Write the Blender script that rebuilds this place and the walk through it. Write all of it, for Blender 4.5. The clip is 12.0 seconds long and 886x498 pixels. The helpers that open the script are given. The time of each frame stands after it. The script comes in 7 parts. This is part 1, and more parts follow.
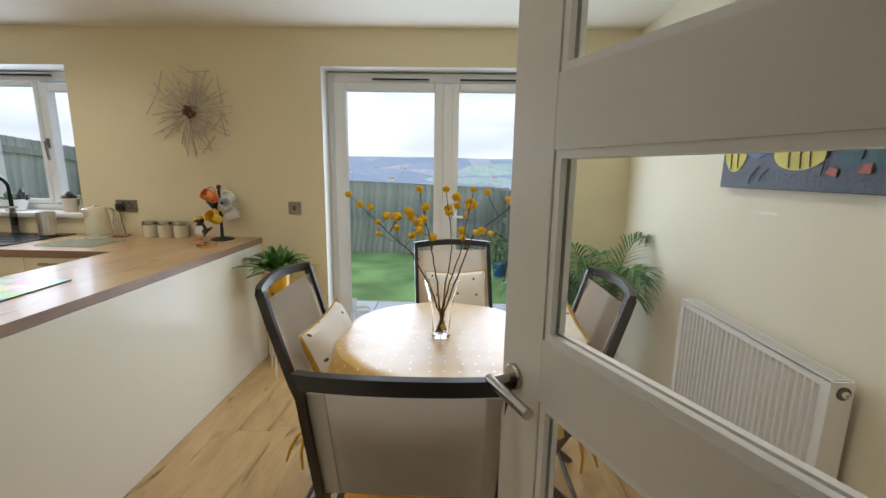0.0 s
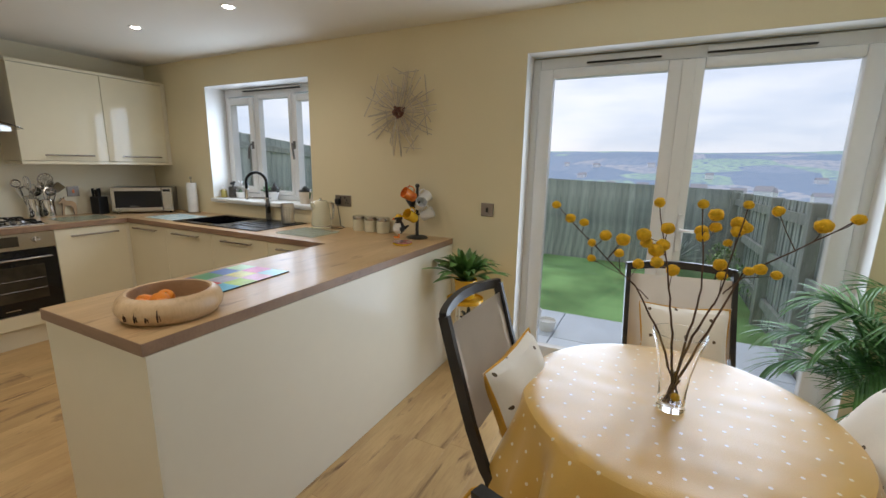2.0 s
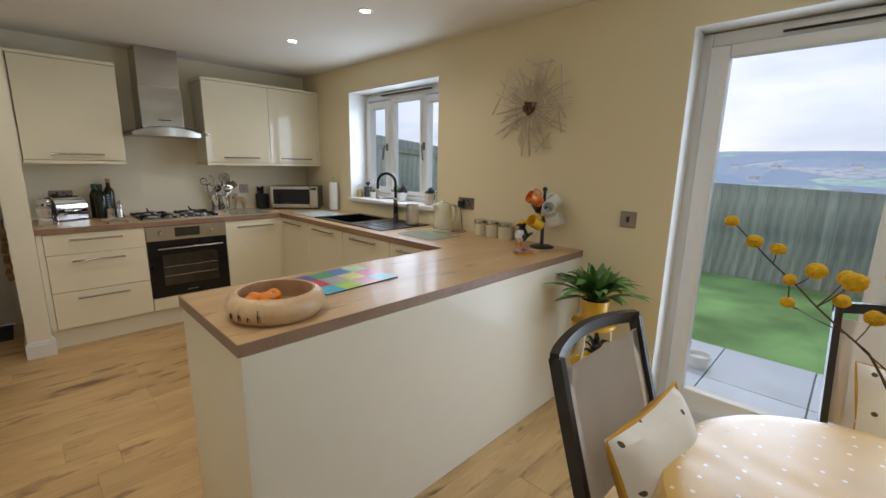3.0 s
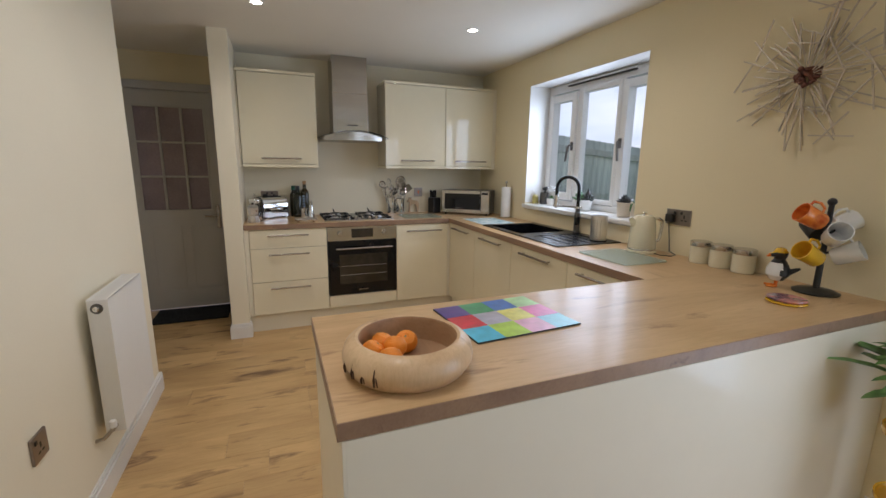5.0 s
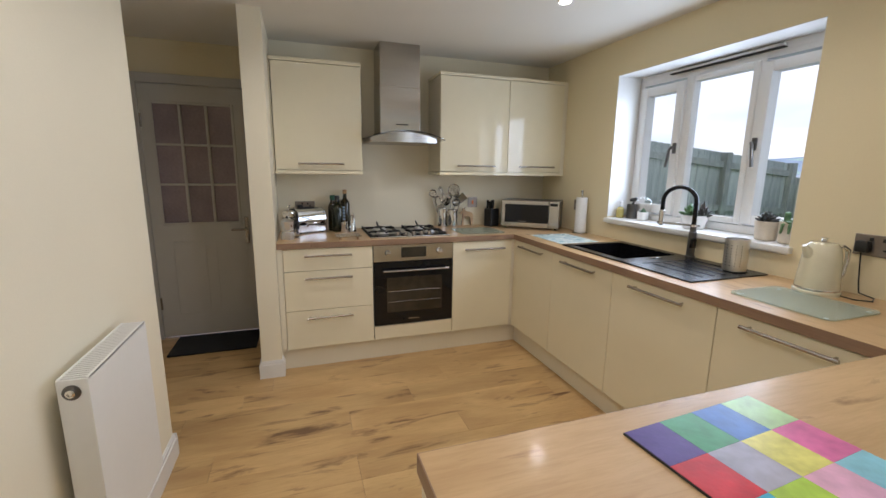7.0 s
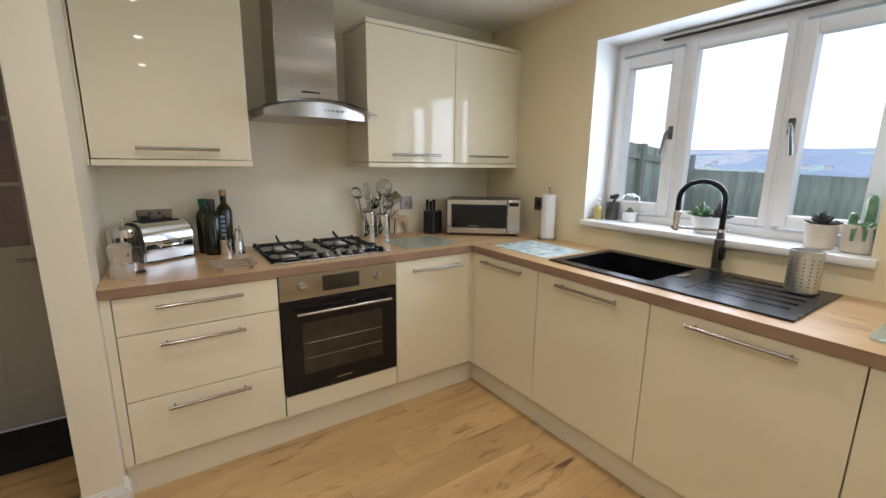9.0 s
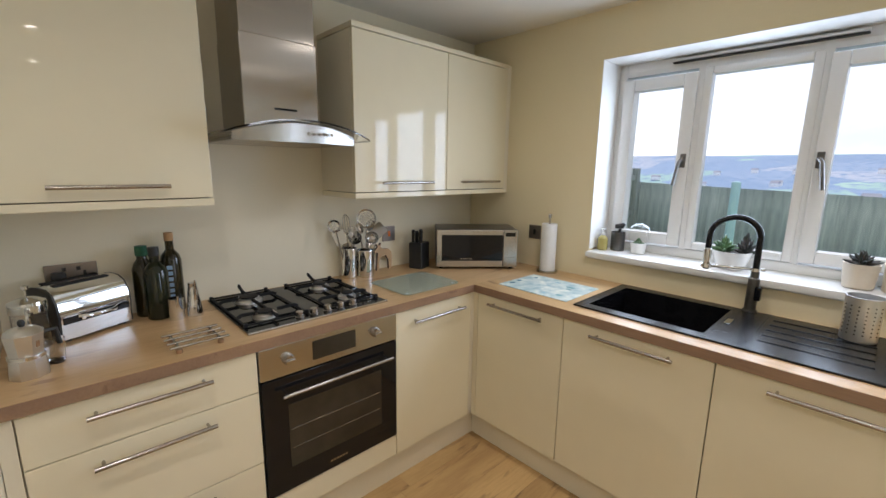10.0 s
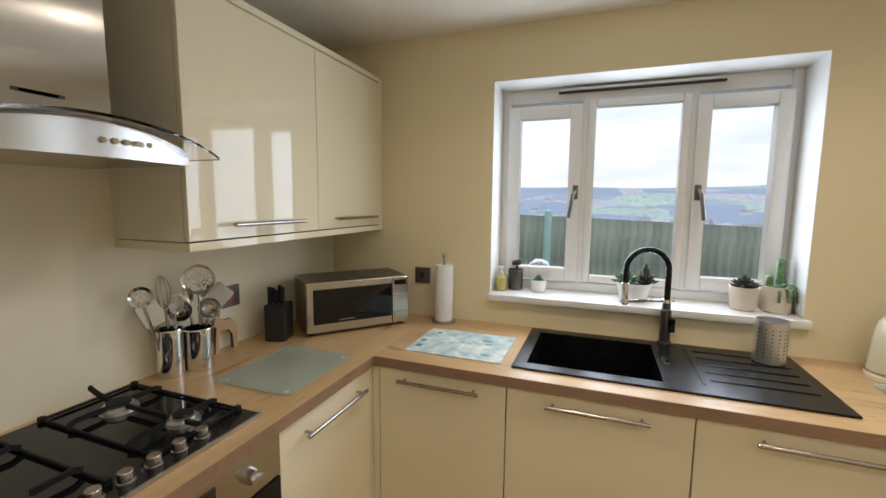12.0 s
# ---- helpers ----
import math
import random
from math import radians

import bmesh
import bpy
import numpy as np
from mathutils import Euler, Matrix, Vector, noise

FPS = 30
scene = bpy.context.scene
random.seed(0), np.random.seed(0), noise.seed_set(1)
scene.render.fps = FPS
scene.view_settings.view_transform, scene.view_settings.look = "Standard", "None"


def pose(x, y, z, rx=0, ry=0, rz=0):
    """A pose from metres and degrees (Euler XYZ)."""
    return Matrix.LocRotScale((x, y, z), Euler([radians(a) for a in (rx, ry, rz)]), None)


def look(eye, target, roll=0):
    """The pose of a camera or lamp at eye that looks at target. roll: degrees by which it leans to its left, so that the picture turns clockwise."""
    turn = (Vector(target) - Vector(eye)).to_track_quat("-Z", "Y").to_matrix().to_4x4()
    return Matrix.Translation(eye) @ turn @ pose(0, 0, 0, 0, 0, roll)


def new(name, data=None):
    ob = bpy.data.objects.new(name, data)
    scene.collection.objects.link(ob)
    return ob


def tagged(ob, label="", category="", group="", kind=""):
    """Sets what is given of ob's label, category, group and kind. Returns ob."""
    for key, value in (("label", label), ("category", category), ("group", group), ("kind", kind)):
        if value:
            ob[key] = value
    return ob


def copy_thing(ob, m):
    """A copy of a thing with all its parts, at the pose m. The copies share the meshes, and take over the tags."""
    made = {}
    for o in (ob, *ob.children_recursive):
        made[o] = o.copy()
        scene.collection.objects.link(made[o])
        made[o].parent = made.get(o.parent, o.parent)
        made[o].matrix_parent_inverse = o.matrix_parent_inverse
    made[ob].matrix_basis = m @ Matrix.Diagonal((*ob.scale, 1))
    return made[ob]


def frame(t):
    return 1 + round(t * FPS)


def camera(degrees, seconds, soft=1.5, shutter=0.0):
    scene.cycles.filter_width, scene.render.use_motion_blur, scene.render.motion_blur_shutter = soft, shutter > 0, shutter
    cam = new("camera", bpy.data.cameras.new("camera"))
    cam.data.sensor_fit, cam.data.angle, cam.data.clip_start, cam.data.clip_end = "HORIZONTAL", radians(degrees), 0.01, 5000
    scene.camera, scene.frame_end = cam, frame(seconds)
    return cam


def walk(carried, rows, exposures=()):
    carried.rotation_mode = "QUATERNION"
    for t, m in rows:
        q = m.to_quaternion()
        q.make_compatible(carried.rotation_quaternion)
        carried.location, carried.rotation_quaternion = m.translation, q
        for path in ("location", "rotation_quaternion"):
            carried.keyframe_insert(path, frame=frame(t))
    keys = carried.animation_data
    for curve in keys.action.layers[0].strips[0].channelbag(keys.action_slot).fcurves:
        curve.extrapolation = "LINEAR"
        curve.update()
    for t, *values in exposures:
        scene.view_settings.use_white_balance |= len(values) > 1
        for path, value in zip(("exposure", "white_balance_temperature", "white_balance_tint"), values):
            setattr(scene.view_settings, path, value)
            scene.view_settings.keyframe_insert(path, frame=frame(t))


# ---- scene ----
cam = camera(93.4, 12.0)
METRES, EYE, TILT, LEAN, TURN = 8.0, 1.5, 0.0, 0.0, 1.3
PATH = [
    (0, (0.074, 0.165, 1.399), (0.026, 2.132, 1.038), 0.9),
    (0.5, (0.047, 0.226, 1.39), (-0.129, 2.182, 1.009), 0.9),
    (1, (0.002, 0.333, 1.398), (-0.369, 2.259, 1.006), 1.0),
    (1.5, (-0.034, 0.408, 1.411), (-0.645, 2.27, 1.013), 1.0),
    (2, (-0.076, 0.494, 1.425), (-0.952, 2.248, 1.028), 1.1),
    (2.5, (-0.101, 0.616, 1.425), (-1.244, 2.209, 1.028), 1.0),
    (3, (-0.153, 0.726, 1.42), (-1.532, 2.118, 1.02), 1.1),
    (3.5, (-0.269, 0.809, 1.422), (-1.834, 1.986, 1.015), 1.1),
    (5.5, (-0.713, 1.038, 1.389), (-2.565, 1.694, 1.012), 0.7),
    (6, (-0.868, 0.983, 1.396), (-2.732, 1.607, 1.027), 0.7),
    (6.5, (-1.059, 0.92, 1.414), (-2.926, 1.535, 1.041), 0.7),
    (8.5, (-2.035, 0.954, 1.389), (-3.755, 1.894, 0.994), 0.8),
    (9, (-2.263, 0.984, 1.391), (-3.885, 2.083, 0.99), 0.7),
    (9.5, (-2.496, 0.974, 1.419), (-4.031, 2.198, 1.035), 0.6),
    (10, (-2.772, 0.918, 1.51), (-4.197, 2.27, 1.135), 0.8),
    (10.5, (-3.014, 0.914, 1.58), (-4.349, 2.367, 1.252), 0.8),
    (11, (-3.209, 0.966, 1.551), (-4.405, 2.544, 1.269), 0.9),
    (11.5, (-3.316, 1.021, 1.531), (-4.316, 2.736, 1.289), 0.7),
    (12, (-3.4, 1.122, 1.519), (-4.097, 2.983, 1.293), 0.5),
]
walk(cam, [(t, look(eye, target, roll)) for t, eye, target, roll in PATH], [(0.0, 0.12, 6050, 12), (1.5, -0.10, 6070, 13), (3.0, -0.06, 6040, 14), (5.5, 0.06, 5850, 17), (8.5, 0.37, 5890, 15), (10.5, 0.29, 5900, 15), (12.0, 0.20, 6380, 14)])

# ---- world, sun and large lights ----
world = bpy.data.worlds.new("overcast_sky")
scene.world = world
world.use_nodes = True
wn, wl = world.node_tree.nodes, world.node_tree.links
wn.clear()
w_out = wn.new("ShaderNodeOutputWorld")
w_bg = wn.new("ShaderNodeBackground")
w_sky = wn.new("ShaderNodeTexSky")
w_sky.sky_type = "NISHITA"
w_sky.sun_disc = False
w_sky.sun_elevation, w_sky.sun_rotation = radians(28), radians(-20)
w_co = wn.new("ShaderNodeTexCoord")
w_map = wn.new("ShaderNodeMapping")
w_map.inputs["Scale"].default_value = (1.2, 1.2, 5.0)
w_noise = wn.new("ShaderNodeTexNoise")
w_noise.inputs["Scale"].default_value = 2.2
w_noise.inputs["Detail"].default_value = 6
w_ramp = wn.new("ShaderNodeValToRGB")
w_ramp.color_ramp.elements[0].position, w_ramp.color_ramp.elements[0].color = 0.35, (6.0, 6.9, 8.3, 1)
w_ramp.color_ramp.elements[1].position, w_ramp.color_ramp.elements[1].color = 0.62, (9.2, 9.4, 9.8, 1)
w_mix = wn.new("ShaderNodeMix")
w_mix.data_type = "RGBA"
w_mix.inputs["Factor"].default_value = 0.88
w_bg.inputs["Strength"].default_value = 0.115
wl.new(w_co.outputs["Generated"], w_map.inputs["Vector"])
wl.new(w_map.outputs["Vector"], w_noise.inputs["Vector"])
wl.new(w_noise.outputs["Fac"], w_ramp.inputs["Fac"])
wl.new(w_sky.outputs["Color"], w_mix.inputs["A"])
wl.new(w_ramp.outputs["Color"], w_mix.inputs["B"])
wl.new(w_mix.outputs["Result"], w_bg.inputs["Color"])
wl.new(w_bg.outputs["Background"], w_out.inputs["Surface"])

sun_data = bpy.data.lights.new("sun", "SUN")
sun_data.energy, sun_data.angle, sun_data.color = 0.7, radians(25), (1.0, 0.96, 0.9)
new("sun", sun_data).matrix_world = look((0, 0, 30), (8, -22, 0))


def window_light(x0, x1, z0, z1, y, watts):
    """Sky light that comes in through one opening."""
    data = bpy.data.lights.new("window_light", "AREA")
    data.shape, data.size, data.size_y = "RECTANGLE", x1 - x0, z1 - z0
    data.energy, data.color = watts, (0.76, 0.88, 1.0)
    new("window_light", data).matrix_world = pose((x0 + x1) / 2, y, (z0 + z1) / 2, -90, 0, 0)


for x0, x1, z0, z1, y, watts in ((-3.80, -3.595, 1.185, 1.95, 3.318, 2.7), (-3.44, -3.08, 1.155, 1.99, 3.318, 5.0), (-2.93, -2.73, 1.185, 1.95, 3.318, 2.7),
                                 (-0.72, -0.07, 0.20, 1.93, 3.246, 12.5), (0.12, 0.76, 0.20, 1.93, 3.246, 12.5)):
    window_light(x0, x1, z0, z1, y, watts)

# the last two are unseen, guessed lamps added to light the dining side
SPOTS = [(-3.472, 2.366), (-2.49, 2.366), (-3.52, 0.97), (-2.50, 0.97), (-1.30, 0.97), (0.32, 1.0), (0.32, 2.366)]
SPOT_WATTS, SPOT_COLOUR = 21, (1.0, 0.91, 0.78)

# ---- materials ----


def link(nt, a, b):
    nt.links.new(a, b)


def material(name, colour, rough=0.5, metal=0.0, vary=0.08, scale=3.0, fine=40.0, bump=0.02, stretch=(1, 1, 1), coat=0.0,
             random_tint=0.0, transmission=0.0, second=None, ior=1.5, coords="Object", coat_rough=0.03):
    """A surface with slow and fine variation of tone, roughness and relief."""
    m = bpy.data.materials.new(name)
    m.use_nodes = True
    nt = m.node_tree
    b = nt.nodes["Principled BSDF"]
    b.inputs["Roughness"].default_value, b.inputs["Metallic"].default_value = rough, metal
    b.inputs["IOR"].default_value = ior
    b.inputs["Transmission Weight"].default_value = transmission
    b.inputs["Coat Weight"].default_value, b.inputs["Coat Roughness"].default_value = coat, coat_rough
    co = nt.nodes.new("ShaderNodeTexCoord")
    mp = nt.nodes.new("ShaderNodeMapping")
    mp.inputs["Scale"].default_value = stretch
    link(nt, co.outputs[coords], mp.inputs["Vector"])
    big = nt.nodes.new("ShaderNodeTexNoise")
    big.inputs["Scale"].default_value, big.inputs["Detail"].default_value = scale, 4
    small = nt.nodes.new("ShaderNodeTexNoise")
    small.inputs["Scale"].default_value, small.inputs["Detail"].default_value = fine, 3
    link(nt, mp.outputs["Vector"], big.inputs["Vector"])
    link(nt, mp.outputs["Vector"], small.inputs["Vector"])
    dark = tuple(c * (1 - vary) for c in colour)
    lite = tuple(min(1.0, c * (1 + vary)) for c in (second or colour))
    ramp = nt.nodes.new("ShaderNodeValToRGB")
    ramp.color_ramp.elements[0].position, ramp.color_ramp.elements[0].color = 0.3, (*dark, 1)
    ramp.color_ramp.elements[1].position, ramp.color_ramp.elements[1].color = 0.7, (*lite, 1)
    add = nt.nodes.new("ShaderNodeMath")
    add.operation = "MULTIPLY_ADD"
    link(nt, small.outputs["Fac"], add.inputs[0])
    add.inputs[1].default_value = 0.35
    link(nt, big.outputs["Fac"], add.inputs[2])
    sub = nt.nodes.new("ShaderNodeMath")
    sub.operation = "SUBTRACT"
    link(nt, add.outputs[0], sub.inputs[0])
    sub.inputs[1].default_value = 0.175
    link(nt, sub.outputs[0], ramp.inputs["Fac"])
    out = ramp.outputs["Color"]
    if random_tint:
        info = nt.nodes.new("ShaderNodeObjectInfo")
        hsv = nt.nodes.new("ShaderNodeHueSaturation")
        rng = nt.nodes.new("ShaderNodeMapRange")
        rng.inputs["To Min"].default_value, rng.inputs["To Max"].default_value = 1 - random_tint, 1 + random_tint
        link(nt, info.outputs["Random"], rng.inputs["Value"])
        link(nt, rng.outputs["Result"], hsv.inputs["Value"])
        link(nt, out, hsv.inputs["Color"])
        out = hsv.outputs["Color"]
    link(nt, out, b.inputs["Base Color"])
    if bump:
        bp = nt.nodes.new("ShaderNodeBump")
        bp.inputs["Strength"].default_value, bp.inputs["Distance"].default_value = bump * 10, 0.002
        link(nt, small.outputs["Fac"], bp.inputs["Height"])
        link(nt, bp.outputs["Normal"], b.inputs["Normal"])
    if 0 < rough < 0.9 and not transmission:
        rr = nt.nodes.new("ShaderNodeMapRange")
        rr.inputs["To Min"].default_value, rr.inputs["To Max"].default_value = rough * 0.85, min(1.0, rough * 1.15)
        link(nt, big.outputs["Fac"], rr.inputs["Value"])
        link(nt, rr.outputs["Result"], b.inputs["Roughness"])
    return m


def oak(name, light, mid, knot, along, rough, tint=0.0, coat=0.0, knots=0.39):
    """Oak with long grain, darker streaks and sparse knots; along: the axis of the grain."""
    m = bpy.data.materials.new(name)
    m.use_nodes = True
    nt = m.node_tree
    b = nt.nodes["Principled BSDF"]
    b.inputs["Roughness"].default_value = rough
    b.inputs["Coat Weight"].default_value, b.inputs["Coat Roughness"].default_value = coat, 0.12
    co = nt.nodes.new("ShaderNodeTexCoord")
    info = nt.nodes.new("ShaderNodeObjectInfo")
    shift = nt.nodes.new("ShaderNodeVectorMath")
    shift.operation = "MULTIPLY_ADD"
    off = nt.nodes.new("ShaderNodeCombineXYZ")
    link(nt, info.outputs["Random"], off.inputs[0])
    link(nt, info.outputs["Random"], off.inputs[1])
    link(nt, off.outputs[0], shift.inputs[0])
    shift.inputs[1].default_value = (37 if tint else 0, 53 if tint else 0, 0)
    link(nt, co.outputs["Object"], shift.inputs[2])

    def noise_of(scale, detail, rough_n, across):
        mp = nt.nodes.new("ShaderNodeMapping")
        s = [across, across, across]
        s[along] = 1.0
        mp.inputs["Scale"].default_value = s
        link(nt, shift.outputs[0], mp.inputs["Vector"])
        n = nt.nodes.new("ShaderNodeTexNoise")
        n.inputs["Scale"].default_value, n.inputs["Detail"].default_value = scale, detail
        n.inputs["Roughness"].default_value, n.inputs["Distortion"].default_value = rough_n, 0.6
        link(nt, mp.outputs["Vector"], n.inputs["Vector"])
        return n

    broad, grain, streak = noise_of(1.6, 3, 0.5, 4.0), noise_of(9.0, 6, 0.65, 11.0), noise_of(2.6, 5, 0.6, 5.0)
    r1 = nt.nodes.new("ShaderNodeValToRGB")
    r1.color_ramp.elements[0].position, r1.color_ramp.elements[0].color = 0.3, (*mid, 1)
    r1.color_ramp.elements[1].position, r1.color_ramp.elements[1].color = 0.65, (*light, 1)
    link(nt, broad.outputs["Fac"], r1.inputs["Fac"])
    r2 = nt.nodes.new("ShaderNodeValToRGB")
    r2.color_ramp.elements[0].position, r2.color_ramp.elements[0].color = 0.32, (0.86, 0.83, 0.78, 1)
    r2.color_ramp.elements[1].position, r2.color_ramp.elements[1].color = 0.58, (1, 1, 1, 1)
    link(nt, grain.outputs["Fac"], r2.inputs["Fac"])
    mul = nt.nodes.new("ShaderNodeMix")
    mul.data_type, mul.blend_type = "RGBA", "MULTIPLY"
    mul.inputs["Factor"].default_value = 0.8
    link(nt, r1.outputs["Color"], mul.inputs["A"])
    link(nt, r2.outputs["Color"], mul.inputs["B"])
    r3 = nt.nodes.new("ShaderNodeValToRGB")
    r3.color_ramp.elements[0].position, r3.color_ramp.elements[0].color = 0.29, (1, 1, 1, 1)
    r3.color_ramp.elements[1].position, r3.color_ramp.elements[1].color = knots, (0, 0, 0, 1)
    link(nt, streak.outputs["Fac"], r3.inputs["Fac"])
    kn = nt.nodes.new("ShaderNodeMix")
    kn.data_type = "RGBA"
    link(nt, r3.outputs["Color"], kn.inputs["Factor"])
    link(nt, mul.outputs["Result"], kn.inputs["A"])
    kn.inputs["B"].default_value = (*knot, 1)
    out = kn.outputs["Result"]
    if tint:
        hsv = nt.nodes.new("ShaderNodeHueSaturation")
        rng = nt.nodes.new("ShaderNodeMapRange")
        rng.inputs["To Min"].default_value, rng.inputs["To Max"].default_value = 1 - tint, 1 + tint
        link(nt, info.outputs["Random"], rng.inputs["Value"])
        link(nt, rng.outputs["Result"], hsv.inputs["Value"])
        link(nt, out, hsv.inputs["Color"])
        out = hsv.outputs["Color"]
    link(nt, out, b.inputs["Base Color"])
    bp = nt.nodes.new("ShaderNodeBump")
    bp.inputs["Strength"].default_value, bp.inputs["Distance"].default_value = 0.15, 0.002
    link(nt, grain.outputs["Fac"], bp.inputs["Height"])
    link(nt, bp.outputs["Normal"], b.inputs["Normal"])
    return m


def dotted(name, base, dot, per_metre, size, rough, weave=900.0):
    """Woven cloth with small scattered dots in its flat pattern."""
    m = material(name, base, rough, vary=0.07, scale=5, fine=weave * 0.3, bump=0.03, coords="UV")
    nt = m.node_tree
    b = nt.nodes["Principled BSDF"]
    b.inputs["Sheen Weight"].default_value = 0.2
    old = b.inputs["Base Color"].links[0].from_socket
    uv = nt.nodes.new("ShaderNodeTexCoord")
    vor = nt.nodes.new("ShaderNodeTexVoronoi")
    vor.voronoi_dimensions = "2D"
    vor.inputs["Scale"].default_value, vor.inputs["Randomness"].default_value = per_metre, 0.45
    link(nt, uv.outputs["UV"], vor.inputs["Vector"])
    less = nt.nodes.new("ShaderNodeMath")
    less.operation = "LESS_THAN"
    less.inputs[1].default_value = size
    link(nt, vor.outputs["Distance"], less.inputs[0])
    mix = nt.nodes.new("ShaderNodeMix")
    mix.data_type = "RGBA"
    mix.inputs["B"].default_value = (*dot, 1)
    link(nt, less.outputs[0], mix.inputs["Factor"])
    link(nt, old, mix.inputs["A"])
    link(nt, mix.outputs["Result"], b.inputs["Base Color"])
    return m


def glowing(name, colour, strength):
    m = bpy.data.materials.new(name)
    m.use_nodes = True
    b = m.node_tree.nodes["Principled BSDF"]
    b.inputs["Emission Color"].default_value, b.inputs["Emission Strength"].default_value = (*colour, 1), strength
    return m


WALL = material("wall_paint_cream", (0.80, 0.705, 0.475), 0.75, vary=0.025, scale=1.2, fine=160, bump=0.015)
WHITE_WALL = material("wall_paint_pale", (0.84, 0.775, 0.605), 0.75, vary=0.025, scale=1.2, fine=160, bump=0.015)
CEIL = material("ceiling_paint", (0.81, 0.775, 0.70), 0.85, vary=0.02, scale=1.5, fine=120, bump=0.04)
GLOSSW = material("white_satin_paint", (0.80, 0.79, 0.76), 0.3, vary=0.03, scale=4, fine=60, bump=0.02)
DOORPAINT = material("door_paint", (0.74, 0.715, 0.66), 0.38, vary=0.03, scale=3, fine=80, bump=0.008)
CREAM = material("cream_gloss_lacquer", (0.81, 0.74, 0.545), 0.45, vary=0.02, scale=1.5, fine=14, bump=0.0, coat=0.8, coat_rough=0.012, ior=1.12)
PANELCREAM = material("cream_satin_panel", (0.80, 0.745, 0.60), 0.42, vary=0.02, scale=1.5, fine=14, bump=0.0, coat=0.35, coat_rough=0.14, ior=1.2)
CARCASS = material("cream_carcass", (0.76, 0.70, 0.55), 0.4, vary=0.03, scale=3, fine=60)
GAP = material("shadow_gap_rubber", (0.03, 0.03, 0.03), 0.8)
OAKTOP = oak("oak_worktop", (0.62, 0.425, 0.22), (0.50, 0.325, 0.155), (0.30, 0.17, 0.08), 0, 0.36, coat=0.12)
OAKTOP_Y = oak("oak_worktop_across", (0.62, 0.425, 0.22), (0.50, 0.325, 0.155), (0.30, 0.17, 0.08), 1, 0.36, coat=0.12)
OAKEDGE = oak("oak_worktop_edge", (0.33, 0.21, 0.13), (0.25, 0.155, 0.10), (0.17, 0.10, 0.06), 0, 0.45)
OAKFLOOR = oak("oak_floor", (0.63, 0.425, 0.19), (0.47, 0.295, 0.125), (0.17, 0.09, 0.04), 1, 0.40, tint=0.07, coat=0.1, knots=0.43)
STEEL = material("brushed_steel", (0.52, 0.50, 0.47), 0.21, 1.0, vary=0.05, scale=1.5, fine=90, bump=0.004, stretch=(1, 1, 12))
HOODSTEEL = material("cross_brushed_steel", (0.46, 0.435, 0.40), 0.19, 1.0, vary=0.05, scale=1.5, fine=90, bump=0.0, stretch=(1, 1, 12))
HOODSTEEL.node_tree.nodes["Principled BSDF"].inputs["Anisotropic"].default_value = 0.9
HOODSTEEL.node_tree.nodes["Principled BSDF"].inputs["Anisotropic Rotation"].default_value = 0.0
CHROME = material("polished_chrome", (0.78, 0.78, 0.77), 0.07, 1.0, vary=0.03, scale=4, fine=30, bump=0.0)
BRIGHT = material("bright_brushed_steel", (0.74, 0.73, 0.71), 0.36, 1.0, vary=0.04, scale=2, fine=90, bump=0.004)
UTENSIL = material("polished_tool_steel", (0.48, 0.475, 0.47), 0.14, 1.0, vary=0.08, scale=8, fine=40, bump=0.0)
PLATE = material("brushed_bronze_plate", (0.30, 0.26, 0.23), 0.36, 0.9, vary=0.06, scale=6, fine=90, bump=0.005)
NICKEL = material("satin_nickel", (0.42, 0.39, 0.36), 0.26, 1.0, vary=0.05, scale=6, fine=90, bump=0.01)
BLACKGLASS = material("black_glass", (0.008, 0.008, 0.009), 0.05, vary=0.2, scale=3, fine=20, bump=0.0, ior=1.4)
OVENGLASS = material("oven_window", (0.035, 0.030, 0.022), 0.06, vary=0.3, scale=4, fine=20, bump=0.0)
BLACKMETAL = material("cast_iron", (0.018, 0.018, 0.019), 0.6, 0.0, vary=0.2, scale=12, fine=200, bump=0.05, ior=1.25)
BLACKCOMP = material("black_composite", (0.007, 0.007, 0.008), 0.26, vary=0.25, scale=8, fine=400, bump=0.015, ior=1.35)
GUNMETAL = material("gunmetal", (0.16, 0.155, 0.15), 0.3, 1.0, vary=0.1, scale=8, fine=60, bump=0.005)
BLACKPL = material("black_plastic", (0.02, 0.02, 0.02), 0.4, vary=0.15, scale=8, fine=100)
DARKFRAME = material("dark_bronze_metal", (0.045, 0.042, 0.040), 0.38, 0.5, vary=0.15, scale=9, fine=160, bump=0.02)
SLING = material("beige_sling_mesh", (0.66, 0.60, 0.52), 0.8, vary=0.06, scale=6, fine=500, bump=0.06)
UPVC = material("white_upvc", (0.80, 0.80, 0.79), 0.25, vary=0.02, scale=3, fine=40, bump=0.004)
RADW = material("radiator_enamel", (0.80, 0.79, 0.75), 0.48, vary=0.02, scale=3, fine=40, bump=0.006)
YELLOWPOT = material("yellow_glaze", (0.75, 0.42, 0.02), 0.22, vary=0.08, scale=8, fine=60, coat=0.3)
YELLOWCLOTH = material("mustard_cloth", (0.62, 0.33, 0.035), 0.85, vary=0.10, scale=8, fine=400, bump=0.06)
TABLECLOTH = dotted("mustard_dotted_oilcloth", (0.62, 0.365, 0.052), (0.80, 0.72, 0.56), 17, 0.080, 0.32)
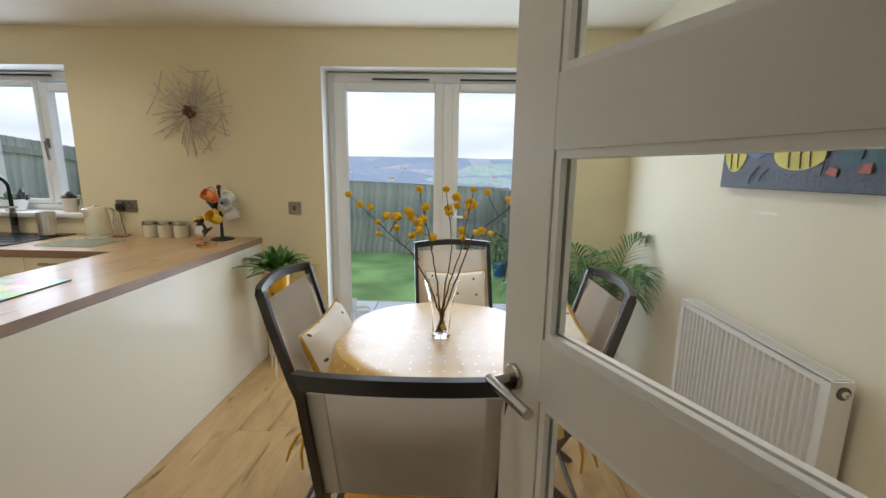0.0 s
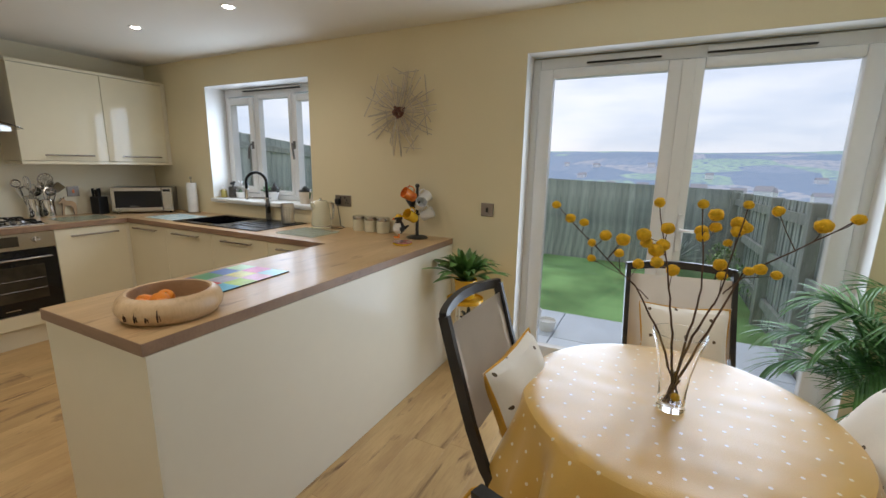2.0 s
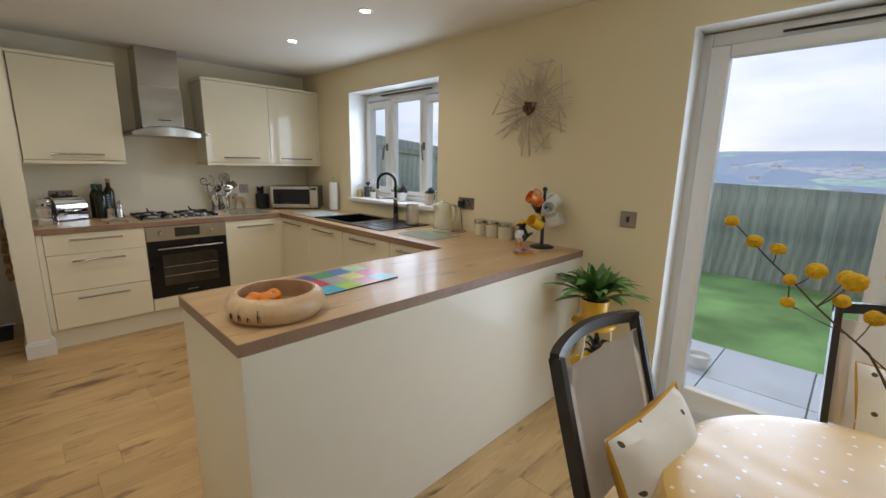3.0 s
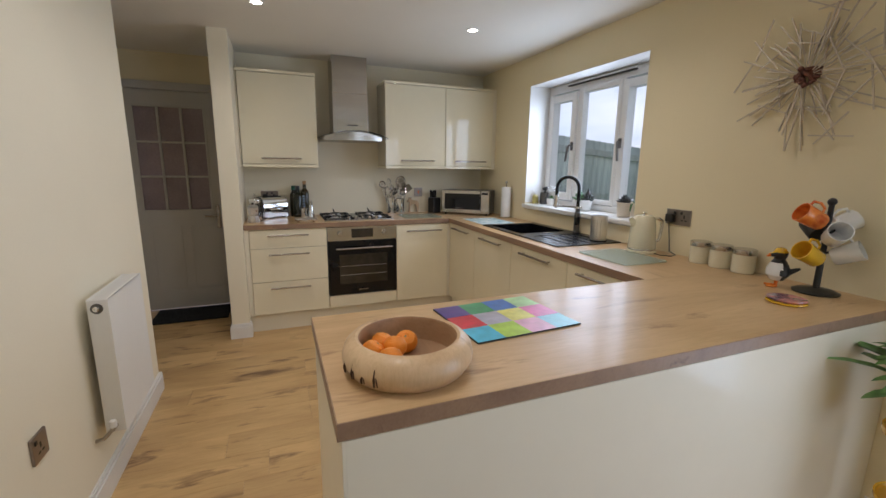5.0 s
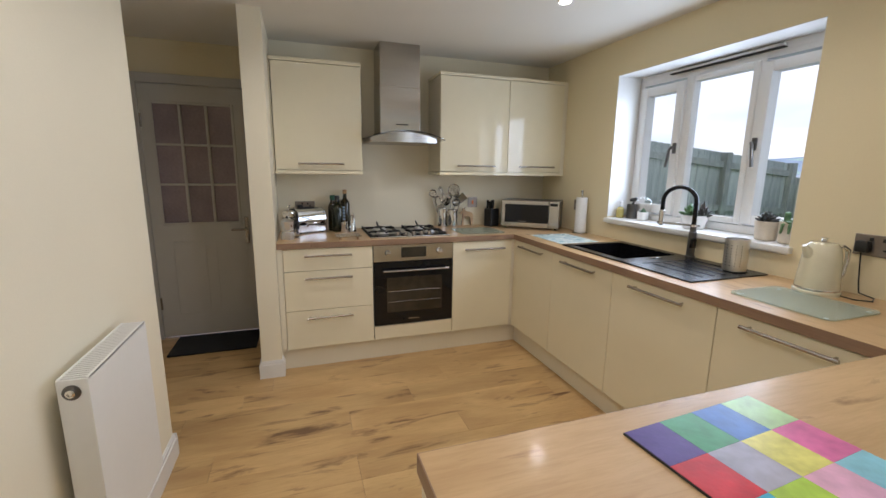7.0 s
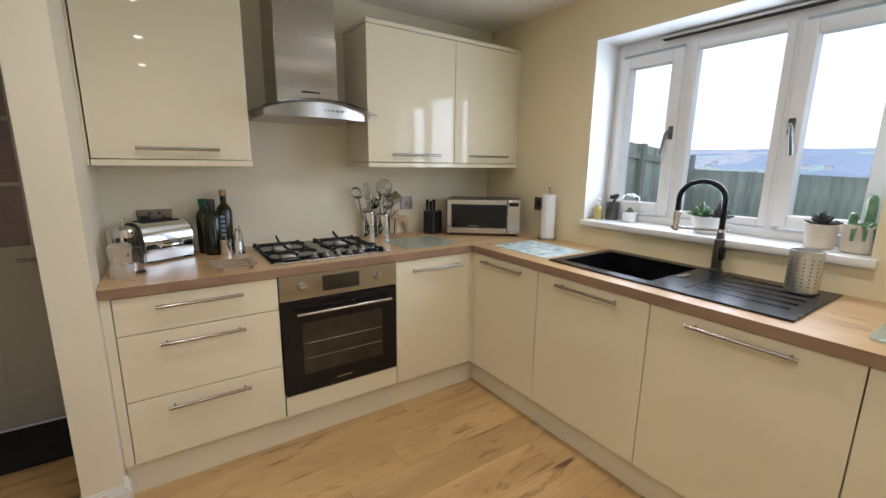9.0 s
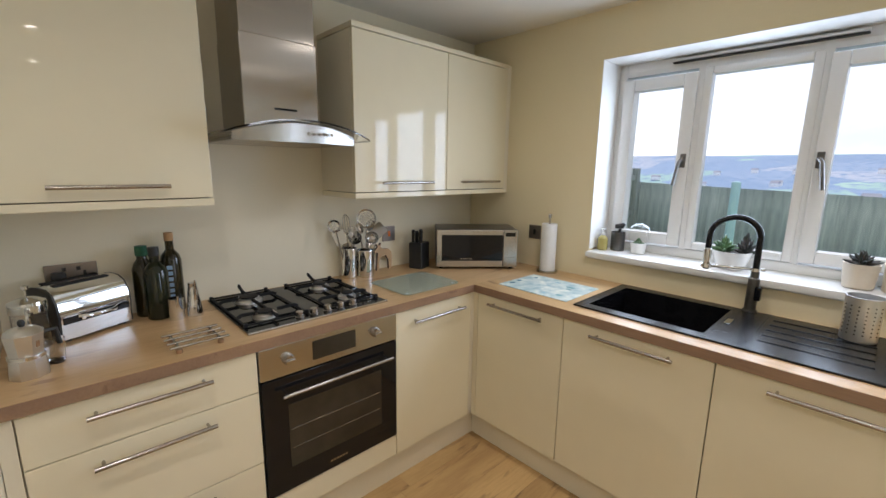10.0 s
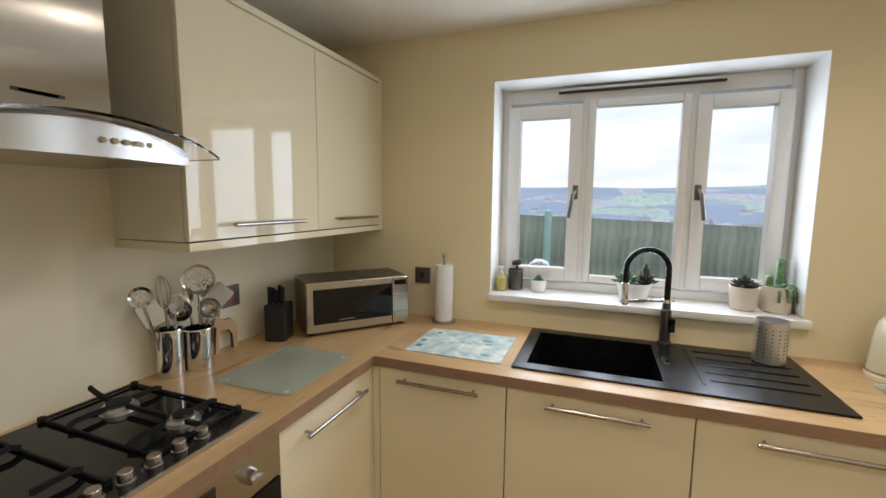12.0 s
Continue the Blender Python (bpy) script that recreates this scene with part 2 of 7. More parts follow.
for sock, value in (("Coat Weight", 1.0), ("Coat Roughness", 0.36)):
    TABLECLOTH.node_tree.nodes["Principled BSDF"].inputs[sock].default_value = value
BEECLOTH = dotted("white_cloth_with_insects", (0.80, 0.76, 0.68), (0.10, 0.07, 0.04), 9, 0.062, 0.85)
TERRACOTTA = material("cream_ceramic", (0.66, 0.58, 0.47), 0.45, vary=0.05, scale=6, fine=90)
WHITECER = material("white_ceramic", (0.80, 0.79, 0.76), 0.25, vary=0.03, scale=6, fine=40, coat=0.3)
SOIL = material("potting_soil", (0.045, 0.03, 0.02), 0.95, vary=0.4, scale=30, fine=200, bump=0.2)
LEAF = material("glossy_leaf", (0.055, 0.14, 0.028), 0.40, vary=0.35, scale=9, fine=50, second=(0.13, 0.25, 0.06))
PALMLEAF = material("palm_leaf", (0.05, 0.15, 0.04), 0.42, vary=0.35, scale=7, fine=50, second=(0.10, 0.24, 0.06))
SUCC = material("succulent_leaf", (0.07, 0.16, 0.07), 0.5, vary=0.3, scale=20, fine=80, second=(0.13, 0.22, 0.10))
DARKSUCC = material("dark_succulent_leaf", (0.03, 0.055, 0.04), 0.5, vary=0.3, scale=20, fine=80, second=(0.06, 0.05, 0.05))
BARK = material("brown_twig", (0.09, 0.05, 0.03), 0.8, vary=0.3, scale=20, fine=120, bump=0.08)
POLLEN = material("yellow_flower_head", (0.85, 0.50, 0.01), 0.9, vary=0.18, scale=60, fine=300, bump=0.3)
GLASS = material("clear_glass", (1, 1, 1), 0.0, vary=0.0, transmission=1.0, bump=0.0)
PANE = bpy.data.materials.new("window_glass")
PANE.use_nodes = True
pn = PANE.node_tree
pn.nodes.clear()
p_out, p_mix = pn.nodes.new("ShaderNodeOutputMaterial"), pn.nodes.new("ShaderNodeMixShader")
p_tr, p_gl, p_fr = pn.nodes.new("ShaderNodeBsdfTransparent"), pn.nodes.new("ShaderNodeBsdfGlossy"), pn.nodes.new("ShaderNodeLayerWeight")
p_gl.inputs["Roughness"].default_value = 0.0
p_tr.inputs["Color"].default_value = (0.985, 0.985, 0.98, 1)
p_pow, p_mul = pn.nodes.new("ShaderNodeMath"), pn.nodes.new("ShaderNodeMath")
p_pow.operation, p_mul.operation = "POWER", "MULTIPLY_ADD"
p_pow.inputs[1].default_value, p_mul.inputs[1].default_value, p_mul.inputs[2].default_value = 4.0, 0.45, 0.025
link(pn, p_fr.outputs["Facing"], p_pow.inputs[0])
link(pn, p_pow.outputs[0], p_mul.inputs[0])
link(pn, p_mul.outputs[0], p_mix.inputs[0])
link(pn, p_tr.outputs[0], p_mix.inputs[1])
link(pn, p_gl.outputs[0], p_mix.inputs[2])
link(pn, p_mix.outputs[0], p_out.inputs["Surface"])
GREENGLASS = material("dark_green_bottle_glass", (0.008, 0.012, 0.004), 0.10, vary=0.2, scale=8, fine=30, bump=0.0, coat=0.2)
BROWNGLASS = material("dark_brown_bottle_glass", (0.022, 0.017, 0.005), 0.10, vary=0.2, scale=8, fine=30, bump=0.0, coat=0.2)
GREENCAP = material("green_cap", (0.012, 0.10, 0.05), 0.4, vary=0.1, scale=10, fine=60)
CORK = material("cork", (0.45, 0.28, 0.14), 0.85, vary=0.2, scale=30, fine=200, bump=0.1)
FROST = material("frosted_glass_board", (0.60, 0.67, 0.63), 0.16, vary=0.06, scale=5, fine=80, bump=0.006)
ft = FROST.node_tree
f_out, f_mix, f_clear = ft.nodes["Material Output"], ft.nodes.new("ShaderNodeMixShader"), ft.nodes.new("ShaderNodeBsdfTransparent")
f_clear.inputs["Color"].default_value = (0.90, 0.96, 0.93, 1)
f_mix.inputs[0].default_value = 0.32
link(ft, f_clear.outputs[0], f_mix.inputs[1])
link(ft, ft.nodes["Principled BSDF"].outputs[0], f_mix.inputs[2])
link(ft, f_mix.outputs[0], f_out.inputs["Surface"])
BOWLWOOD = oak("turned_pale_wood", (0.66, 0.47, 0.27), (0.55, 0.36, 0.19), (0.40, 0.25, 0.12), 2, 0.42, coat=0.15)
BOWLIN = oak("hollowed_wood", (0.42, 0.26, 0.14), (0.34, 0.20, 0.10), (0.25, 0.14, 0.07), 0, 0.5)
BURNT = material("scorched_mark", (0.06, 0.025, 0.01), 0.7, vary=0.2, scale=40, fine=200)
ORANGE = material("orange_peel", (0.85, 0.27, 0.01), 0.4, vary=0.08, scale=14, fine=260, bump=0.12)
CREAMEN = material("cream_enamel", (0.72, 0.67, 0.49), 0.18, vary=0.03, scale=5, fine=40, coat=0.5)
PAPER = material("white_paper_towel", (0.80, 0.79, 0.77), 0.9, vary=0.04, scale=20, fine=150, bump=0.08)
WOODDARK = material("mango_wood", (0.28, 0.16, 0.08), 0.5, vary=0.2, scale=8, fine=60, stretch=(1, 1, 6))
MOOSE = material("plywood_cutout", (0.55, 0.38, 0.22), 0.6, vary=0.12, scale=8, fine=70)
REDP = material("orange_red_glaze", (0.75, 0.12, 0.02), 0.25, vary=0.2, scale=18, fine=60, coat=0.3, second=(0.85, 0.28, 0.04))
YELP = material("bright_yellow_glaze", (0.80, 0.48, 0.02), 0.2, vary=0.06, scale=10, fine=60, coat=0.4)
BLUEP = material("patterned_blue_glaze", (0.06, 0.07, 0.2), 0.2, vary=0.6, scale=30, fine=90, coat=0.4, second=(0.4, 0.15, 0.12))
MATDARK = material("dark_doormat", (0.016, 0.017, 0.02), 0.95, vary=0.3, scale=20, fine=400, bump=0.3)
DOORGREY = material("back_door_paint", (0.56, 0.54, 0.50), 0.4, vary=0.03, scale=3, fine=80, bump=0.02)
OBSCURE = material("obscured_pane", (0.32, 0.255, 0.275), 0.3, vary=0.25, scale=2.5, fine=50, bump=0.08)
FENCE = material("weathered_green_timber", (0.27, 0.315, 0.305), 0.85, vary=0.22, scale=3, fine=60, bump=0.1, stretch=(6, 6, 1), random_tint=0.16, second=(0.38, 0.41, 0.37))
FENCEPOST = material("weathered_post_timber", (0.27, 0.29, 0.26), 0.85, vary=0.25, scale=4, fine=60, bump=0.1, stretch=(5, 5, 1), random_tint=0.1)
LAWN = material("artificial_lawn", (0.15, 0.30, 0.09), 0.9, vary=0.28, scale=1.3, fine=130, bump=0.4, second=(0.24, 0.43, 0.15))
PATIO = material("pale_paving", (0.62, 0.68, 0.75), 0.5, vary=0.08, scale=3, fine=90, bump=0.06, random_tint=0.05)
BRICKW = material("outer_render", (0.45, 0.36, 0.30), 0.9, vary=0.15, scale=5, fine=80, bump=0.1)

# ---- shapes ----


def box(bm, x0, x1, y0, y1, z0, z1, bevel=0.0, seg=2):
    vs = bmesh.ops.create_cube(bm, size=1.0)["verts"]
    for v in vs:
        v.co = Vector(((x0 + x1) / 2 + v.co.x * (x1 - x0), (y0 + y1) / 2 + v.co.y * (y1 - y0), (z0 + z1) / 2 + v.co.z * (z1 - z0)))
    if bevel:
        es = list({e for v in vs for e in v.link_edges})
        bmesh.ops.bevel(bm, geom=es, offset=bevel, segments=seg, affect="EDGES", profile=0.5)
    return bm


def lathe(bm, prof, seg=32, at=(0, 0, 0), squash=1.0):
    rings = []
    for r, z in prof:
        if r < 1e-5:
            rings.append([bm.verts.new((at[0], at[1], at[2] + z))])
        else:
            rings.append([bm.verts.new((at[0] + r * math.cos(2 * math.pi * i / seg), at[1] + squash * r * math.sin(2 * math.pi * i / seg), at[2] + z)) for i in range(seg)])
    for a, b in zip(rings, rings[1:]):
        for i in range(seg):
            j = (i + 1) % seg
            if len(a) == 1 and len(b) > 1:
                bm.faces.new((a[0], b[i], b[j]))
            elif len(b) == 1 and len(a) > 1:
                bm.faces.new((a[i], a[j], b[0]))
            elif len(a) > 1:
                bm.faces.new((a[i], a[j], b[j], b[i]))
    return bm


def tube(bm, pts, r, seg=10, cap=True):
    pts = [Vector(p) for p in pts]
    rs = r if isinstance(r, (list, tuple)) else [r] * len(pts)
    rings, up = [], None
    for i, p in enumerate(pts):
        d = (pts[min(i + 1, len(pts) - 1)] - pts[max(i - 1, 0)]).normalized()
        if up is None:
            up = d.orthogonal().normalized()
        up = (up - d * up.dot(d)).normalized()
        side = d.cross(up)
        rings.append([bm.verts.new(p + rs[i] * (math.cos(2 * math.pi * k / seg) * up + math.sin(2 * math.pi * k / seg) * side)) for k in range(seg)])
    for a, b in zip(rings, rings[1:]):
        for k in range(seg):
            bm.faces.new((a[k], a[(k + 1) % seg], b[(k + 1) % seg], b[k]))
    if cap:
        bm.faces.new(rings[0][::-1])
        bm.faces.new(rings[-1])
    return bm


def bar(bm, pts, w, h):
    """A flat-sided bar along points, w wide sideways and h thick."""
    pts = [Vector(p) for p in pts]
    rings = []
    for i, p in enumerate(pts):
        d = (pts[min(i + 1, len(pts) - 1)] - pts[max(i - 1, 0)]).normalized()
        side = d.cross(Vector((0, 0, 1)))
        side = side.normalized() if side.length > 0.05 else Vector((0, 1, 0))
        nrm = side.cross(d).normalized()
        rings.append([bm.verts.new(p + side * a * w / 2 + nrm * b * h / 2) for a, b in ((-1, -1), (1, -1), (1, 1), (-1, 1))])
    for a, b in zip(rings, rings[1:]):
        for k in range(4):
            bm.faces.new((a[k], a[(k + 1) % 4], b[(k + 1) % 4], b[k]))
    bm.faces.new(rings[0][::-1])
    bm.faces.new(rings[-1])
    return bm


def prism(bm, poly, z0, z1):
    lo, hi = [bm.verts.new((x, y, z0)) for x, y in poly], [bm.verts.new((x, y, z1)) for x, y in poly]
    n = len(poly)
    bm.faces.new(lo[::-1])
    bm.faces.new(hi)
    for i in range(n):
        bm.faces.new((lo[i], lo[(i + 1) % n], hi[(i + 1) % n], hi[i]))
    return bm


def finish(name, bm, mats, smooth=True):
    bmesh.ops.recalc_face_normals(bm, faces=bm.faces[:])
    me = bpy.data.meshes.new(name)
    crisp = []
    if smooth:
        bm.normal_update()
        for i, e in enumerate(bm.edges):
            if len(e.link_faces) == 2:
                turn, (fa, fb) = e.calc_face_angle(0.0), [f.calc_area() + 1e-12 for f in e.link_faces]
                if turn > 0.1 and max(fa, fb) > 12 * min(fa, fb):
                    crisp.append(i)
    bm.to_mesh(me)
    bm.free()
    for m in mats if isinstance(mats, (list, tuple)) else [mats]:
        me.materials.append(m)
    if smooth:
        for p in me.polygons:
            p.use_smooth = True
        me.set_sharp_from_angle(angle=radians(35))
        for i in crisp:
            me.edges[i].use_edge_sharp = True
        me.update()
    return me


def part(name, bm, mat, parent, label=""):
    ob = new(name, finish(name, bm, mat))
    ob.parent = parent
    return tagged(ob, label) if label else ob


def thing(name, m, label, category, group=""):
    ob = new(name)
    ob.matrix_world = m
    ob.empty_display_size = 0.1
    return tagged(ob, label, category, group)


def solid(name, bm, mat, label, category, kind="", group=""):
    return tagged(new(name, finish(name, bm, mat)), label, category, group, kind)


def bmn():
    return bmesh.new()

# ---- structure ----
XL, XR, YB, YS, ZC = -4.83, 1.285, 3.14, 0.27, 2.335


def wall(name, boxes, mat, label):
    bm = bmn()
    for b in boxes:
        box(bm, *b)
    return solid(name, bm, mat, label, "wall", "structure")


WX0, WX1, WZ0, WZ1 = -3.903, -2.623, 1.022, 2.09
DX0, DX1, DZ1 = -0.85, 0.885, 2.095
wall("wall_north", [(-5.3, WX0, YB, 3.44, -0.2, 2.6), (WX0, WX1, YB, 3.44, -0.2, WZ0), (WX0, WX1, YB, 3.44, WZ1, 2.6), (WX1, DX0, YB, 3.44, -0.2, 2.6),
                    (DX0, DX1, YB, 3.44, DZ1, 2.6), (DX1, 1.6, YB, 3.44, -0.2, 2.6)], WALL, "cream painted wall with the garden openings")
wall("wall_west", [(-5.0, XL, 0.75, YB, 0, ZC)], WHITE_WALL, "cream painted kitchen wall behind the hob")
wall("wall_nib", [(-5.1, -4.16, 0.62, 0.75, 0, ZC)], WHITE_WALL, "cream painted stub wall beside the drawers")
wall("wall_back_door", [(-5.3, -5.12, -0.21, 0.62, 2.04, ZC), (-5.3, -5.12, -0.42, -0.21, 0, ZC), (-5.3, -5.12, 0.56, 0.62, 0, 2.04)], WALL, "cream painted wall round the back door")
wall("wall_alcove", [(-5.12, -3.32, -0.40, -0.25, 0, ZC)], WHITE_WALL, "pale painted wall of the back door alcove")
wall("wall_south", [(-3.45, -0.31, 0.15, YS, 0, ZC), (0.53, XR, 0.15, YS, 0, ZC), (-0.31, 0.53, 0.15, YS, 2.03, ZC), (-3.45, -3.32, -0.25, 0.15, 0, ZC)], WHITE_WALL, "pale painted wall with the hall doorway")
wall("wall_east", [(XR, 1.55, 0.15, YB, 0, ZC)], WHITE_WALL, "pale cream painted wall of the dining side")
wall("wall_hall", [(-1.2, -1.05, -1.6, 0.15, 0, ZC), (1.05, 1.2, -1.6, 0.15, 0, ZC), (-1.2, 1.2, -1.75, -1.6, 0, ZC)], WHITE_WALL, "pale painted walls of the hall")
bm = bmn()
box(bm, -5.3, 1.6, -1.75, 3.44, ZC, ZC + 0.15)
solid("ceiling", bm, CEIL, "white painted plaster ceiling with downlights", "ceiling", "structure")
bm = bmn()
box(bm, -5.3, 1.55, -1.75, 3.40, -0.2, -0.006)
FLOOR = solid("floor", bm, WOODDARK, "pale oak laminate floor with darker knots", "floor", "structure")


def skirting(runs, name="baseboard"):
    """Runs of (x0, y0, x1, y1, nx, ny): a line on the wall and the way out of it."""
    for x0, y0, x1, y1, nx, ny in runs:
        bm = bmn()
        for d, z0, z1 in ((0.016, 0.0, 0.095), (0.011, 0.095, 0.112), (0.006, 0.112, 0.12)):
            box(bm, min(x0, x1) + min(0, nx * d), max(x0, x1) + max(0, nx * d), min(y0, y1) + min(0, ny * d), max(y0, y1) + max(0, ny * d), z0, z1)
        solid(name, bm, GLOSSW, "white painted moulded skirting board", "skirting", "structure")


skirting([(XR, YS, XR, YB, -1, 0), (DX1, YB, XR - 0.016, YB, 0, -1), (-1.31, YB, DX0, YB, 0, -1), (-3.45, YS, -0.38, YS, 0, 1), (0.60, YS, XR - 0.016, YS, 0, 1),
          (-3.45, -0.234, -3.45, YS + 0.016, -1, 0), (-4.16, 0.62, -4.16, 0.75, 1, 0), (-5.1, 0.62, -4.144, 0.62, 0, -1), (-5.1, -0.25, -3.45, -0.25, 0, 1), (-4.22, 0.75, -4.144, 0.75, 0, 1)])

# doorway lining and architrave
bm = bmn()
for x0, x1 in ((-0.31, -0.285), (0.505, 0.53)):
    box(bm, x0, x1, 0.145, 0.275, 0, 2.005)
box(bm, -0.31, 0.53, 0.145, 0.275, 2.005, 2.03)
solid("door_lining", bm, GLOSSW, "white painted door lining of the hall doorway", "door frame", "structure")
bm = bmn()
for y0, y1 in ((0.27, 0.288), (0.132, 0.15)):
    for x0, x1 in ((-0.375, -0.30), (0.52, 0.595)):
        box(bm, x0, x1, y0, y1, 0, 2.09, 0.004)
    box(bm, -0.30, 0.52, y0, y1, 2.02, 2.09, 0.004)
solid("trim", bm, GLOSSW, "white painted architrave round the doorway", "architrave", "structure")

# hall door, glazed, standing open into the room
leaf_door = thing("door_1", pose(0.5, 0.295, 0.008, 0, 0, 114.5), "white four-pane glazed door standing open", "door")
leaf_door["kind"] = "structure"
LW, LT = 0.762, 0.040
bm = bmn()
box(bm, 0.004, 0.115, -LT, 0, 0, 1.98, 0.002)
box(bm, 0.635, LW, -LT, 0, 0, 1.98, 0.002)
part("stile", bm, DOORPAINT, leaf_door)
zs = [(0.0, 0.195), (0.53, 0.645), (0.98, 1.10), (1.43, 1.55), (1.885, 1.98)]
for a, b in zs:
    bm = bmn()
    box(bm, 0.115, 0.635, -LT + 0.0005, -0.0005, a, b, 0.0)
    part("rail", bm, DOORPAINT, leaf_door)
for (a, b), (c, d) in zip(zs, zs[1:]):
    bm = bmn()
    box(bm, 0.120, 0.630, -0.023, -0.017, b + 0.004, c - 0.004)
    pane = part("pane", bm, PANE, leaf_door, "clear glass pane")
    pane.visible_shadow = False
    bm = bmn()
    for y0, y1 in ((-0.036, -0.024), (-0.016, -0.004)):
        box(bm, 0.115, 0.130, y0, y1, b, c)
        box(bm, 0.620, 0.635, y0, y1, b, c)
        box(bm, 0.130, 0.620, y0, y1, b, b + 0.014)
        box(bm, 0.130, 0.620, y0, y1, c - 0.014, c)
    part("glazing_bead", bm, GLOSSW, leaf_door)
for sgn, y in ((1, 0.0), (-1, -LT)):
    bm = bmn()
    lathe(bm, [(0, 0), (0.026, 0), (0.026, 0.007), (0.023, 0.010), (0, 0.010)], 28)
    tube(bm, [(0, 0, 0.008), (0, 0, 0.055)], 0.009, 12)
    bmesh.ops.transform(bm, matrix=pose(0.715, y, 0.992, -90 * sgn, 0, 0), verts=bm.verts[:])
    tube(bm, [(0.725, y + sgn * 0.052, 0.992), (0.715, y + sgn * 0.054, 0.992), (0.59, y + sgn * 0.054, 0.992)], 0.0105, 14)
    part("door_handle", bm, NICKEL, leaf_door, "satin metal lever handle on a round rose")

# back door with nine panes
bd = thing("door_2", pose(-5.12, -0.20, 0.0), "closed pale back door with nine obscured panes", "door")
bd["kind"] = "structure"
bm = bmn()
box(bm, -0.045, 0.0, 0.0, 0.75, 0.01, 0.96, 0.002)
box(bm, -0.045, 0.0, 0.0, 0.085, 0.96, 1.88)
box(bm, -0.045, 0.0, 0.631, 0.75, 0.96, 1.88)
box(bm, -0.045, 0.0, 0.0, 0.75, 1.88, 2.02, 0.002)
part("slab", bm, DOORGREY, bd)
for i in range(3):
    for j in range(3):
        y0, z0 = 0.085 + i * 0.182, 0.96 + j * 0.307
        bm = bmn()
        box(bm, -0.030, -0.020, y0, y0 + 0.182, z0, z0 + 0.307)
        part("pane", bm, OBSCURE, bd, "obscured dull mauve pane")
for i in range(1, 3):
    bm = bmn()
    box(bm, -0.040, 0.006, 0.085 + i * 0.182 - 0.009, 0.085 + i * 0.182 + 0.009, 0.96, 1.88, 0.003)
    part("glazing_bar", bm, DOORGREY, bd)
    bm = bmn()
    box(bm, -0.040, 0.005, 0.085, 0.631, 0.96 + i * 0.307 - 0.009, 0.96 + i * 0.307 + 0.009, 0.003)
    part("glazing_bar", bm, DOORGREY, bd)
bm = bmn()
for y0, y1, z0, z1 in ((0.070, 0.090, 0.945, 1.895), (0.626, 0.646, 0.945, 1.895), (0.090, 0.626, 0.945, 0.965), (0.090, 0.626, 1.875, 1.895)):
    box(bm, -0.002, 0.010, y0, y1, z0, z1, 0.003)
part("moulding", bm, DOORGREY, bd)
for y0 in (0.12, 0.43):
    bm = bmn()
    for a, b, c, d in ((y0, y0 + 0.012, 0.2, 0.8), (y0 + 0.23, y0 + 0.242, 0.2, 0.8), (y0, y0 + 0.242, 0.188, 0.2), (y0, y0 + 0.242, 0.8, 0.812)):
        box(bm, -0.002, 0.005, a, b, c, d)
    part("panel_moulding", bm, DOORGREY, bd)
bm = bmn()
box(bm, 0.0, 0.008, 0.665, 0.695, 0.78, 1.0, 0.003)
tube(bm, [(0.005, 0.68, 0.90), (0.05, 0.68, 0.90)], 0.009)
tube(bm, [(0.05, 0.685, 0.90), (0.05, 0.57, 0.90)], 0.009)
part("door_handle", bm, NICKEL, bd, "satin metal lever handle")
bm = bmn()
for z in (0.25, 1.7):
    box(bm, 0.0, 0.012, -0.012, 0.012, z, z + 0.1, 0.002)
part("hinge", bm, NICKEL, bd)
bm = bmn()
for y0, y1, z0, z1 in ((-0.21, -0.20, 0, 2.04), (0.55, 0.56, 0, 2.04), (-0.21, 0.56, 2.022, 2.04)):
    box(bm, -5.2, -5.095, y0, y1, z0, z1)
for y0, y1, z0, z1 in ((-0.25, -0.205, 0, 2.09), (0.555, 0.615, 0, 2.09), (-0.205, 0.555, 2.03, 2.09)):
    box(bm, -5.12, -5.10, y0, y1, z0, z1, 0.003)
solid("door_frame", bm, DOORGREY, "pale painted frame round the back door", "door frame", "structure")


# ---- windows ----
def frame_ring(bm, x0, x1, z0, z1, y0, y1, w, bevel=0.006):
    box(bm, x0, x0 + w, y0, y1, z0, z1, bevel)
    box(bm, x1 - w, x1, y0, y1, z0, z1, bevel)
    box(bm, x0 + w, x1 - w, y0 + 0.001, y1 - 0.001, z0, z0 + w, bevel)
    box(bm, x0 + w, x1 - w, y0 + 0.001, y1 - 0.001, z1 - w, z1, bevel)


def glass_pane(x0, x1, z0, z1, y, parent):
    bm = bmn()
    box(bm, x0, x1, y, y + 0.006, z0, z1)
    g = part("pane", bm, PANE, parent, "clear glass pane")
    g.visible_shadow = False
    return g


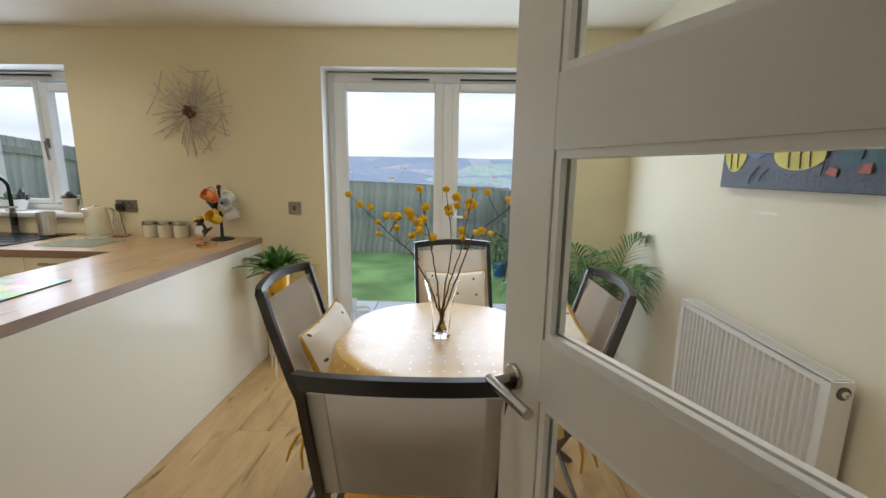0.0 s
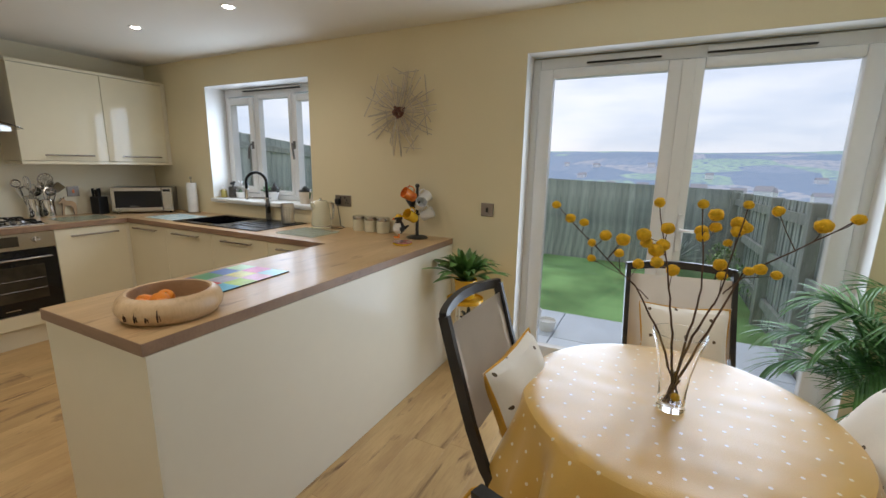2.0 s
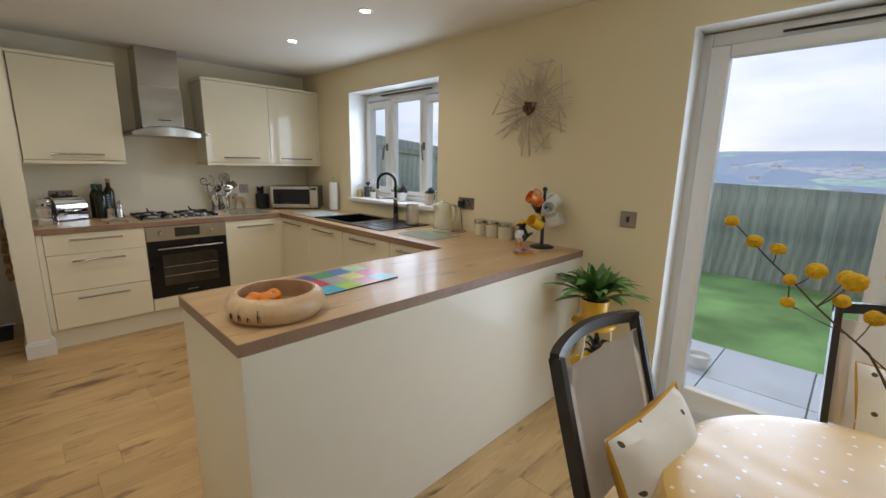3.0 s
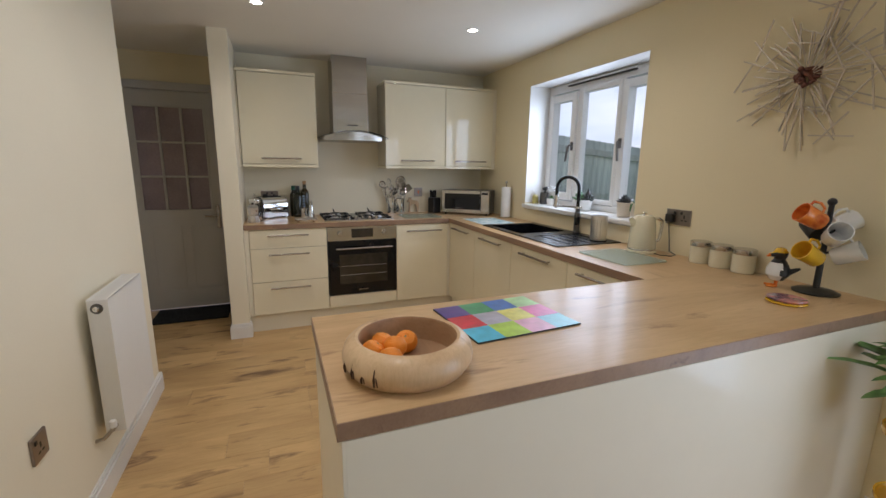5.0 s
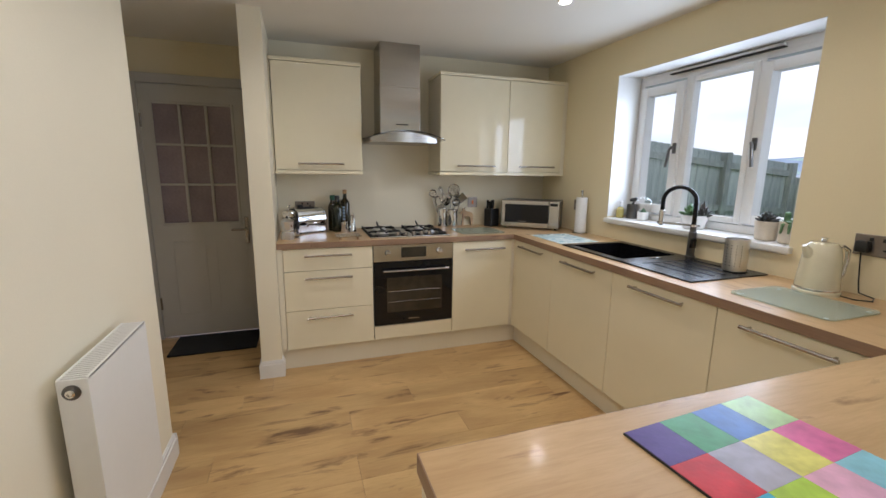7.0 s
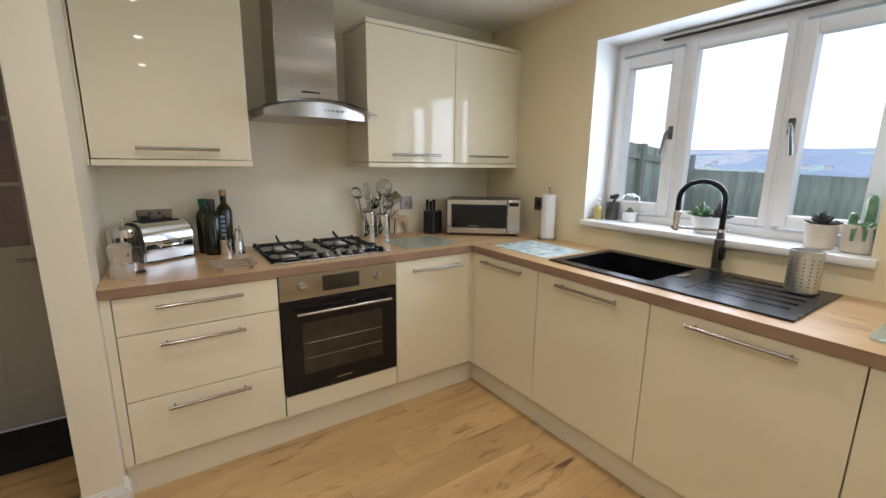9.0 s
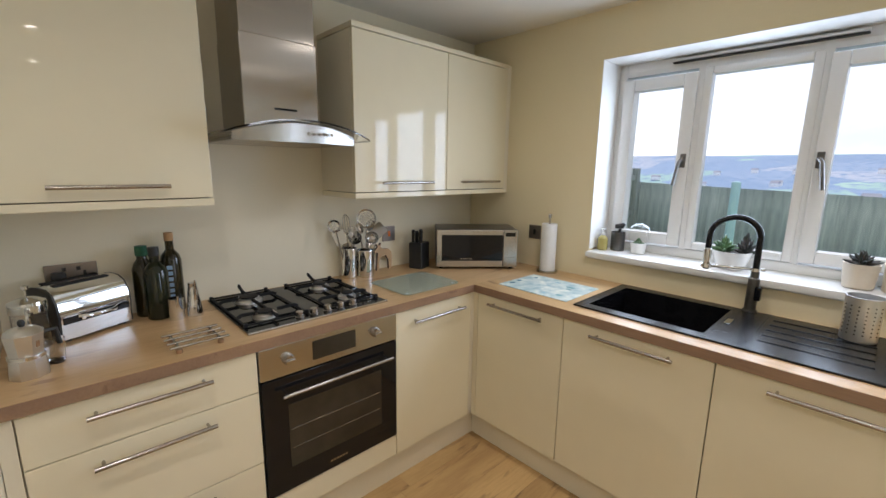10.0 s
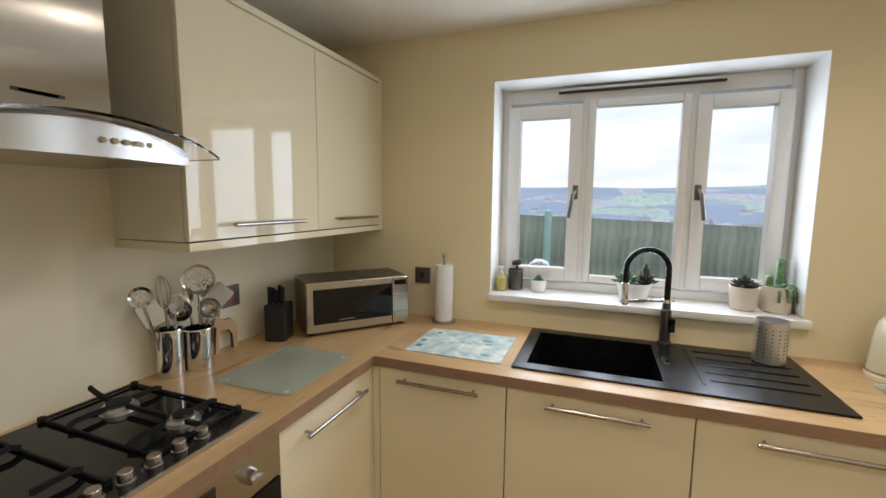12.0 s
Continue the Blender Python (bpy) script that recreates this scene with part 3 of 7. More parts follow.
win = thing("window_1", Matrix.Identity(4), "white plastic three-light casement window over the sink", "window")
win["kind"] = "structure"
bm = bmn()
frame_ring(bm, WX0, WX1, 1.066, WZ1 - 0.001, 3.345, 3.42, 0.045)
box(bm, -3.505, -3.470, 3.347, 3.418, 1.11, 2.06, 0.004)
box(bm, -3.038, -3.005, 3.347, 3.418, 1.11, 2.06, 0.004)
box(bm, WX0 + 0.04, WX1 - 0.04, 3.348, 3.416, 2.02, 2.07)
part("window_frame", bm, UPVC, win)
for x0, x1, z0, z1, w in ((-3.866, -3.500, 1.122, 2.012, 0.060), (-3.010, -2.655, 1.122, 2.012, 0.056)):
    bm = bmn()
    frame_ring(bm, x0, x1, z0, z1 - 0.01, 3.325, 3.40, w)
    part("sash", bm, UPVC, win)
    glass_pane(x0 + w - 0.01, x1 - w + 0.01, z0 + w - 0.01, z1 - w, 3.37, win)
bm = bmn()
frame_ring(bm, -3.476, -3.032, 1.115, 2.02, 3.34, 3.40, 0.036)
part("fixed_bead", bm, UPVC, win)
glass_pane(-3.455, -3.065, 1.14, 2.0, 3.375, win)
for hx, sgn in ((-3.522, 1), (-2.990, -1)):
    bm = bmn()
    box(bm, hx - 0.013, hx + 0.013, 3.313, 3.326, 1.535, 1.605, 0.004)
    tube(bm, [(hx, 3.318, 1.575), (hx, 3.295, 1.575), (hx - sgn * 0.010, 3.288, 1.56), (hx - sgn * 0.026, 3.285, 1.445)], 0.009, 10)
    part("window_handle", bm, GUNMETAL, win, "satin metal casement handle")
bm = bmn()
box(bm, -3.62, -2.91, 3.325, 3.346, 2.062, 2.078, 0.004)
box(bm, -3.60, -2.93, 3.318, 3.327, 2.064, 2.072)
part("trickle_vent", bm, UPVC, win)
bm = bmn()
box(bm, WX0 - 0.004, WX1 + 0.02, 3.108, 3.142, 1.032, 1.066, 0.006)
box(bm, WX0 + 0.002, WX1 - 0.002, 3.14, 3.35, 1.023, 1.0655)
part("window_sill", bm, GLOSSW, win)
bm = bmn()
box(bm, -3.62, -2.91, 3.316, 3.345, 2.055, 2.0605)
part("vent_slot", bm, GAP, win)
# white reveals
bm = bmn()
box(bm, WX0, WX0 + 0.003, YB + 0.001, 3.346, 1.076, WZ1)
box(bm, WX1 - 0.003, WX1, YB + 0.001, 3.346, 1.076, WZ1)
box(bm, WX0 + 0.003, WX1 - 0.003, YB + 0.001, 3.346, WZ1 - 0.003, WZ1)
box(bm, DX0, DX0 + 0.003, YB + 0.001, 3.29, 0.0, DZ1)
box(bm, DX1 - 0.003, DX1, YB + 0.001, 3.29, 0.0, DZ1)
box(bm, DX0 + 0.003, DX1 - 0.003, YB + 0.001, 3.29, DZ1 - 0.003, DZ1)
solid("window_reveal", bm, GLOSSW, "white painted reveals of the garden openings", "reveal", "structure")

fd = thing("door_3", Matrix.Identity(4), "white plastic double french doors to the garden, closed", "french doors")
fd["kind"] = "structure"
bm = bmn()
box(bm, DX0, DX0 + 0.05, 3.285, 3.37, 0.0, 2.085, 0.005)
box(bm, DX1 - 0.05, DX1, 3.285, 3.37, 0.0, 2.085, 0.005)
box(bm, DX0 + 0.05, DX1 - 0.05, 3.286, 3.369, 2.02, 2.085, 0.005)
box(bm, DX0 + 0.05, DX1 - 0.05, 3.286, 3.369, 0.0, 0.06, 0.005)
part("door_frame", bm, UPVC, fd)
for x0, x1 in ((-0.80, 0.006), (0.012, 0.835)):
    bm = bmn()
    box(bm, x0, x0 + 0.085, 3.265, 3.335, 0.062, 2.018, 0.008)
    box(bm, x1 - 0.085, x1, 3.265, 3.335, 0.062, 2.018, 0.008)
    box(bm, x0 + 0.085, x1 - 0.085, 3.266, 3.334, 0.062, 0.19, 0.008)
    box(bm, x0 + 0.085, x1 - 0.085, 3.266, 3.334, 1.962, 2.018, 0.008)
    leaf = part("door_leaf", bm, UPVC, fd)
    glass_pane(x0 + 0.075, x1 - 0.075, 0.18, 1.97, 3.30, leaf)
bm = bmn()
box(bm, -0.012, 0.054, 3.252, 3.266, 0.07, 2.01, 0.005)
part("cover_strip", bm, UPVC, fd)
bm = bmn()
box(bm, 0.062, 0.092, 3.250, 3.266, 0.95, 1.17, 0.004)
tube(bm, [(0.077, 3.258, 1.08), (0.077, 3.215, 1.08), (0.085, 3.208, 1.08), (0.18, 3.208, 1.08)], 0.009)
part("door_handle", bm, UPVC, fd, "white lever handle")
for x0, x1 in ((-0.52, -0.12), (0.10, 0.56)):
    bm = bmn()
    box(bm, x0, x1, 3.27, 3.287, 2.045, 2.07, 0.003)
    box(bm, x0 + 0.01, x1 - 0.01, 3.264, 3.272, 2.046, 2.054)
    part("trickle_vent", bm, UPVC, fd)
    bm = bmn()
    box(bm, x0, x1, 3.262, 3.284, 2.038, 2.0435)
    part("vent_slot", bm, GAP, fd)
bm = bmn()
box(bm, DX0 + 0.003, DX1 - 0.003, YB - 0.02, 3.285, -0.004, 0.012, 0.003)
part("threshold", bm, UPVC, fd)

# ---- kitchen units ----
WT = 0.912


def bar_handle(parent, p0, p1, out):
    """A steel bar between two points, standing off its front by out."""
    p0, p1, out = Vector(p0), Vector(p1), Vector(out)
    bm = bmn()
    tube(bm, [p0 + out, p1 + out], 0.0072, 12)
    d = (p1 - p0).normalized() * 0.022
    for q in (p0 + d, p1 - d):
        tube(bm, [q, q + out], 0.0048, 8)
    part("handle", bm, NICKEL, parent, "brushed steel bar handle")


def front_x(parent, name, y0, y1, z0, z1, x, handle=None):
    bm = bmn()
    box(bm, x - 0.019, x, y0 + 0.002, y1 - 0.002, z0 + 0.002, z1 - 0.002, 0.002)
    f = part(name, bm, CREAM, parent)
    if handle:
        bar_handle(f, (x, handle[0], handle[2]), (x, handle[1], handle[2]), (0.032, 0, 0))
    return f


def front_y(parent, name, x0, x1, z0, z1, y, handle=None):
    bm = bmn()
    box(bm, x0 + 0.002, x1 - 0.002, y, y + 0.019, z0 + 0.002, z1 - 0.002, 0.002)
    f = part(name, bm, CREAM, parent)
    if handle:
        bar_handle(f, (handle[0], y, handle[2]), (handle[1], y, handle[2]), (0, -0.032, 0))
    return f


ID = Matrix.Identity(4)
FX, FY = -4.222, 2.528
u = thing("drawer_unit", ID, "cream gloss three-drawer kitchen base unit with steel handles", "kitchen cabinet")
bm = bmn()
box(bm, XL, FX - 0.02, 0.752, 1.392, 0.15, 0.871)
box(bm, FX - 0.019, FX - 0.002, 0.752, 0.785, 0.15, 0.871)
part("body", bm, CARCASS, u)
front_x(u, "drawer", 0.787, 1.393, 0.712, 0.868, FX, (0.925, 1.242, 0.820))
front_x(u, "drawer", 0.787, 1.393, 0.429, 0.712, FX, (0.925, 1.242, 0.662))
front_x(u, "drawer", 0.787, 1.393, 0.150, 0.429, FX, (0.925, 1.242, 0.378))

u = thing("oven_housing", ID, "cream base unit that houses the oven", "kitchen cabinet")
bm = bmn()
box(bm, XL, FX - 0.10, 1.395, 2.0, 0.15, 0.26)
part("body", bm, CARCASS, u)
front_x(u, "infill_panel", 1.395, 2.004, 0.15, 0.258, FX)

ov = thing("built_in_oven", ID, "black glass and steel built-in single oven", "oven")
bm = bmn()
box(bm, XL + 0.05, FX - 0.012, 1.398, 2.001, 0.262, 0.868)
part("body", bm, BLACKPL, ov)
bm = bmn()
box(bm, FX - 0.012, FX + 0.004, 1.396, 2.003, 0.745, 0.868, 0.003)
fas = part("control_panel", bm, STEEL, ov)
bm = bmn()
box(bm, FX + 0.0045, FX + 0.007, 1.60, 1.79, 0.772, 0.848, 0.001)
part("display", bm, OVENGLASS, fas, "dark glass clock display")
for y in (1.50, 1.89):
    bm = bmn()
    lathe(bm, [(0, 0), (0.022, 0), (0.021, 0.012), (0.017, 0.024), (0, 0.024)], 24)
    box(bm, -0.004, 0.004, -0.017, 0.017, 0.018, 0.032, 0.001)
    bmesh.ops.transform(bm, matrix=pose(FX + 0.004, y, 0.81, 0, 90, 0), verts=bm.verts[:])
    part("knob", bm, STEEL, fas, "steel oven knob")
bm = bmn()
box(bm, FX - 0.012, FX + 0.006, 1.398, 2.001, 0.262, 0.740, 0.003)
dr = part("oven_door", bm, BLACKGLASS, ov, "black glass oven door")
bm = bmn()
box(bm, FX + 0.0065, FX + 0.008, 1.49, 1.915, 0.36, 0.625)
part("oven_window", bm, OVENGLASS, dr)
bm = bmn()
for z in (0.44, 0.52):
    tube(bm, [(FX + 0.0085, 1.50, z), (FX + 0.0085, 1.905, z)], 0.0018, 6)
part("shelf_line", bm, NICKEL, dr)
bar_handle(dr, (FX + 0.004, 1.46, 0.682), (FX + 0.004, 1.955, 0.682), (0.04, 0, 0))
bm = bmn()
for i in range(6):
    box(bm, FX + 0.006, FX + 0.0075, 1.655 + i * 0.014, 1.665 + i * 0.014, 0.296, 0.304)
part("badge", bm, STEEL, dr, "small pale maker's mark")

u = thing("corner_unit", ID, "cream gloss base unit in the corner by the oven", "kitchen cabinet")
bm = bmn()
box(bm, XL, FX - 0.02, 2.004, 3.135, 0.15, 0.871)
box(bm, FX - 0.02, FX - 0.001, 2.506, FY + 0.018, 0.15, 0.871)
part("body", bm, CARCASS, u)
front_x(u, "door", 2.004, 2.506, 0.15, 0.868, FX, (2.095, 2.432, 0.808))


def base_y(name, x0, x1, handle, label, lead=0.0):
    u = thing(name, ID, label, "kitchen cabinet")
    bm = bmn()
    box(bm, x0 + 0.001, x1 - 0.001, FY + 0.021, YB - 0.02, 0.15, 0.68)
    part("body", bm, CARCASS, u)
    front_y(u, "door", x0 + lead, x1, 0.15, 0.868, FY, handle)
    if lead:
        bm = bmn()
        box(bm, x0 + 0.001, x0 + lead - 0.001, FY + 0.001, FY + 0.02, 0.15, 0.869)
        part("filler", bm, CREAM, u)
    return u


base_y("base_unit", FX, -3.682, (-4.10, -3.78, 0.832), "cream gloss base unit beside the corner with steel handle", 0.03)
base_y("sink_unit", -3.682, -3.095, (-3.544, -3.222, 0.832), "cream gloss base unit under the black sink")
base_y("dishwasher_unit", -3.095, -2.478, (-2.943, -2.62, 0.831), "cream gloss panelled unit beside the sink")
base_y("base_unit", -2.478, -1.945, (-2.36, -2.04, 0.830), "cream gloss base unit beside the peninsula")

pen = thing("peninsula_unit", ID, "cream gloss peninsula of units with a plain back panel", "kitchen cabinet")
bm = bmn()
box(bm, -1.925, -1.345, 1.124, 3.135, 0.15, 0.871)
part("body", bm, CARCASS, pen)
bm = bmn()
box(bm, -1.343, -1.323, 1.111, 3.137, 0.001, 0.870, 0.0015)
part("back_panel", bm, PANELCREAM, pen)
bm = bmn()
box(bm, -1.925, -1.3235, 1.104, 1.123, 0.001, 0.870, 0.0015)
part("end_panel", bm, PANELCREAM, pen)
for i in range(2):
    front = bmn()
    box(front, -1.945, -1.926, 1.126 + i * 0.70, 1.822 + i * 0.70, 0.152, 0.866, 0.002)
    f = part("door", front, CREAM, pen)
    bar_handle(f, (-1.945, 1.30 + i * 0.7, 0.815), (-1.945, 1.63 + i * 0.7, 0.815), (-0.032, 0, 0))

for b in ((FX - 0.045, FX - 0.030, 0.752, FY + 0.046), (FX - 0.030, -1.93, FY + 0.046, FY + 0.061), (-1.905, -1.89, 1.125, FY + 0.045)):
    bm = bmn()
    box(bm, *b, 0.001, 0.149)
    solid("plinth", bm, CARCASS, "cream plinth board below the base units", "plinth", "structure")

# worktop, with the sink let into it
wt = thing("worktop", ID, "light oak-effect laminate kitchen worktop with brown edge", "worktop")
SX0, SX1, SY0, SY1 = -3.68, -2.672, 2.597, 3.105
BX0, BX1, BY0, BY1 = -3.645, -3.160, 2.640, 3.060
bm = bmn()
box(bm, XL, -4.210, 0.753, YB, 0.872, WT, 0.0)
part("left_top", bm, OAKTOP_Y, wt)
bm = bmn()
gx, gy = (-4.210, BX0, BX1, -1.925), (2.516, BY0, BY1, YB)
lo = [[bm.verts.new((x, y, 0.872)) for y in gy] for x in gx]
hi = [[bm.verts.new((x, y, WT)) for y in gy] for x in gx]
for i in range(3):
    for j in range(3):
        if (i, j) != (1, 1):
            for lay in (lo, hi):
                bm.faces.new((lay[i][j], lay[i + 1][j], lay[i + 1][j + 1], lay[i][j + 1]))
ring = [(0, 0), (1, 0), (2, 0), (3, 0), (3, 1), (3, 2), (3, 3), (2, 3), (1, 3), (0, 3), (0, 2), (0, 1)]
for loop_ in (ring, [(1, 1), (2, 1), (2, 2), (1, 2)]):
    for (a, b), (c, d) in zip(loop_, loop_[1:] + loop_[:1]):
        bm.faces.new((lo[a][b], lo[c][d], hi[c][d], hi[a][b]))
part("back_top", bm, OAKTOP, wt)
bm = bmn()
box(bm, -1.925, -1.324, 1.098, YB, 0.872, WT)
part("peninsula_top", bm, OAKTOP_Y, wt)
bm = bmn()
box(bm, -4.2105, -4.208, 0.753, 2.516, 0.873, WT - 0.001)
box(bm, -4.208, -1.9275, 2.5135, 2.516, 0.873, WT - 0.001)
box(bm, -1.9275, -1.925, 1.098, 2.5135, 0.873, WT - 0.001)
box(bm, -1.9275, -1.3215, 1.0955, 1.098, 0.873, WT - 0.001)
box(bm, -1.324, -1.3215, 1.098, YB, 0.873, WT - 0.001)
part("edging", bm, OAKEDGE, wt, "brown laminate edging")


def wall_unit(y0, y1, doors, label):
    u = thing("wall_cabinet", ID, label, "kitchen cabinet", "wall cabinets")
    bm = bmn()
    box(bm, XL, -4.526, y0 + 0.002, y1 - 0.002, 1.395, 2.125)
    part("body", bm, CARCASS, u)
    bm = bmn()
    box(bm, XL, -4.498, y0 - 0.004, y1, 2.127, 2.150, 0.002)
    part("cornice", bm, CREAM, u)
    bm = bmn()
    box(bm, XL, -4.503, y0, y1, 1.366, 1.392, 0.002)
    part("pelmet", bm, CREAM, u)
    for a, b, h0, h1 in doors:
        front_x(u, "door", a, b, 1.394, 2.126, -4.505, (h0, h1, 1.440))


wall_unit(0.765, 1.375, [(0.765, 1.375, 0.918, 1.235)], "single cream gloss wall cabinet with steel handle")
wall_unit(1.985, 3.10, [(1.985, 2.583, 2.125, 2.46), (2.583, 3.10, 2.68, 3.02)], "double cream gloss wall cabinet with steel handles")
bm = bmn()
box(bm, XL, -4.51, 3.102, YB - 0.001, 1.366, 2.15)
solid("filler_panel", bm, CARCASS, "narrow cream filler beside the wall cabinet", "filler panel", "structure")
bm = bmn()
box(bm, XL, -4.515, 0.7505, 0.7605, 1.366, 2.15)
solid("filler_panel", bm, CARCASS, "narrow cream filler beside the stub wall", "filler panel", "structure")

# cooker hood
hood = thing("cooker_hood", ID, "stainless chimney cooker hood with a curved glass canopy", "cooker hood")
bm = bmn()
box(bm, XL + 0.002, -4.556, 1.522, 1.838, 1.645, 2.02, 0.003)
part("chimney", bm, HOODSTEEL, hood)
bm = bmn()
box(bm, XL + 0.002, -4.560, 1.526, 1.834, 2.02, ZC - 0.002, 0.002)
part("chimney_upper", bm, HOODSTEEL, hood)


def arch(y):
    return 1.682 - 0.058 * ((y - 1.68) / 0.30) ** 2


bm = bmn()
N = 24
grid = []
for i in range(N + 1):
    y = 1.38 + 0.60 * i / N
    xf = -4.335 - 0.03 * ((y - 1.68) / 0.30) ** 4
    grid.append([bm.verts.new((x, y, arch(y) + dz)) for x, dz in ((XL + 0.002, 0.0), (xf, 0.0), (xf, 0.007), (XL + 0.002, 0.007))])
for a, b in zip(grid, grid[1:]):
    for k in range(4):
        bm.faces.new((a[k], a[(k + 1) % 4], b[(k + 1) % 4], b[k]))
bm.faces.new(grid[0])
bm.faces.new(grid[-1][::-1])
part("glass_canopy", bm, GLASS, hood, "curved clear glass canopy")
bm = bmn()
secs = []
for i in range(17):
    y = 1.425 + 0.50 * i / 16
    xf = -4.372 - 0.04 * ((y - 1.675) / 0.25) ** 2
    zt = arch(y) - 0.002
    secs.append([bm.verts.new(c) for c in ((XL + 0.002, y, 1.605), (xf, y, 1.605), (xf + 0.004, y, zt - 0.004), (xf, y, zt), (XL + 0.002, y, zt))])
for a, b in zip(secs, secs[1:]):
    for k in range(5):
        bm.faces.new((a[k], a[(k + 1) % 5], b[(k + 1) % 5], b[k]))
bm.faces.new(secs[0])
bm.faces.new(secs[-1][::-1])
body = part("hood_body", bm, HOODSTEEL, hood)
for i in range(5):
    bm = bmn()
    lathe(bm, [(0, 0), (0.007, 0), (0.006, 0.004), (0, 0.004)], 14)
    bmesh.ops.transform(bm, matrix=pose(-4.370, 1.70 + i * 0.024, 1.640, 0, 90, 0), verts=bm.verts[:])
    part("button", bm, CHROME, body, "small round push button")
bm = bmn()
for i in range(6):
    box(bm, -4.556, -4.5545, 1.645 + i * 0.012, 1.680 + i * 0.012, 1.742, 1.750)
part("badge", bm, BLACKPL, hood, "small dark maker's mark")

# gas hob
hob = thing("gas_hob", ID, "black glass four-burner gas hob with cast grates", "hob")
bm = bmn()
box(bm, -4.795, -4.278, 1.388, 1.994, WT, WT + 0.008, 0.002)
part("glass_plate", bm, BLACKGLASS, hob)
bm = bmn()
box(bm, -4.278, -4.270, 1.386, 1.996, WT, WT + 0.010, 0.001)
part("steel_trim", bm, STEEL, hob)
for x, y, r in ((-4.66, 1.52, 0.045), (-4.66, 1.86, 0.036), (-4.42, 1.50, 0.036), (-4.43, 1.88, 0.030)):
    bm = bmn()
    lathe(bm, [(0, 0), (r + 0.012, 0), (r + 0.010, 0.010), (r, 0.014), (r, 0.020), (0, 0.022)], 24, (x, y, WT + 0.008))
    b = part("burner", bm, BRIGHT, hob, "bright metal gas burner with black cap")
    bm = bmn()
    lathe(bm, [(0, 0.020), (r * 0.85, 0.020), (r * 0.85, 0.026), (0, 0.028)], 24, (x, y, WT + 0.008))
    part("burner_cap", bm, BLACKMETAL, b)
for y0, y1 in ((1.400, 1.640), (1.740, 1.980)):
    bm = bmn()
    x0, x1, z = -4.780, -4.345, WT + 0.030
    cy = (y0 + y1) / 2
    for xa, ya, xb, yb in ((x0, y0, x1, y0), (x0, y1, x1, y1), (x0, y0, x0, y1), (x1, y0, x1, y1)):
        bar(bm, [(xa, ya, z - 0.016), (xb, yb, z - 0.016)], 0.006, 0.006)
    # a long rib from wall to front, turned up at the back, and ribs across each burner
    bar(bm, [(x0 - 0.008, cy, z + 0.022), (x0 + 0.030, cy, z + 0.008), (-4.695, cy, z - 0.004)], 0.008, 0.014)
    bar(bm, [(-4.625, cy, z - 0.004), (-4.465, cy, z - 0.004)], 0.008, 0.013)
    bar(bm, [(-4.395, cy, z - 0.004), (x1 + 0.006, cy, z - 0.002)], 0.008, 0.013)
    for cx in (-4.66, -4.43):
        for sy in (-1, 1):
            bar(bm, [(cx, cy + sy * 0.034, z - 0.004), (cx, cy + sy * 0.105, z - 0.002), (cx, cy + sy * 0.122, z - 0.010)], 0.008, 0.013)
    for x in (x0, x1):
        for y in (y0, y1):
            box(bm, x - 0.007, x + 0.007, y - 0.007, y + 0.007, WT + 0.008, z - 0.008)
    part("grate", bm, BLACKMETAL, hob, "black cast-iron pan support")
for i in range(5):
    bm = bmn()
    lathe(bm, [(0, 0), (0.019, 0), (0.019, 0.004), (0.016, 0.006), (0.015, 0.024), (0.013, 0.026), (0, 0.026)], 24, (-4.318, 1.600 + 0.061 * i, WT + 0.008))
    part("knob", bm, NICKEL, hob, "steel control knob")

# sink
sk = thing("inset_sink", ID, "black composite sink with drainer let into the worktop", "sink")
bm = bmn()
z0, z1 = WT + 0.0005, WT + 0.008
box(bm, SX0, BX0 + 0.004, SY0, SY1, z0, z1, 0.002)
box(bm, BX1 - 0.004, SX1, SY0, SY1, z0, z1, 0.002)
box(bm, BX0 + 0.004, BX1 - 0.004, SY0, BY0 + 0.004, z0, z1, 0.0)
box(bm, BX0 + 0.004, BX1 - 0.004, BY1 - 0.004, SY1, z0, z1, 0.0)
part("rim", bm, BLACKCOMP, sk)
bm = bmn()
t, zb = 0.012, 0.715
for b in ((BX0 + 0.001, BX0 + t, BY0 + 0.001, BY1 - 0.001), (BX1 - t, BX1 - 0.001, BY0 + 0.001, BY1 - 0.001), (BX0 + t, BX1 - t, BY0 + 0.001, BY0 + t), (BX0 + t, BX1 - t, BY1 - t, BY1 - 0.001)):
    box(bm, *b, zb, z1 - 0.0005)
box(bm, BX0 + t, BX1 - t, BY0 + t, BY1 - t, zb - 0.005, zb)
part("bowl", bm, BLACKCOMP, sk)
bm = bmn()
for i in range(5):
    y = 2.72 + i * 0.075
    box(bm, -3.02, -2.72, y, y + 0.010, z1, z1 + 0.003, 0.001)
box(bm, -3.05, -3.04, 2.68, 3.07, z1, z1 + 0.002, 0.0005)
part("drainer_rib", bm, BLACKCOMP, sk)
bm = bmn()
box(bm, -3.150, -3.128, 2.83, 2.90, z1, z1 + 0.004, 0.001)
part("overflow", bm, CHROME, sk)

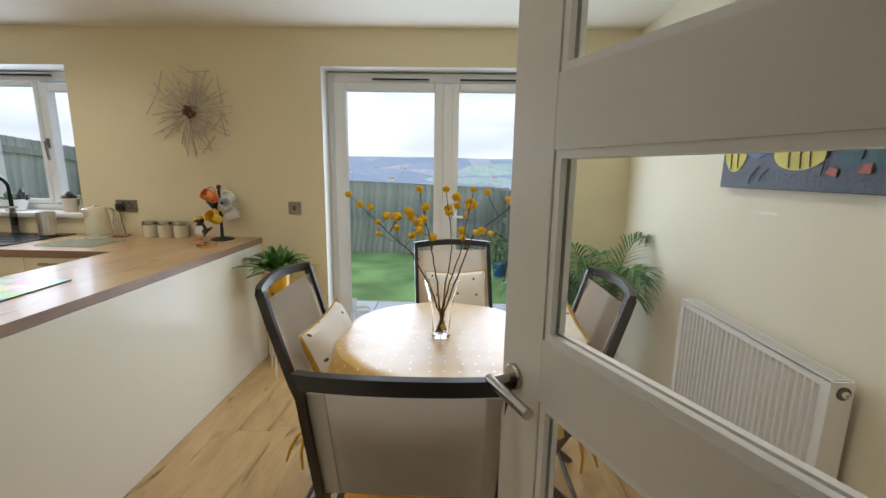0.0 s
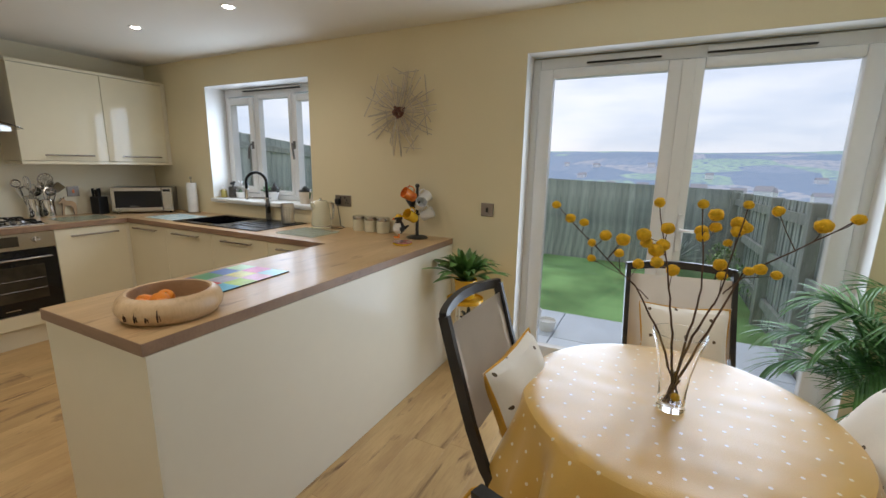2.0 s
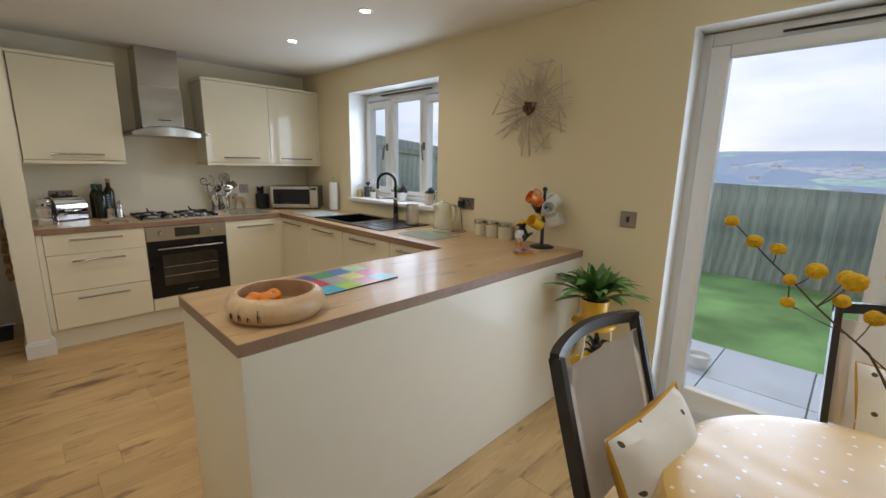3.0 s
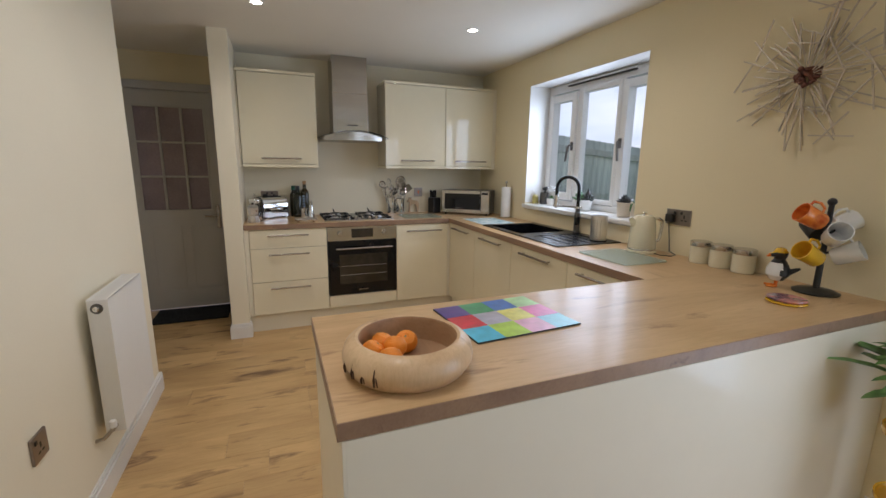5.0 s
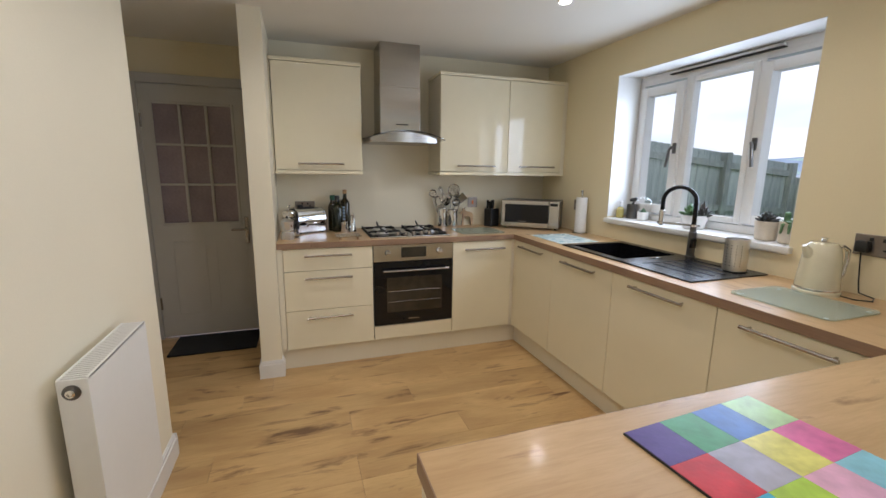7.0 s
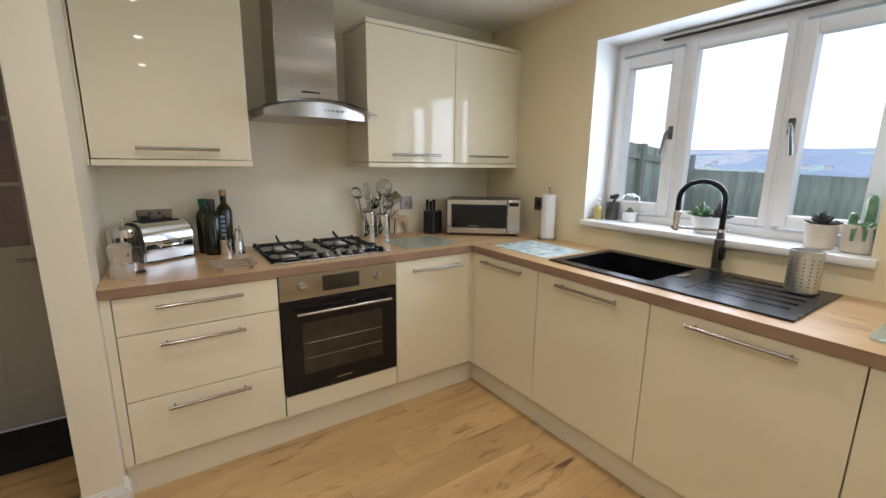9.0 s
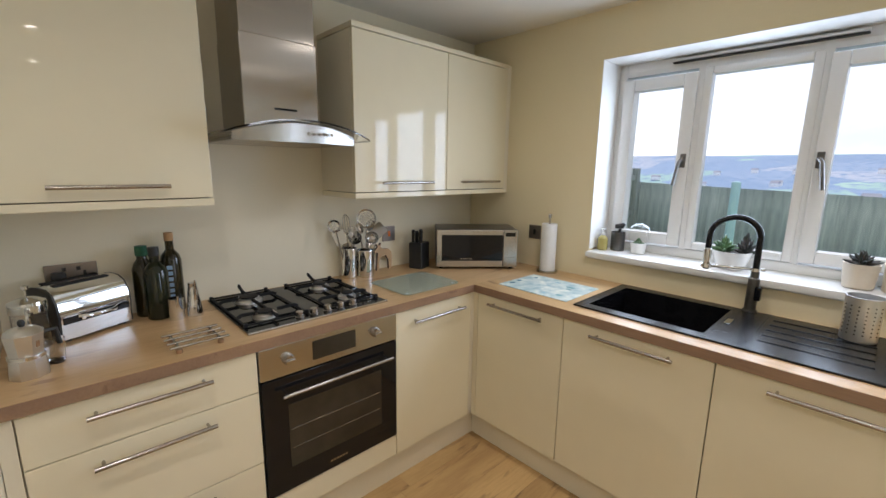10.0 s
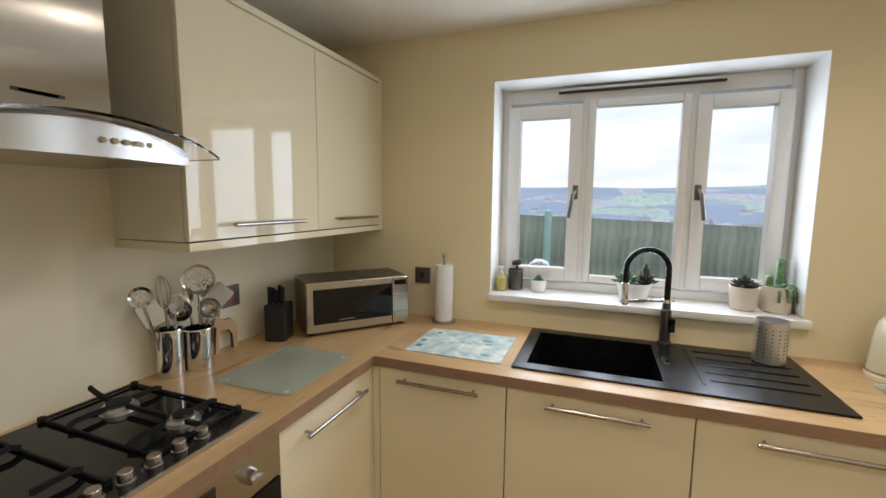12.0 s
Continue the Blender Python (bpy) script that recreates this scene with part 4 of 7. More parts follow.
tap = thing("kitchen_tap", pose(-3.115, 3.098, WT + 0.008), "tall dark tap with a black hose arch and chrome arm", "tap")
bm = bmn()
lathe(bm, [(0, 0), (0.028, 0), (0.028, 0.006), (0.022, 0.010), (0.021, 0.145), (0.017, 0.150), (0.015, 0.19), (0, 0.19)], 24)
bm2 = bm
part("body", bm2, GUNMETAL, tap)
bm = bmn()
pts = []
for i in range(25):
    a = math.pi * i / 24
    pts.append((-0.085 + 0.085 * math.cos(a), -0.035 + 0.035 * math.cos(a), 0.32 + 0.085 * math.sin(a)))
tube(bm, [(0, 0, 0.18), (0, 0, 0.24)] + pts + [(-0.17, -0.07, 0.25)], 0.0125, 12)
part("hose", bm, BLACKCOMP, tap, "black rubber hose")
bm = bmn()
lathe(bm, [(0, 0.17), (0.012, 0.17), (0.016, 0.19), (0.016, 0.26), (0.013, 0.265), (0, 0.265)], 18, (-0.17, -0.07, 0))
part("spray_head", bm, CHROME, tap)
bm = bmn()
tube(bm, [(0.03, 0.014, 0.185), (-0.19, -0.078, 0.185)], 0.006, 10)
tube(bm, [(0.0, 0.0, 0.178), (0.0, 0.0, 0.192)], 0.020, 14)
tube(bm, [(-0.17, -0.07, 0.178), (-0.17, -0.07, 0.192)], 0.022, 14)
part("arm", bm, CHROME, tap)
bm = bmn()
box(bm, 0.012, 0.034, -0.03, 0.0, 0.055, 0.115, 0.004)
part("lever", bm, BLACKGLASS, tap, "dark mixer lever")

# ---- radiators ----


def radiator(m, w, h, label, fins, flute=0.011, z0=0.17):
    """Front faces +y of its own space, back at y = 0; origin at the middle of the foot on the floor."""
    r = thing("radiator", m, label, "radiator", "radiators")
    d = 0.10
    bm = bmn()
    n = fins
    pitch = (w - 0.05) / n
    xs = [-w / 2 + 0.025 + pitch * k for k in range(n + 1)]
    prof = [(-w / 2, 0.0)]
    for k in range(n):
        x = xs[k]
        prof += [(x + pitch * 0.10, 0.0), (x + pitch * 0.25, -flute), (x + pitch * 0.75, -flute), (x + pitch * 0.90, 0.0)]
    prof.append((w / 2, 0.0))
    zs = [z0, z0 + 0.022, z0 + 0.035, z0 + h - 0.04, z0 + h - 0.026, z0 + h]
    rows = []
    for j, z in enumerate(zs):
        f = 1.0 if j in (2, 3) else 0.0
        rows.append([bm.verts.new((x, d + dy * f, z)) for x, dy in prof])
    for a, b in zip(rows, rows[1:]):
        for k in range(len(prof) - 1):
            bm.faces.new((a[k], a[k + 1], b[k + 1], b[k]))
    part("front_panel", bm, RADW, r)
    bm = bmn()
    box(bm, -w / 2, w / 2, 0.03, 0.042, z0, z0 + h - 0.004)
    part("rear_panel", bm, RADW, r)
    for sx in (-1, 1):
        bm = bmn()
        box(bm, sx * w / 2 - 0.004, sx * w / 2 + 0.004, 0.03, d + 0.001, z0 + 0.004, z0 + h, 0.002)
        part("side_panel", bm, RADW, r)
        bm = bmn()
        tube(bm, [(sx * (w / 2 - 0.10), 0.0, z0 + 0.10), (sx * (w / 2 - 0.10), 0.035, z0 + 0.10)], 0.012)
        part("bracket", bm, RADW, r)
    bm = bmn()
    box(bm, -w / 2, w / 2, 0.03, 0.036, z0 + h - 0.004, z0 + h + 0.002)
    box(bm, -w / 2, w / 2, d - 0.007, d, z0 + h - 0.004, z0 + h + 0.002)
    k = 0
    x = -w / 2 + 0.01
    while x < w / 2 - 0.012:
        box(bm, x, x + 0.007, 0.036, d - 0.007, z0 + h - 0.003, z0 + h + 0.001)
        x += 0.0135
    part("top_grille", bm, RADW, r)
    for sx in (-1, 1):
        bm = bmn()
        lathe(bm, [(0, 0), (0.021, 0), (0.021, 0.003), (0.017, 0.005), (0, 0.005)], 24)
        bmesh.ops.transform(bm, matrix=pose(sx * (w / 2 + 0.0035), 0.062, z0 + h - 0.035, 0, sx * 90, 0), verts=bm.verts[:])
        plug = part("plug", bm, GUNMETAL, r, "dark ring round the end plug")
        bm = bmn()
        lathe(bm, [(0, 0.004), (0.012, 0.004), (0.011, 0.011), (0.006, 0.013), (0.005, 0.009), (0, 0.009)], 20)
        bmesh.ops.transform(bm, matrix=pose(sx * (w / 2 + 0.0035), 0.062, z0 + h - 0.035, 0, sx * 90, 0), verts=bm.verts[:])
        part("vent_screw", bm, CHROME, plug)
    for sx in (-1, 1):
        bm = bmn()
        tube(bm, [(sx * (w / 2 + 0.002), 0.065, z0 + 0.035), (sx * (w / 2 + 0.040), 0.065, z0 + 0.035)], 0.010, 12)
        tube(bm, [(sx * (w / 2 + 0.028), 0.065, z0 + 0.035), (sx * (w / 2 + 0.028), 0.030, z0 - 0.005), (sx * (w / 2 + 0.028), 0.0, z0 - 0.012)], 0.008, 10)
        valve = part("valve", bm, NICKEL, r, "metal valve with a pipe into the wall")
        bm = bmn()
        lathe(bm, [(0, 0), (0.013, 0), (0.014, 0.004), (0.013, 0.026), (0.009, 0.031), (0, 0.032)], 18, (sx * (w / 2 + 0.028), 0.065, z0 + 0.040))
        part("valve_cap", bm, GLOSSW, valve, "white plastic cap")
    return r


radiator(pose(XR, 1.732, 0, 0, 0, 90), 0.815, 0.60, "white panel radiator on the dining wall", 26, z0=0.215)
radiator(pose(-2.757, YS, 0, 0, 0, 0), 0.43, 0.577, "white panel radiator on the kitchen side wall", 13, 0.0, 0.285)

# ---- downlights ----
GLOW = glowing("lamp_glow", (1.0, 0.88, 0.70), 30.0)
for x, y in SPOTS:
    d = thing("downlight", pose(x, y, ZC), "recessed white ceiling downlight, lit", "downlight", "downlights")
    bm = bmn()
    lathe(bm, [(0.030, 0.006), (0.030, -0.003), (0.036, -0.006), (0.044, -0.004), (0.046, 0.0)], 32)
    part("bezel", bm, GLOSSW, d)
    bm = bmn()
    lathe(bm, [(0, -0.011), (0.012, -0.010), (0.022, -0.007), (0.030, -0.002)], 24)
    part("lamp", bm, GLOW, d, "glowing warm white lamp")
    data = bpy.data.lights.new("spot_lamp", "SPOT")
    data.energy, data.color, data.spot_size, data.spot_blend, data.shadow_soft_size = SPOT_WATTS, SPOT_COLOUR, radians(158), 1.0, 0.03
    new("spot_lamp", data).matrix_world = pose(x, y, ZC - 0.012)

# ---- dining things ----
TX, TY, TZ, TR = 0.037, 1.825, 0.735, 0.43
tb = thing("dining_table", pose(TX, TY, 0), "round dining table hidden below its cloth", "table")
bm = bmn()
lathe(bm, [(0, TZ - 0.03), (TR - 0.006, TZ - 0.03), (TR - 0.003, TZ - 0.015), (TR - 0.006, TZ - 0.003), (0, TZ - 0.003)], 48)
part("tabletop", bm, WOODDARK, tb)
for a in (45, 135, 225, 315):
    bm = bmn()
    c, s = math.cos(radians(a)), math.sin(radians(a))
    tube(bm, [(0.27 * c, 0.27 * s, TZ - 0.03), (0.30 * c, 0.30 * s, 0.0)], 0.016)
    part("leg", bm, DARKFRAME, tb)

# cloth: flat pattern coordinates are kept as its texture coordinates
bm = bmn()
uvl = bm.loops.layers.uv.new("UVMap")
flat = {}
NS, radii = 120, [0.0, 0.03, 0.06, 0.09, 0.12, 0.15, 0.18, 0.21, 0.24, 0.27, 0.30, 0.33, 0.36, 0.385, 0.40, 0.425, 0.437, 0.445, 0.47, 0.52, 0.58, 0.64, 0.70, 0.745]
rings = []
for r in radii:
    ring = []
    for i in range(NS if r else 1):
        a = 2 * math.pi * i / NS
        drop = max(0.0, r - 0.437)
        fold = 0.5 + 0.5 * math.sin(11 * a + 0.9 * math.sin(3 * a)) + 0.25 * math.sin(23 * a + 1.0)
        lift = 0.05 * math.sin(2 * a + 0.6)
        if r <= 0.437:
            rr, z = r, TZ + 0.001 - 0.006 * max(0, (r - 0.41) / 0.027) ** 2
            z += (0.0022 * noise.noise(Vector((r * math.cos(a) * 5, r * math.sin(a) * 16, 1.0))) + 0.0016 * noise.noise(Vector((r * math.cos(a) * 19, r * math.sin(a) * 7, 4.0)))) * (1 if r < 0.41 else 0)
        else:
            rr = 0.440 + 0.10 * drop * 1.0 + fold * min(0.075, drop * 0.34)
            z = TZ - 0.006 - drop * (0.985 + lift)
        v = bm.verts.new((rr * math.cos(a), rr * math.sin(a), z))
        flat[v] = (r * math.cos(a), r * math.sin(a))
        ring.append(v)
    rings.append(ring)
for a, b in zip(rings, rings[1:]):
    for i in range(NS):
        j = (i + 1) % NS
        if len(a) == 1:
            bm.faces.new((a[0], b[i], b[j]))
        else:
            bm.faces.new((a[i], a[j], b[j], b[i]))
for f in bm.faces:
    for lp in f.loops:
        lp[uvl].uv = flat[lp.vert]
cloth = solid("tablecloth", bm, TABLECLOTH, "mustard oilcloth with white dots draped over the round table", "tablecloth")
cloth.matrix_world = pose(TX, TY, 0)
for p in cloth.data.polygons:
    p.use_smooth = True


def dining_chair(m):
    """A folding chair that faces +y of its own space; origin on the floor below the middle of the seat."""
    c = thing("dining_chair", m, "dark metal folding chair with beige sling back and seat", "chair", "chairs round the table")
    W = 0.222
    bm = bmn()
    n = 14
    bar(bm, [(-W - 0.010 + (2 * W + 0.020) * i / n, -0.345 - 0.042 * math.sin(math.pi * i / n) ** 0.8, 0.966 + 0.012 * math.sin(math.pi * i / n)) for i in range(n + 1)], 0.022, 0.034)
    part("top_rail", bm, DARKFRAME, c)
    for sx in (-1, 1):
        bm = bmn()
        pts = [(0.968, -0.345), (0.86, -0.314), (0.74, -0.278), (0.62, -0.240), (0.50, -0.192), (0.38, -0.115), (0.20, 0.035), (0.0, 0.205)]
        bar(bm, [(sx * W, y, z) for z, y in pts], 0.020, 0.034)
        part("front_leg", bm, DARKFRAME, c)
        bm = bmn()
        bar(bm, [(sx * (W - 0.022), 0.19, 0.425), (sx * (W - 0.022), 0.02, 0.29), (sx * (W - 0.022), -0.14, 0.155), (sx * (W - 0.022), -0.31, 0.0)], 0.018, 0.030)
        part("back_leg", bm, DARKFRAME, c)
        bm = bmn()
        bar(bm, [(sx * W, -0.185, 0.448), (sx * W, 0.0, 0.436), (sx * W, 0.21, 0.440)], 0.018, 0.030)
        part("seat_rail", bm, DARKFRAME, c)
        bm = bmn()
        lathe(bm, [(0, -0.030), (0.012, -0.030), (0.012, 0.012), (0.009, 0.015), (0, 0.015)], 14)
        bmesh.ops.transform(bm, matrix=pose(sx * W, 0.0, 0.262 + 0.0, 0, sx * 90, 0), verts=bm.verts[:])
        part("pivot", bm, GUNMETAL, c, "round pivot bolt")
    for y, z, half in ((0.165, 0.055, W), (-0.245, 0.062, W - 0.022)):
        bm = bmn()
        tube(bm, [(-half, y, z), (half, y, z)], 0.009)
        part("stretcher", bm, DARKFRAME, c)
    bm = bmn()
    rows = []
    for z, y in [(0.935, -0.332), (0.86, -0.311), (0.78, -0.287), (0.70, -0.262), (0.60, -0.232)]:
        rows.append([bm.verts.new((-W + 0.006 + (2 * W - 0.012) * i / 8, y - 0.004 * math.sin(math.pi * i / 8), z)) for i in range(9)])
    for a, b in zip(rows, rows[1:]):
        for i in range(8):
            bm.faces.new((a[i], a[i + 1], b[i + 1], b[i]))
    bmesh.ops.solidify(bm, geom=bm.faces[:], thickness=0.004)
    back = part("backrest", bm, SLING, c, "taut beige sling fabric")
    for sx in (-1, 1):
        bm = bmn()
        bar(bm, [(sx * (W - 0.028), -0.3355, 0.93), (sx * (W - 0.028), -0.2905, 0.78), (sx * (W - 0.028), -0.2365, 0.605)], 0.040, 0.006)
        part("hem", bm, SLING, back)
    bm = bmn()
    rows = []
    for y in (-0.175, -0.08, 0.02, 0.11, 0.20):
        rows.append([bm.verts.new((-W + 0.012 + (2 * W - 0.024) * i / 8, y, 0.444 - 0.018 * math.sin(math.pi * i / 8))) for i in range(9)])
    for a, b in zip(rows, rows[1:]):
        for i in range(8):
            bm.faces.new((a[i], a[i + 1], b[i + 1], b[i]))
    bmesh.ops.solidify(bm, geom=bm.faces[:], thickness=0.005)
    part("seat", bm, SLING, c, "taut beige sling fabric")
    return c


def cushion(m, label, w=0.36, t=0.12):
    """A square scatter cushion in its own xz plane, front to +y."""
    c = thing("scatter_cushion", m, label, "cushion", "chair cushions")
    for side, mat, name in ((1, BEECLOTH, "front_cover"), (-1, YELLOWCLOTH, "back_cover")):
        bm = bmn()
        uvl = bm.loops.layers.uv.new("UVMap")
        n = 14
        g = []
        for i in range(n + 1):
            row = []
            for j in range(n + 1):
                u, v = 2 * i / n - 1, 2 * j / n - 1
                pinch = 1 - 0.10 * (1 - u * u) * abs(v) ** 3 - 0.0
                pinch2 = 1 - 0.10 * (1 - v * v) * abs(u) ** 3
                h = max(0.0, (1 - u ** 4) * (1 - v ** 4)) ** 0.6
                crease = 0.006 * noise.noise(Vector((u * 2.3 + side, v * 2.1, 3.0)))
                row.append(bm.verts.new((u * w / 2 * pinch2, side * (t / 2 * h + (crease if h > 0.1 else 0)), v * w / 2 * pinch)))
            g.append(row)
        for i in range(n):
            for j in range(n):
                f = bm.faces.new((g[i][j], g[i + 1][j], g[i + 1][j + 1], g[i][j + 1]))
                for lp in f.loops:
                    lp[uvl].uv = (lp.vert.co.x + 3, lp.vert.co.z + 3)
        part(name, bm, mat, c, "white cover printed with small insects" if side == 1 else "plain mustard back cover")
    bm = bmn()
    e = w / 2 * 0.97
    k = 0.90
    tube(bm, [(-e, 0, -e), (0, 0, -e * k), (e, 0, -e), (e * k, 0, 0), (e, 0, e), (0, 0, e * k), (-e, 0, e), (-e * k, 0, 0), (-e, 0, -e)], 0.005, 6)
    part("piping", bm, YELLOWCLOTH, c)
    return c


CHAIRS = [(-0.258, 1.792, -92), (0.363, 1.825, 90), (0.132, 2.337, 190.6), (-0.022, 1.316, 0)]
first = None
for x, y, a in CHAIRS:
    m = pose(x, y, 0, 0, 0, a)
    first = copy_thing(first, m) if first else dining_chair(m)
LABELS = ["white insect-print cushion with mustard back leaning on a chair", "white insect-print cushion with mustard back propped upright on a chair"]
for k, (x, y, a) in enumerate(CHAIRS):
    cushion(pose(x, y, 0, 0, 0, a) @ pose((0.01, 0.02, 0, 0)[k], (-0.145, -0.15, -0.155, -0.155)[k], (0.66, 0.67, 0.665, 0.702)[k], 20, (7, -14, 0, 0)[k], (-6, 2, 0, 0)[k]), LABELS[k % 2], (0.345, 0.37, 0.37, 0.38)[k])

# ties that hold the seat pads
for k, (x, y, a) in enumerate(CHAIRS[:2]):
    sgn = -1 if k == 0 else 1
    bm = bmn()
    base = pose(x, y, 0, 0, 0, a)
    loc = [(sgn * -0.236, -0.185, 0.45), (sgn * -0.248, -0.20, 0.42), (sgn * -0.244, -0.215, 0.35), (sgn * -0.25, -0.21, 0.29)]
    tube(bm, [base @ Vector(p) for p in loc], [0.006, 0.007, 0.006, 0.005], 6)
    tube(bm, [base @ Vector((p[0], p[1] - 0.02 * i, p[2] + 0.01 * i)) for i, p in enumerate(loc)], [0.006, 0.007, 0.006, 0.004], 6)
    solid("seat_tie", bm, YELLOWCLOTH, "knotted mustard fabric tie hanging from a chair", "fabric tie")
for k, (x, y, a) in enumerate(CHAIRS):
    bm = bmn()
    box(bm, -0.205, 0.205, -0.155, 0.20, 0.449, 0.487, 0.018, 3)
    pad = solid("seat_pad", bm, YELLOWCLOTH, "thin mustard seat pad on a chair", "seat pad", "", "seat pads")
    pad.matrix_world = pose(x, y, 0, 0, 0, a)

# vase with twigs and yellow heads
VX, VY, VZ = 0.031, 1.79, TZ + 0.003
vase = thing("glass_vase", pose(VX, VY, VZ), "tall flared clear glass vase on the tablecloth", "vase")
bm = bmn()
lathe(bm, [(0, 0), (0.036, 0), (0.038, 0.004), (0.036, 0.05), (0.041, 0.11), (0.056, 0.185), (0.070, 0.235), (0.0675, 0.235), (0.0535, 0.185), (0.038, 0.11), (0.033, 0.05), (0.030, 0.022), (0, 0.020)], 40)
part("vessel", bm, GLASS, vase)
arr = thing("twig_arrangement", pose(VX, VY, VZ + 0.022), "dark twigs with round yellow flower heads in a vase", "flowers")
rng = random.Random(5)
BASE = VZ + 0.022
# start, bend and tip of each twig, then its flower heads: sideways, depth, height over the floor, radius
TWIGS = [
    (None, (-0.13, 0.01, 1.09), (-0.375, 0.05, 1.303), [(-0.38, 0.05, 1.307, 14), (-0.333, 0.044, 1.268, 16), (-0.29, 0.038, 1.259, 14), (-0.224, 0.029, 1.226, 18), (-0.18, -0.01, 1.183, 14), (-0.169, -0.08, 1.235, 19), (-0.178, 0.02, 1.222, 16)]),
    ((-0.09, 0.02, 1.05), (-0.16, 0.03, 1.11), (-0.257, 0.034, 1.149), [(-0.262, 0.034, 1.199, 13), (-0.259, 0.034, 1.151, 13), (-0.128, 0.09, 1.137, 17)]),
    (None, (-0.045, 0.0, 1.12), (-0.091, 0.0, 1.33), [(-0.091, 0.0, 1.334, 15), (-0.064, -0.024, 1.267, 18), (-0.12, -0.12, 1.258, 19), (-0.112, -0.10, 1.235, 16), (-0.087, -0.07, 1.212, 20), (-0.072, -0.05, 1.225, 18), (-0.082, -0.10, 1.186, 16), (-0.038, 0.014, 1.146, 18)]),
    (None, (0.04, 0.03, 1.10), (0.012, 0.02, 1.33), [(0.012, 0.0, 1.335, 14), (0.021, 0.05, 1.258, 18), (0.024, 0.04, 1.244, 17), (0.054, 0.085, 1.301, 20), (0.058, 0.10, 1.265, 16)]),
    (None, (0.075, -0.02, 1.10), (0.12, 0.06, 1.33), [(0.12, 0.06, 1.335, 13), (0.108, 0.08, 1.283, 20), (0.122, 0.07, 1.272, 18), (0.105, 0.06, 1.262, 17), (0.09, 0.08, 1.226, 12), (0.077, 0.064, 1.166, 18), (0.080, 0.02, 1.144, 14)]),
    (None, (0.12, 0.0, 1.16), (0.314, -0.018, 1.317), [(0.17, -0.01, 1.328, 14), (0.26, -0.015, 1.299, 19), (0.318, -0.018, 1.319, 14)]),
    ((0.085, 0.0, 1.10), (0.12, -0.005, 1.15), (0.187, -0.011, 1.167), [(0.154, -0.009, 1.178, 16), (0.131, -0.008, 1.170, 13), (0.189, -0.011, 1.168, 13)]),
]
for k, (start, bend, tip, heads) in enumerate(TWIGS):
    low = Vector((0, 0, BASE))
    bend, tip = Vector(bend) - low, Vector(tip) - low
    if start:
        ctrl = [Vector(start) - low, bend, tip]
    else:
        ctrl = [Vector((-bend.x * 0.16, 0.010 * (-1) ** k, 0.0)), Vector((bend.x * 0.42, 0.015 * (-1) ** k, 0.20)), bend, tip]
    pts = []
    for i in range(len(ctrl) - 1):
        for q in range(6):
            s_ = q / 6
            pts.append(ctrl[i].lerp(ctrl[i + 1], s_) + Vector((rng.uniform(-1, 1), rng.uniform(-1, 1), 0)) * (0.0022 if i or q else 0) + Vector((0, 0, -0.10 * s_ * (1 - s_) * abs(ctrl[i + 1].x - ctrl[i].x) if i == len(ctrl) - 2 else 0)))
    pts.append(tip)
    thick = 0.0018 if start else 0.0042
    bm = bmn()
    tube(bm, pts, [thick * (1 - 0.68 * i / (len(pts) - 1)) for i in range(len(pts))], 6)
    st = part("twig", bm, BARK, arr)
    for hx, hy, hz, mm in heads:
        c = Vector((hx, hy, hz)) - low
        bm = bmn()
        bmesh.ops.create_icosphere(bm, subdivisions=3, radius=mm * 0.00098, matrix=Matrix.Diagonal((1, 1, 0.9, 1)))
        for v in bm.verts:
            v.co = c + v.co * (1 + 0.10 * noise.noise((v.co + c) * 60) + 0.16 * noise.noise((v.co + c) * 260))
        hd_ = part("flower_head", bm, POLLEN, st, "fuzzy round yellow flower head")
        near = min(pts, key=lambda p_: (p_ - c + Vector((0, 0, 0.045))).length)
        if (near - c).length > mm * 0.001:
            bm = bmn()
            tube(bm, [near, near.lerp(c, 0.5) + Vector((0, 0, -0.004)), c], [0.0014, 0.0012, 0.0010], 5)
            part("stalk", bm, BARK, st)
for j in range(3):
    bm = bmn()
    tube(bm, [(0.008 * j - 0.012, 0.012 - 0.01 * j, 0.0), (0.014 - 0.012 * j, -0.010 + 0.008 * j, 0.075 + 0.02 * j)], 0.0034, 6)
    part("cut_stem", bm, BARK, arr)
bm = bmn()
bmesh.ops.create_icosphere(bm, subdivisions=3, radius=0.012, matrix=Matrix.Translation((0.008, -0.016, 0.022)))
part("flower_head", bm, POLLEN, arr, "fuzzy round yellow flower head")


def blade(bm, path, width, fold=0.25):
    """A leaf along a path: half width by place, with a shallow fold along the midrib."""
    n = len(path)
    rows = []
    for i, p in enumerate(path):
        p = Vector(p)
        d = (Vector(path[min(i + 1, n - 1)]) - Vector(path[max(i - 1, 0)])).normalized()
        side = d.cross(Vector((0, 0, 1)))
        side = side.normalized() if side.length > 1e-3 else Vector((1, 0, 0))
        up = side.cross(d)
        s = i / (n - 1)
        w = width * (math.sin(math.pi * min(1, 0.10 + 0.90 * s ** 0.8)) + 0.04)
        rows.append([bm.verts.new(p - side * w + up * w * fold), bm.verts.new(p), bm.verts.new(p + side * w + up * w * fold)])
    for a, b in zip(rows, rows[1:]):
        bm.faces.new((a[0], a[1], b[1], b[0]))
        bm.faces.new((a[1], a[2], b[2], b[1]))


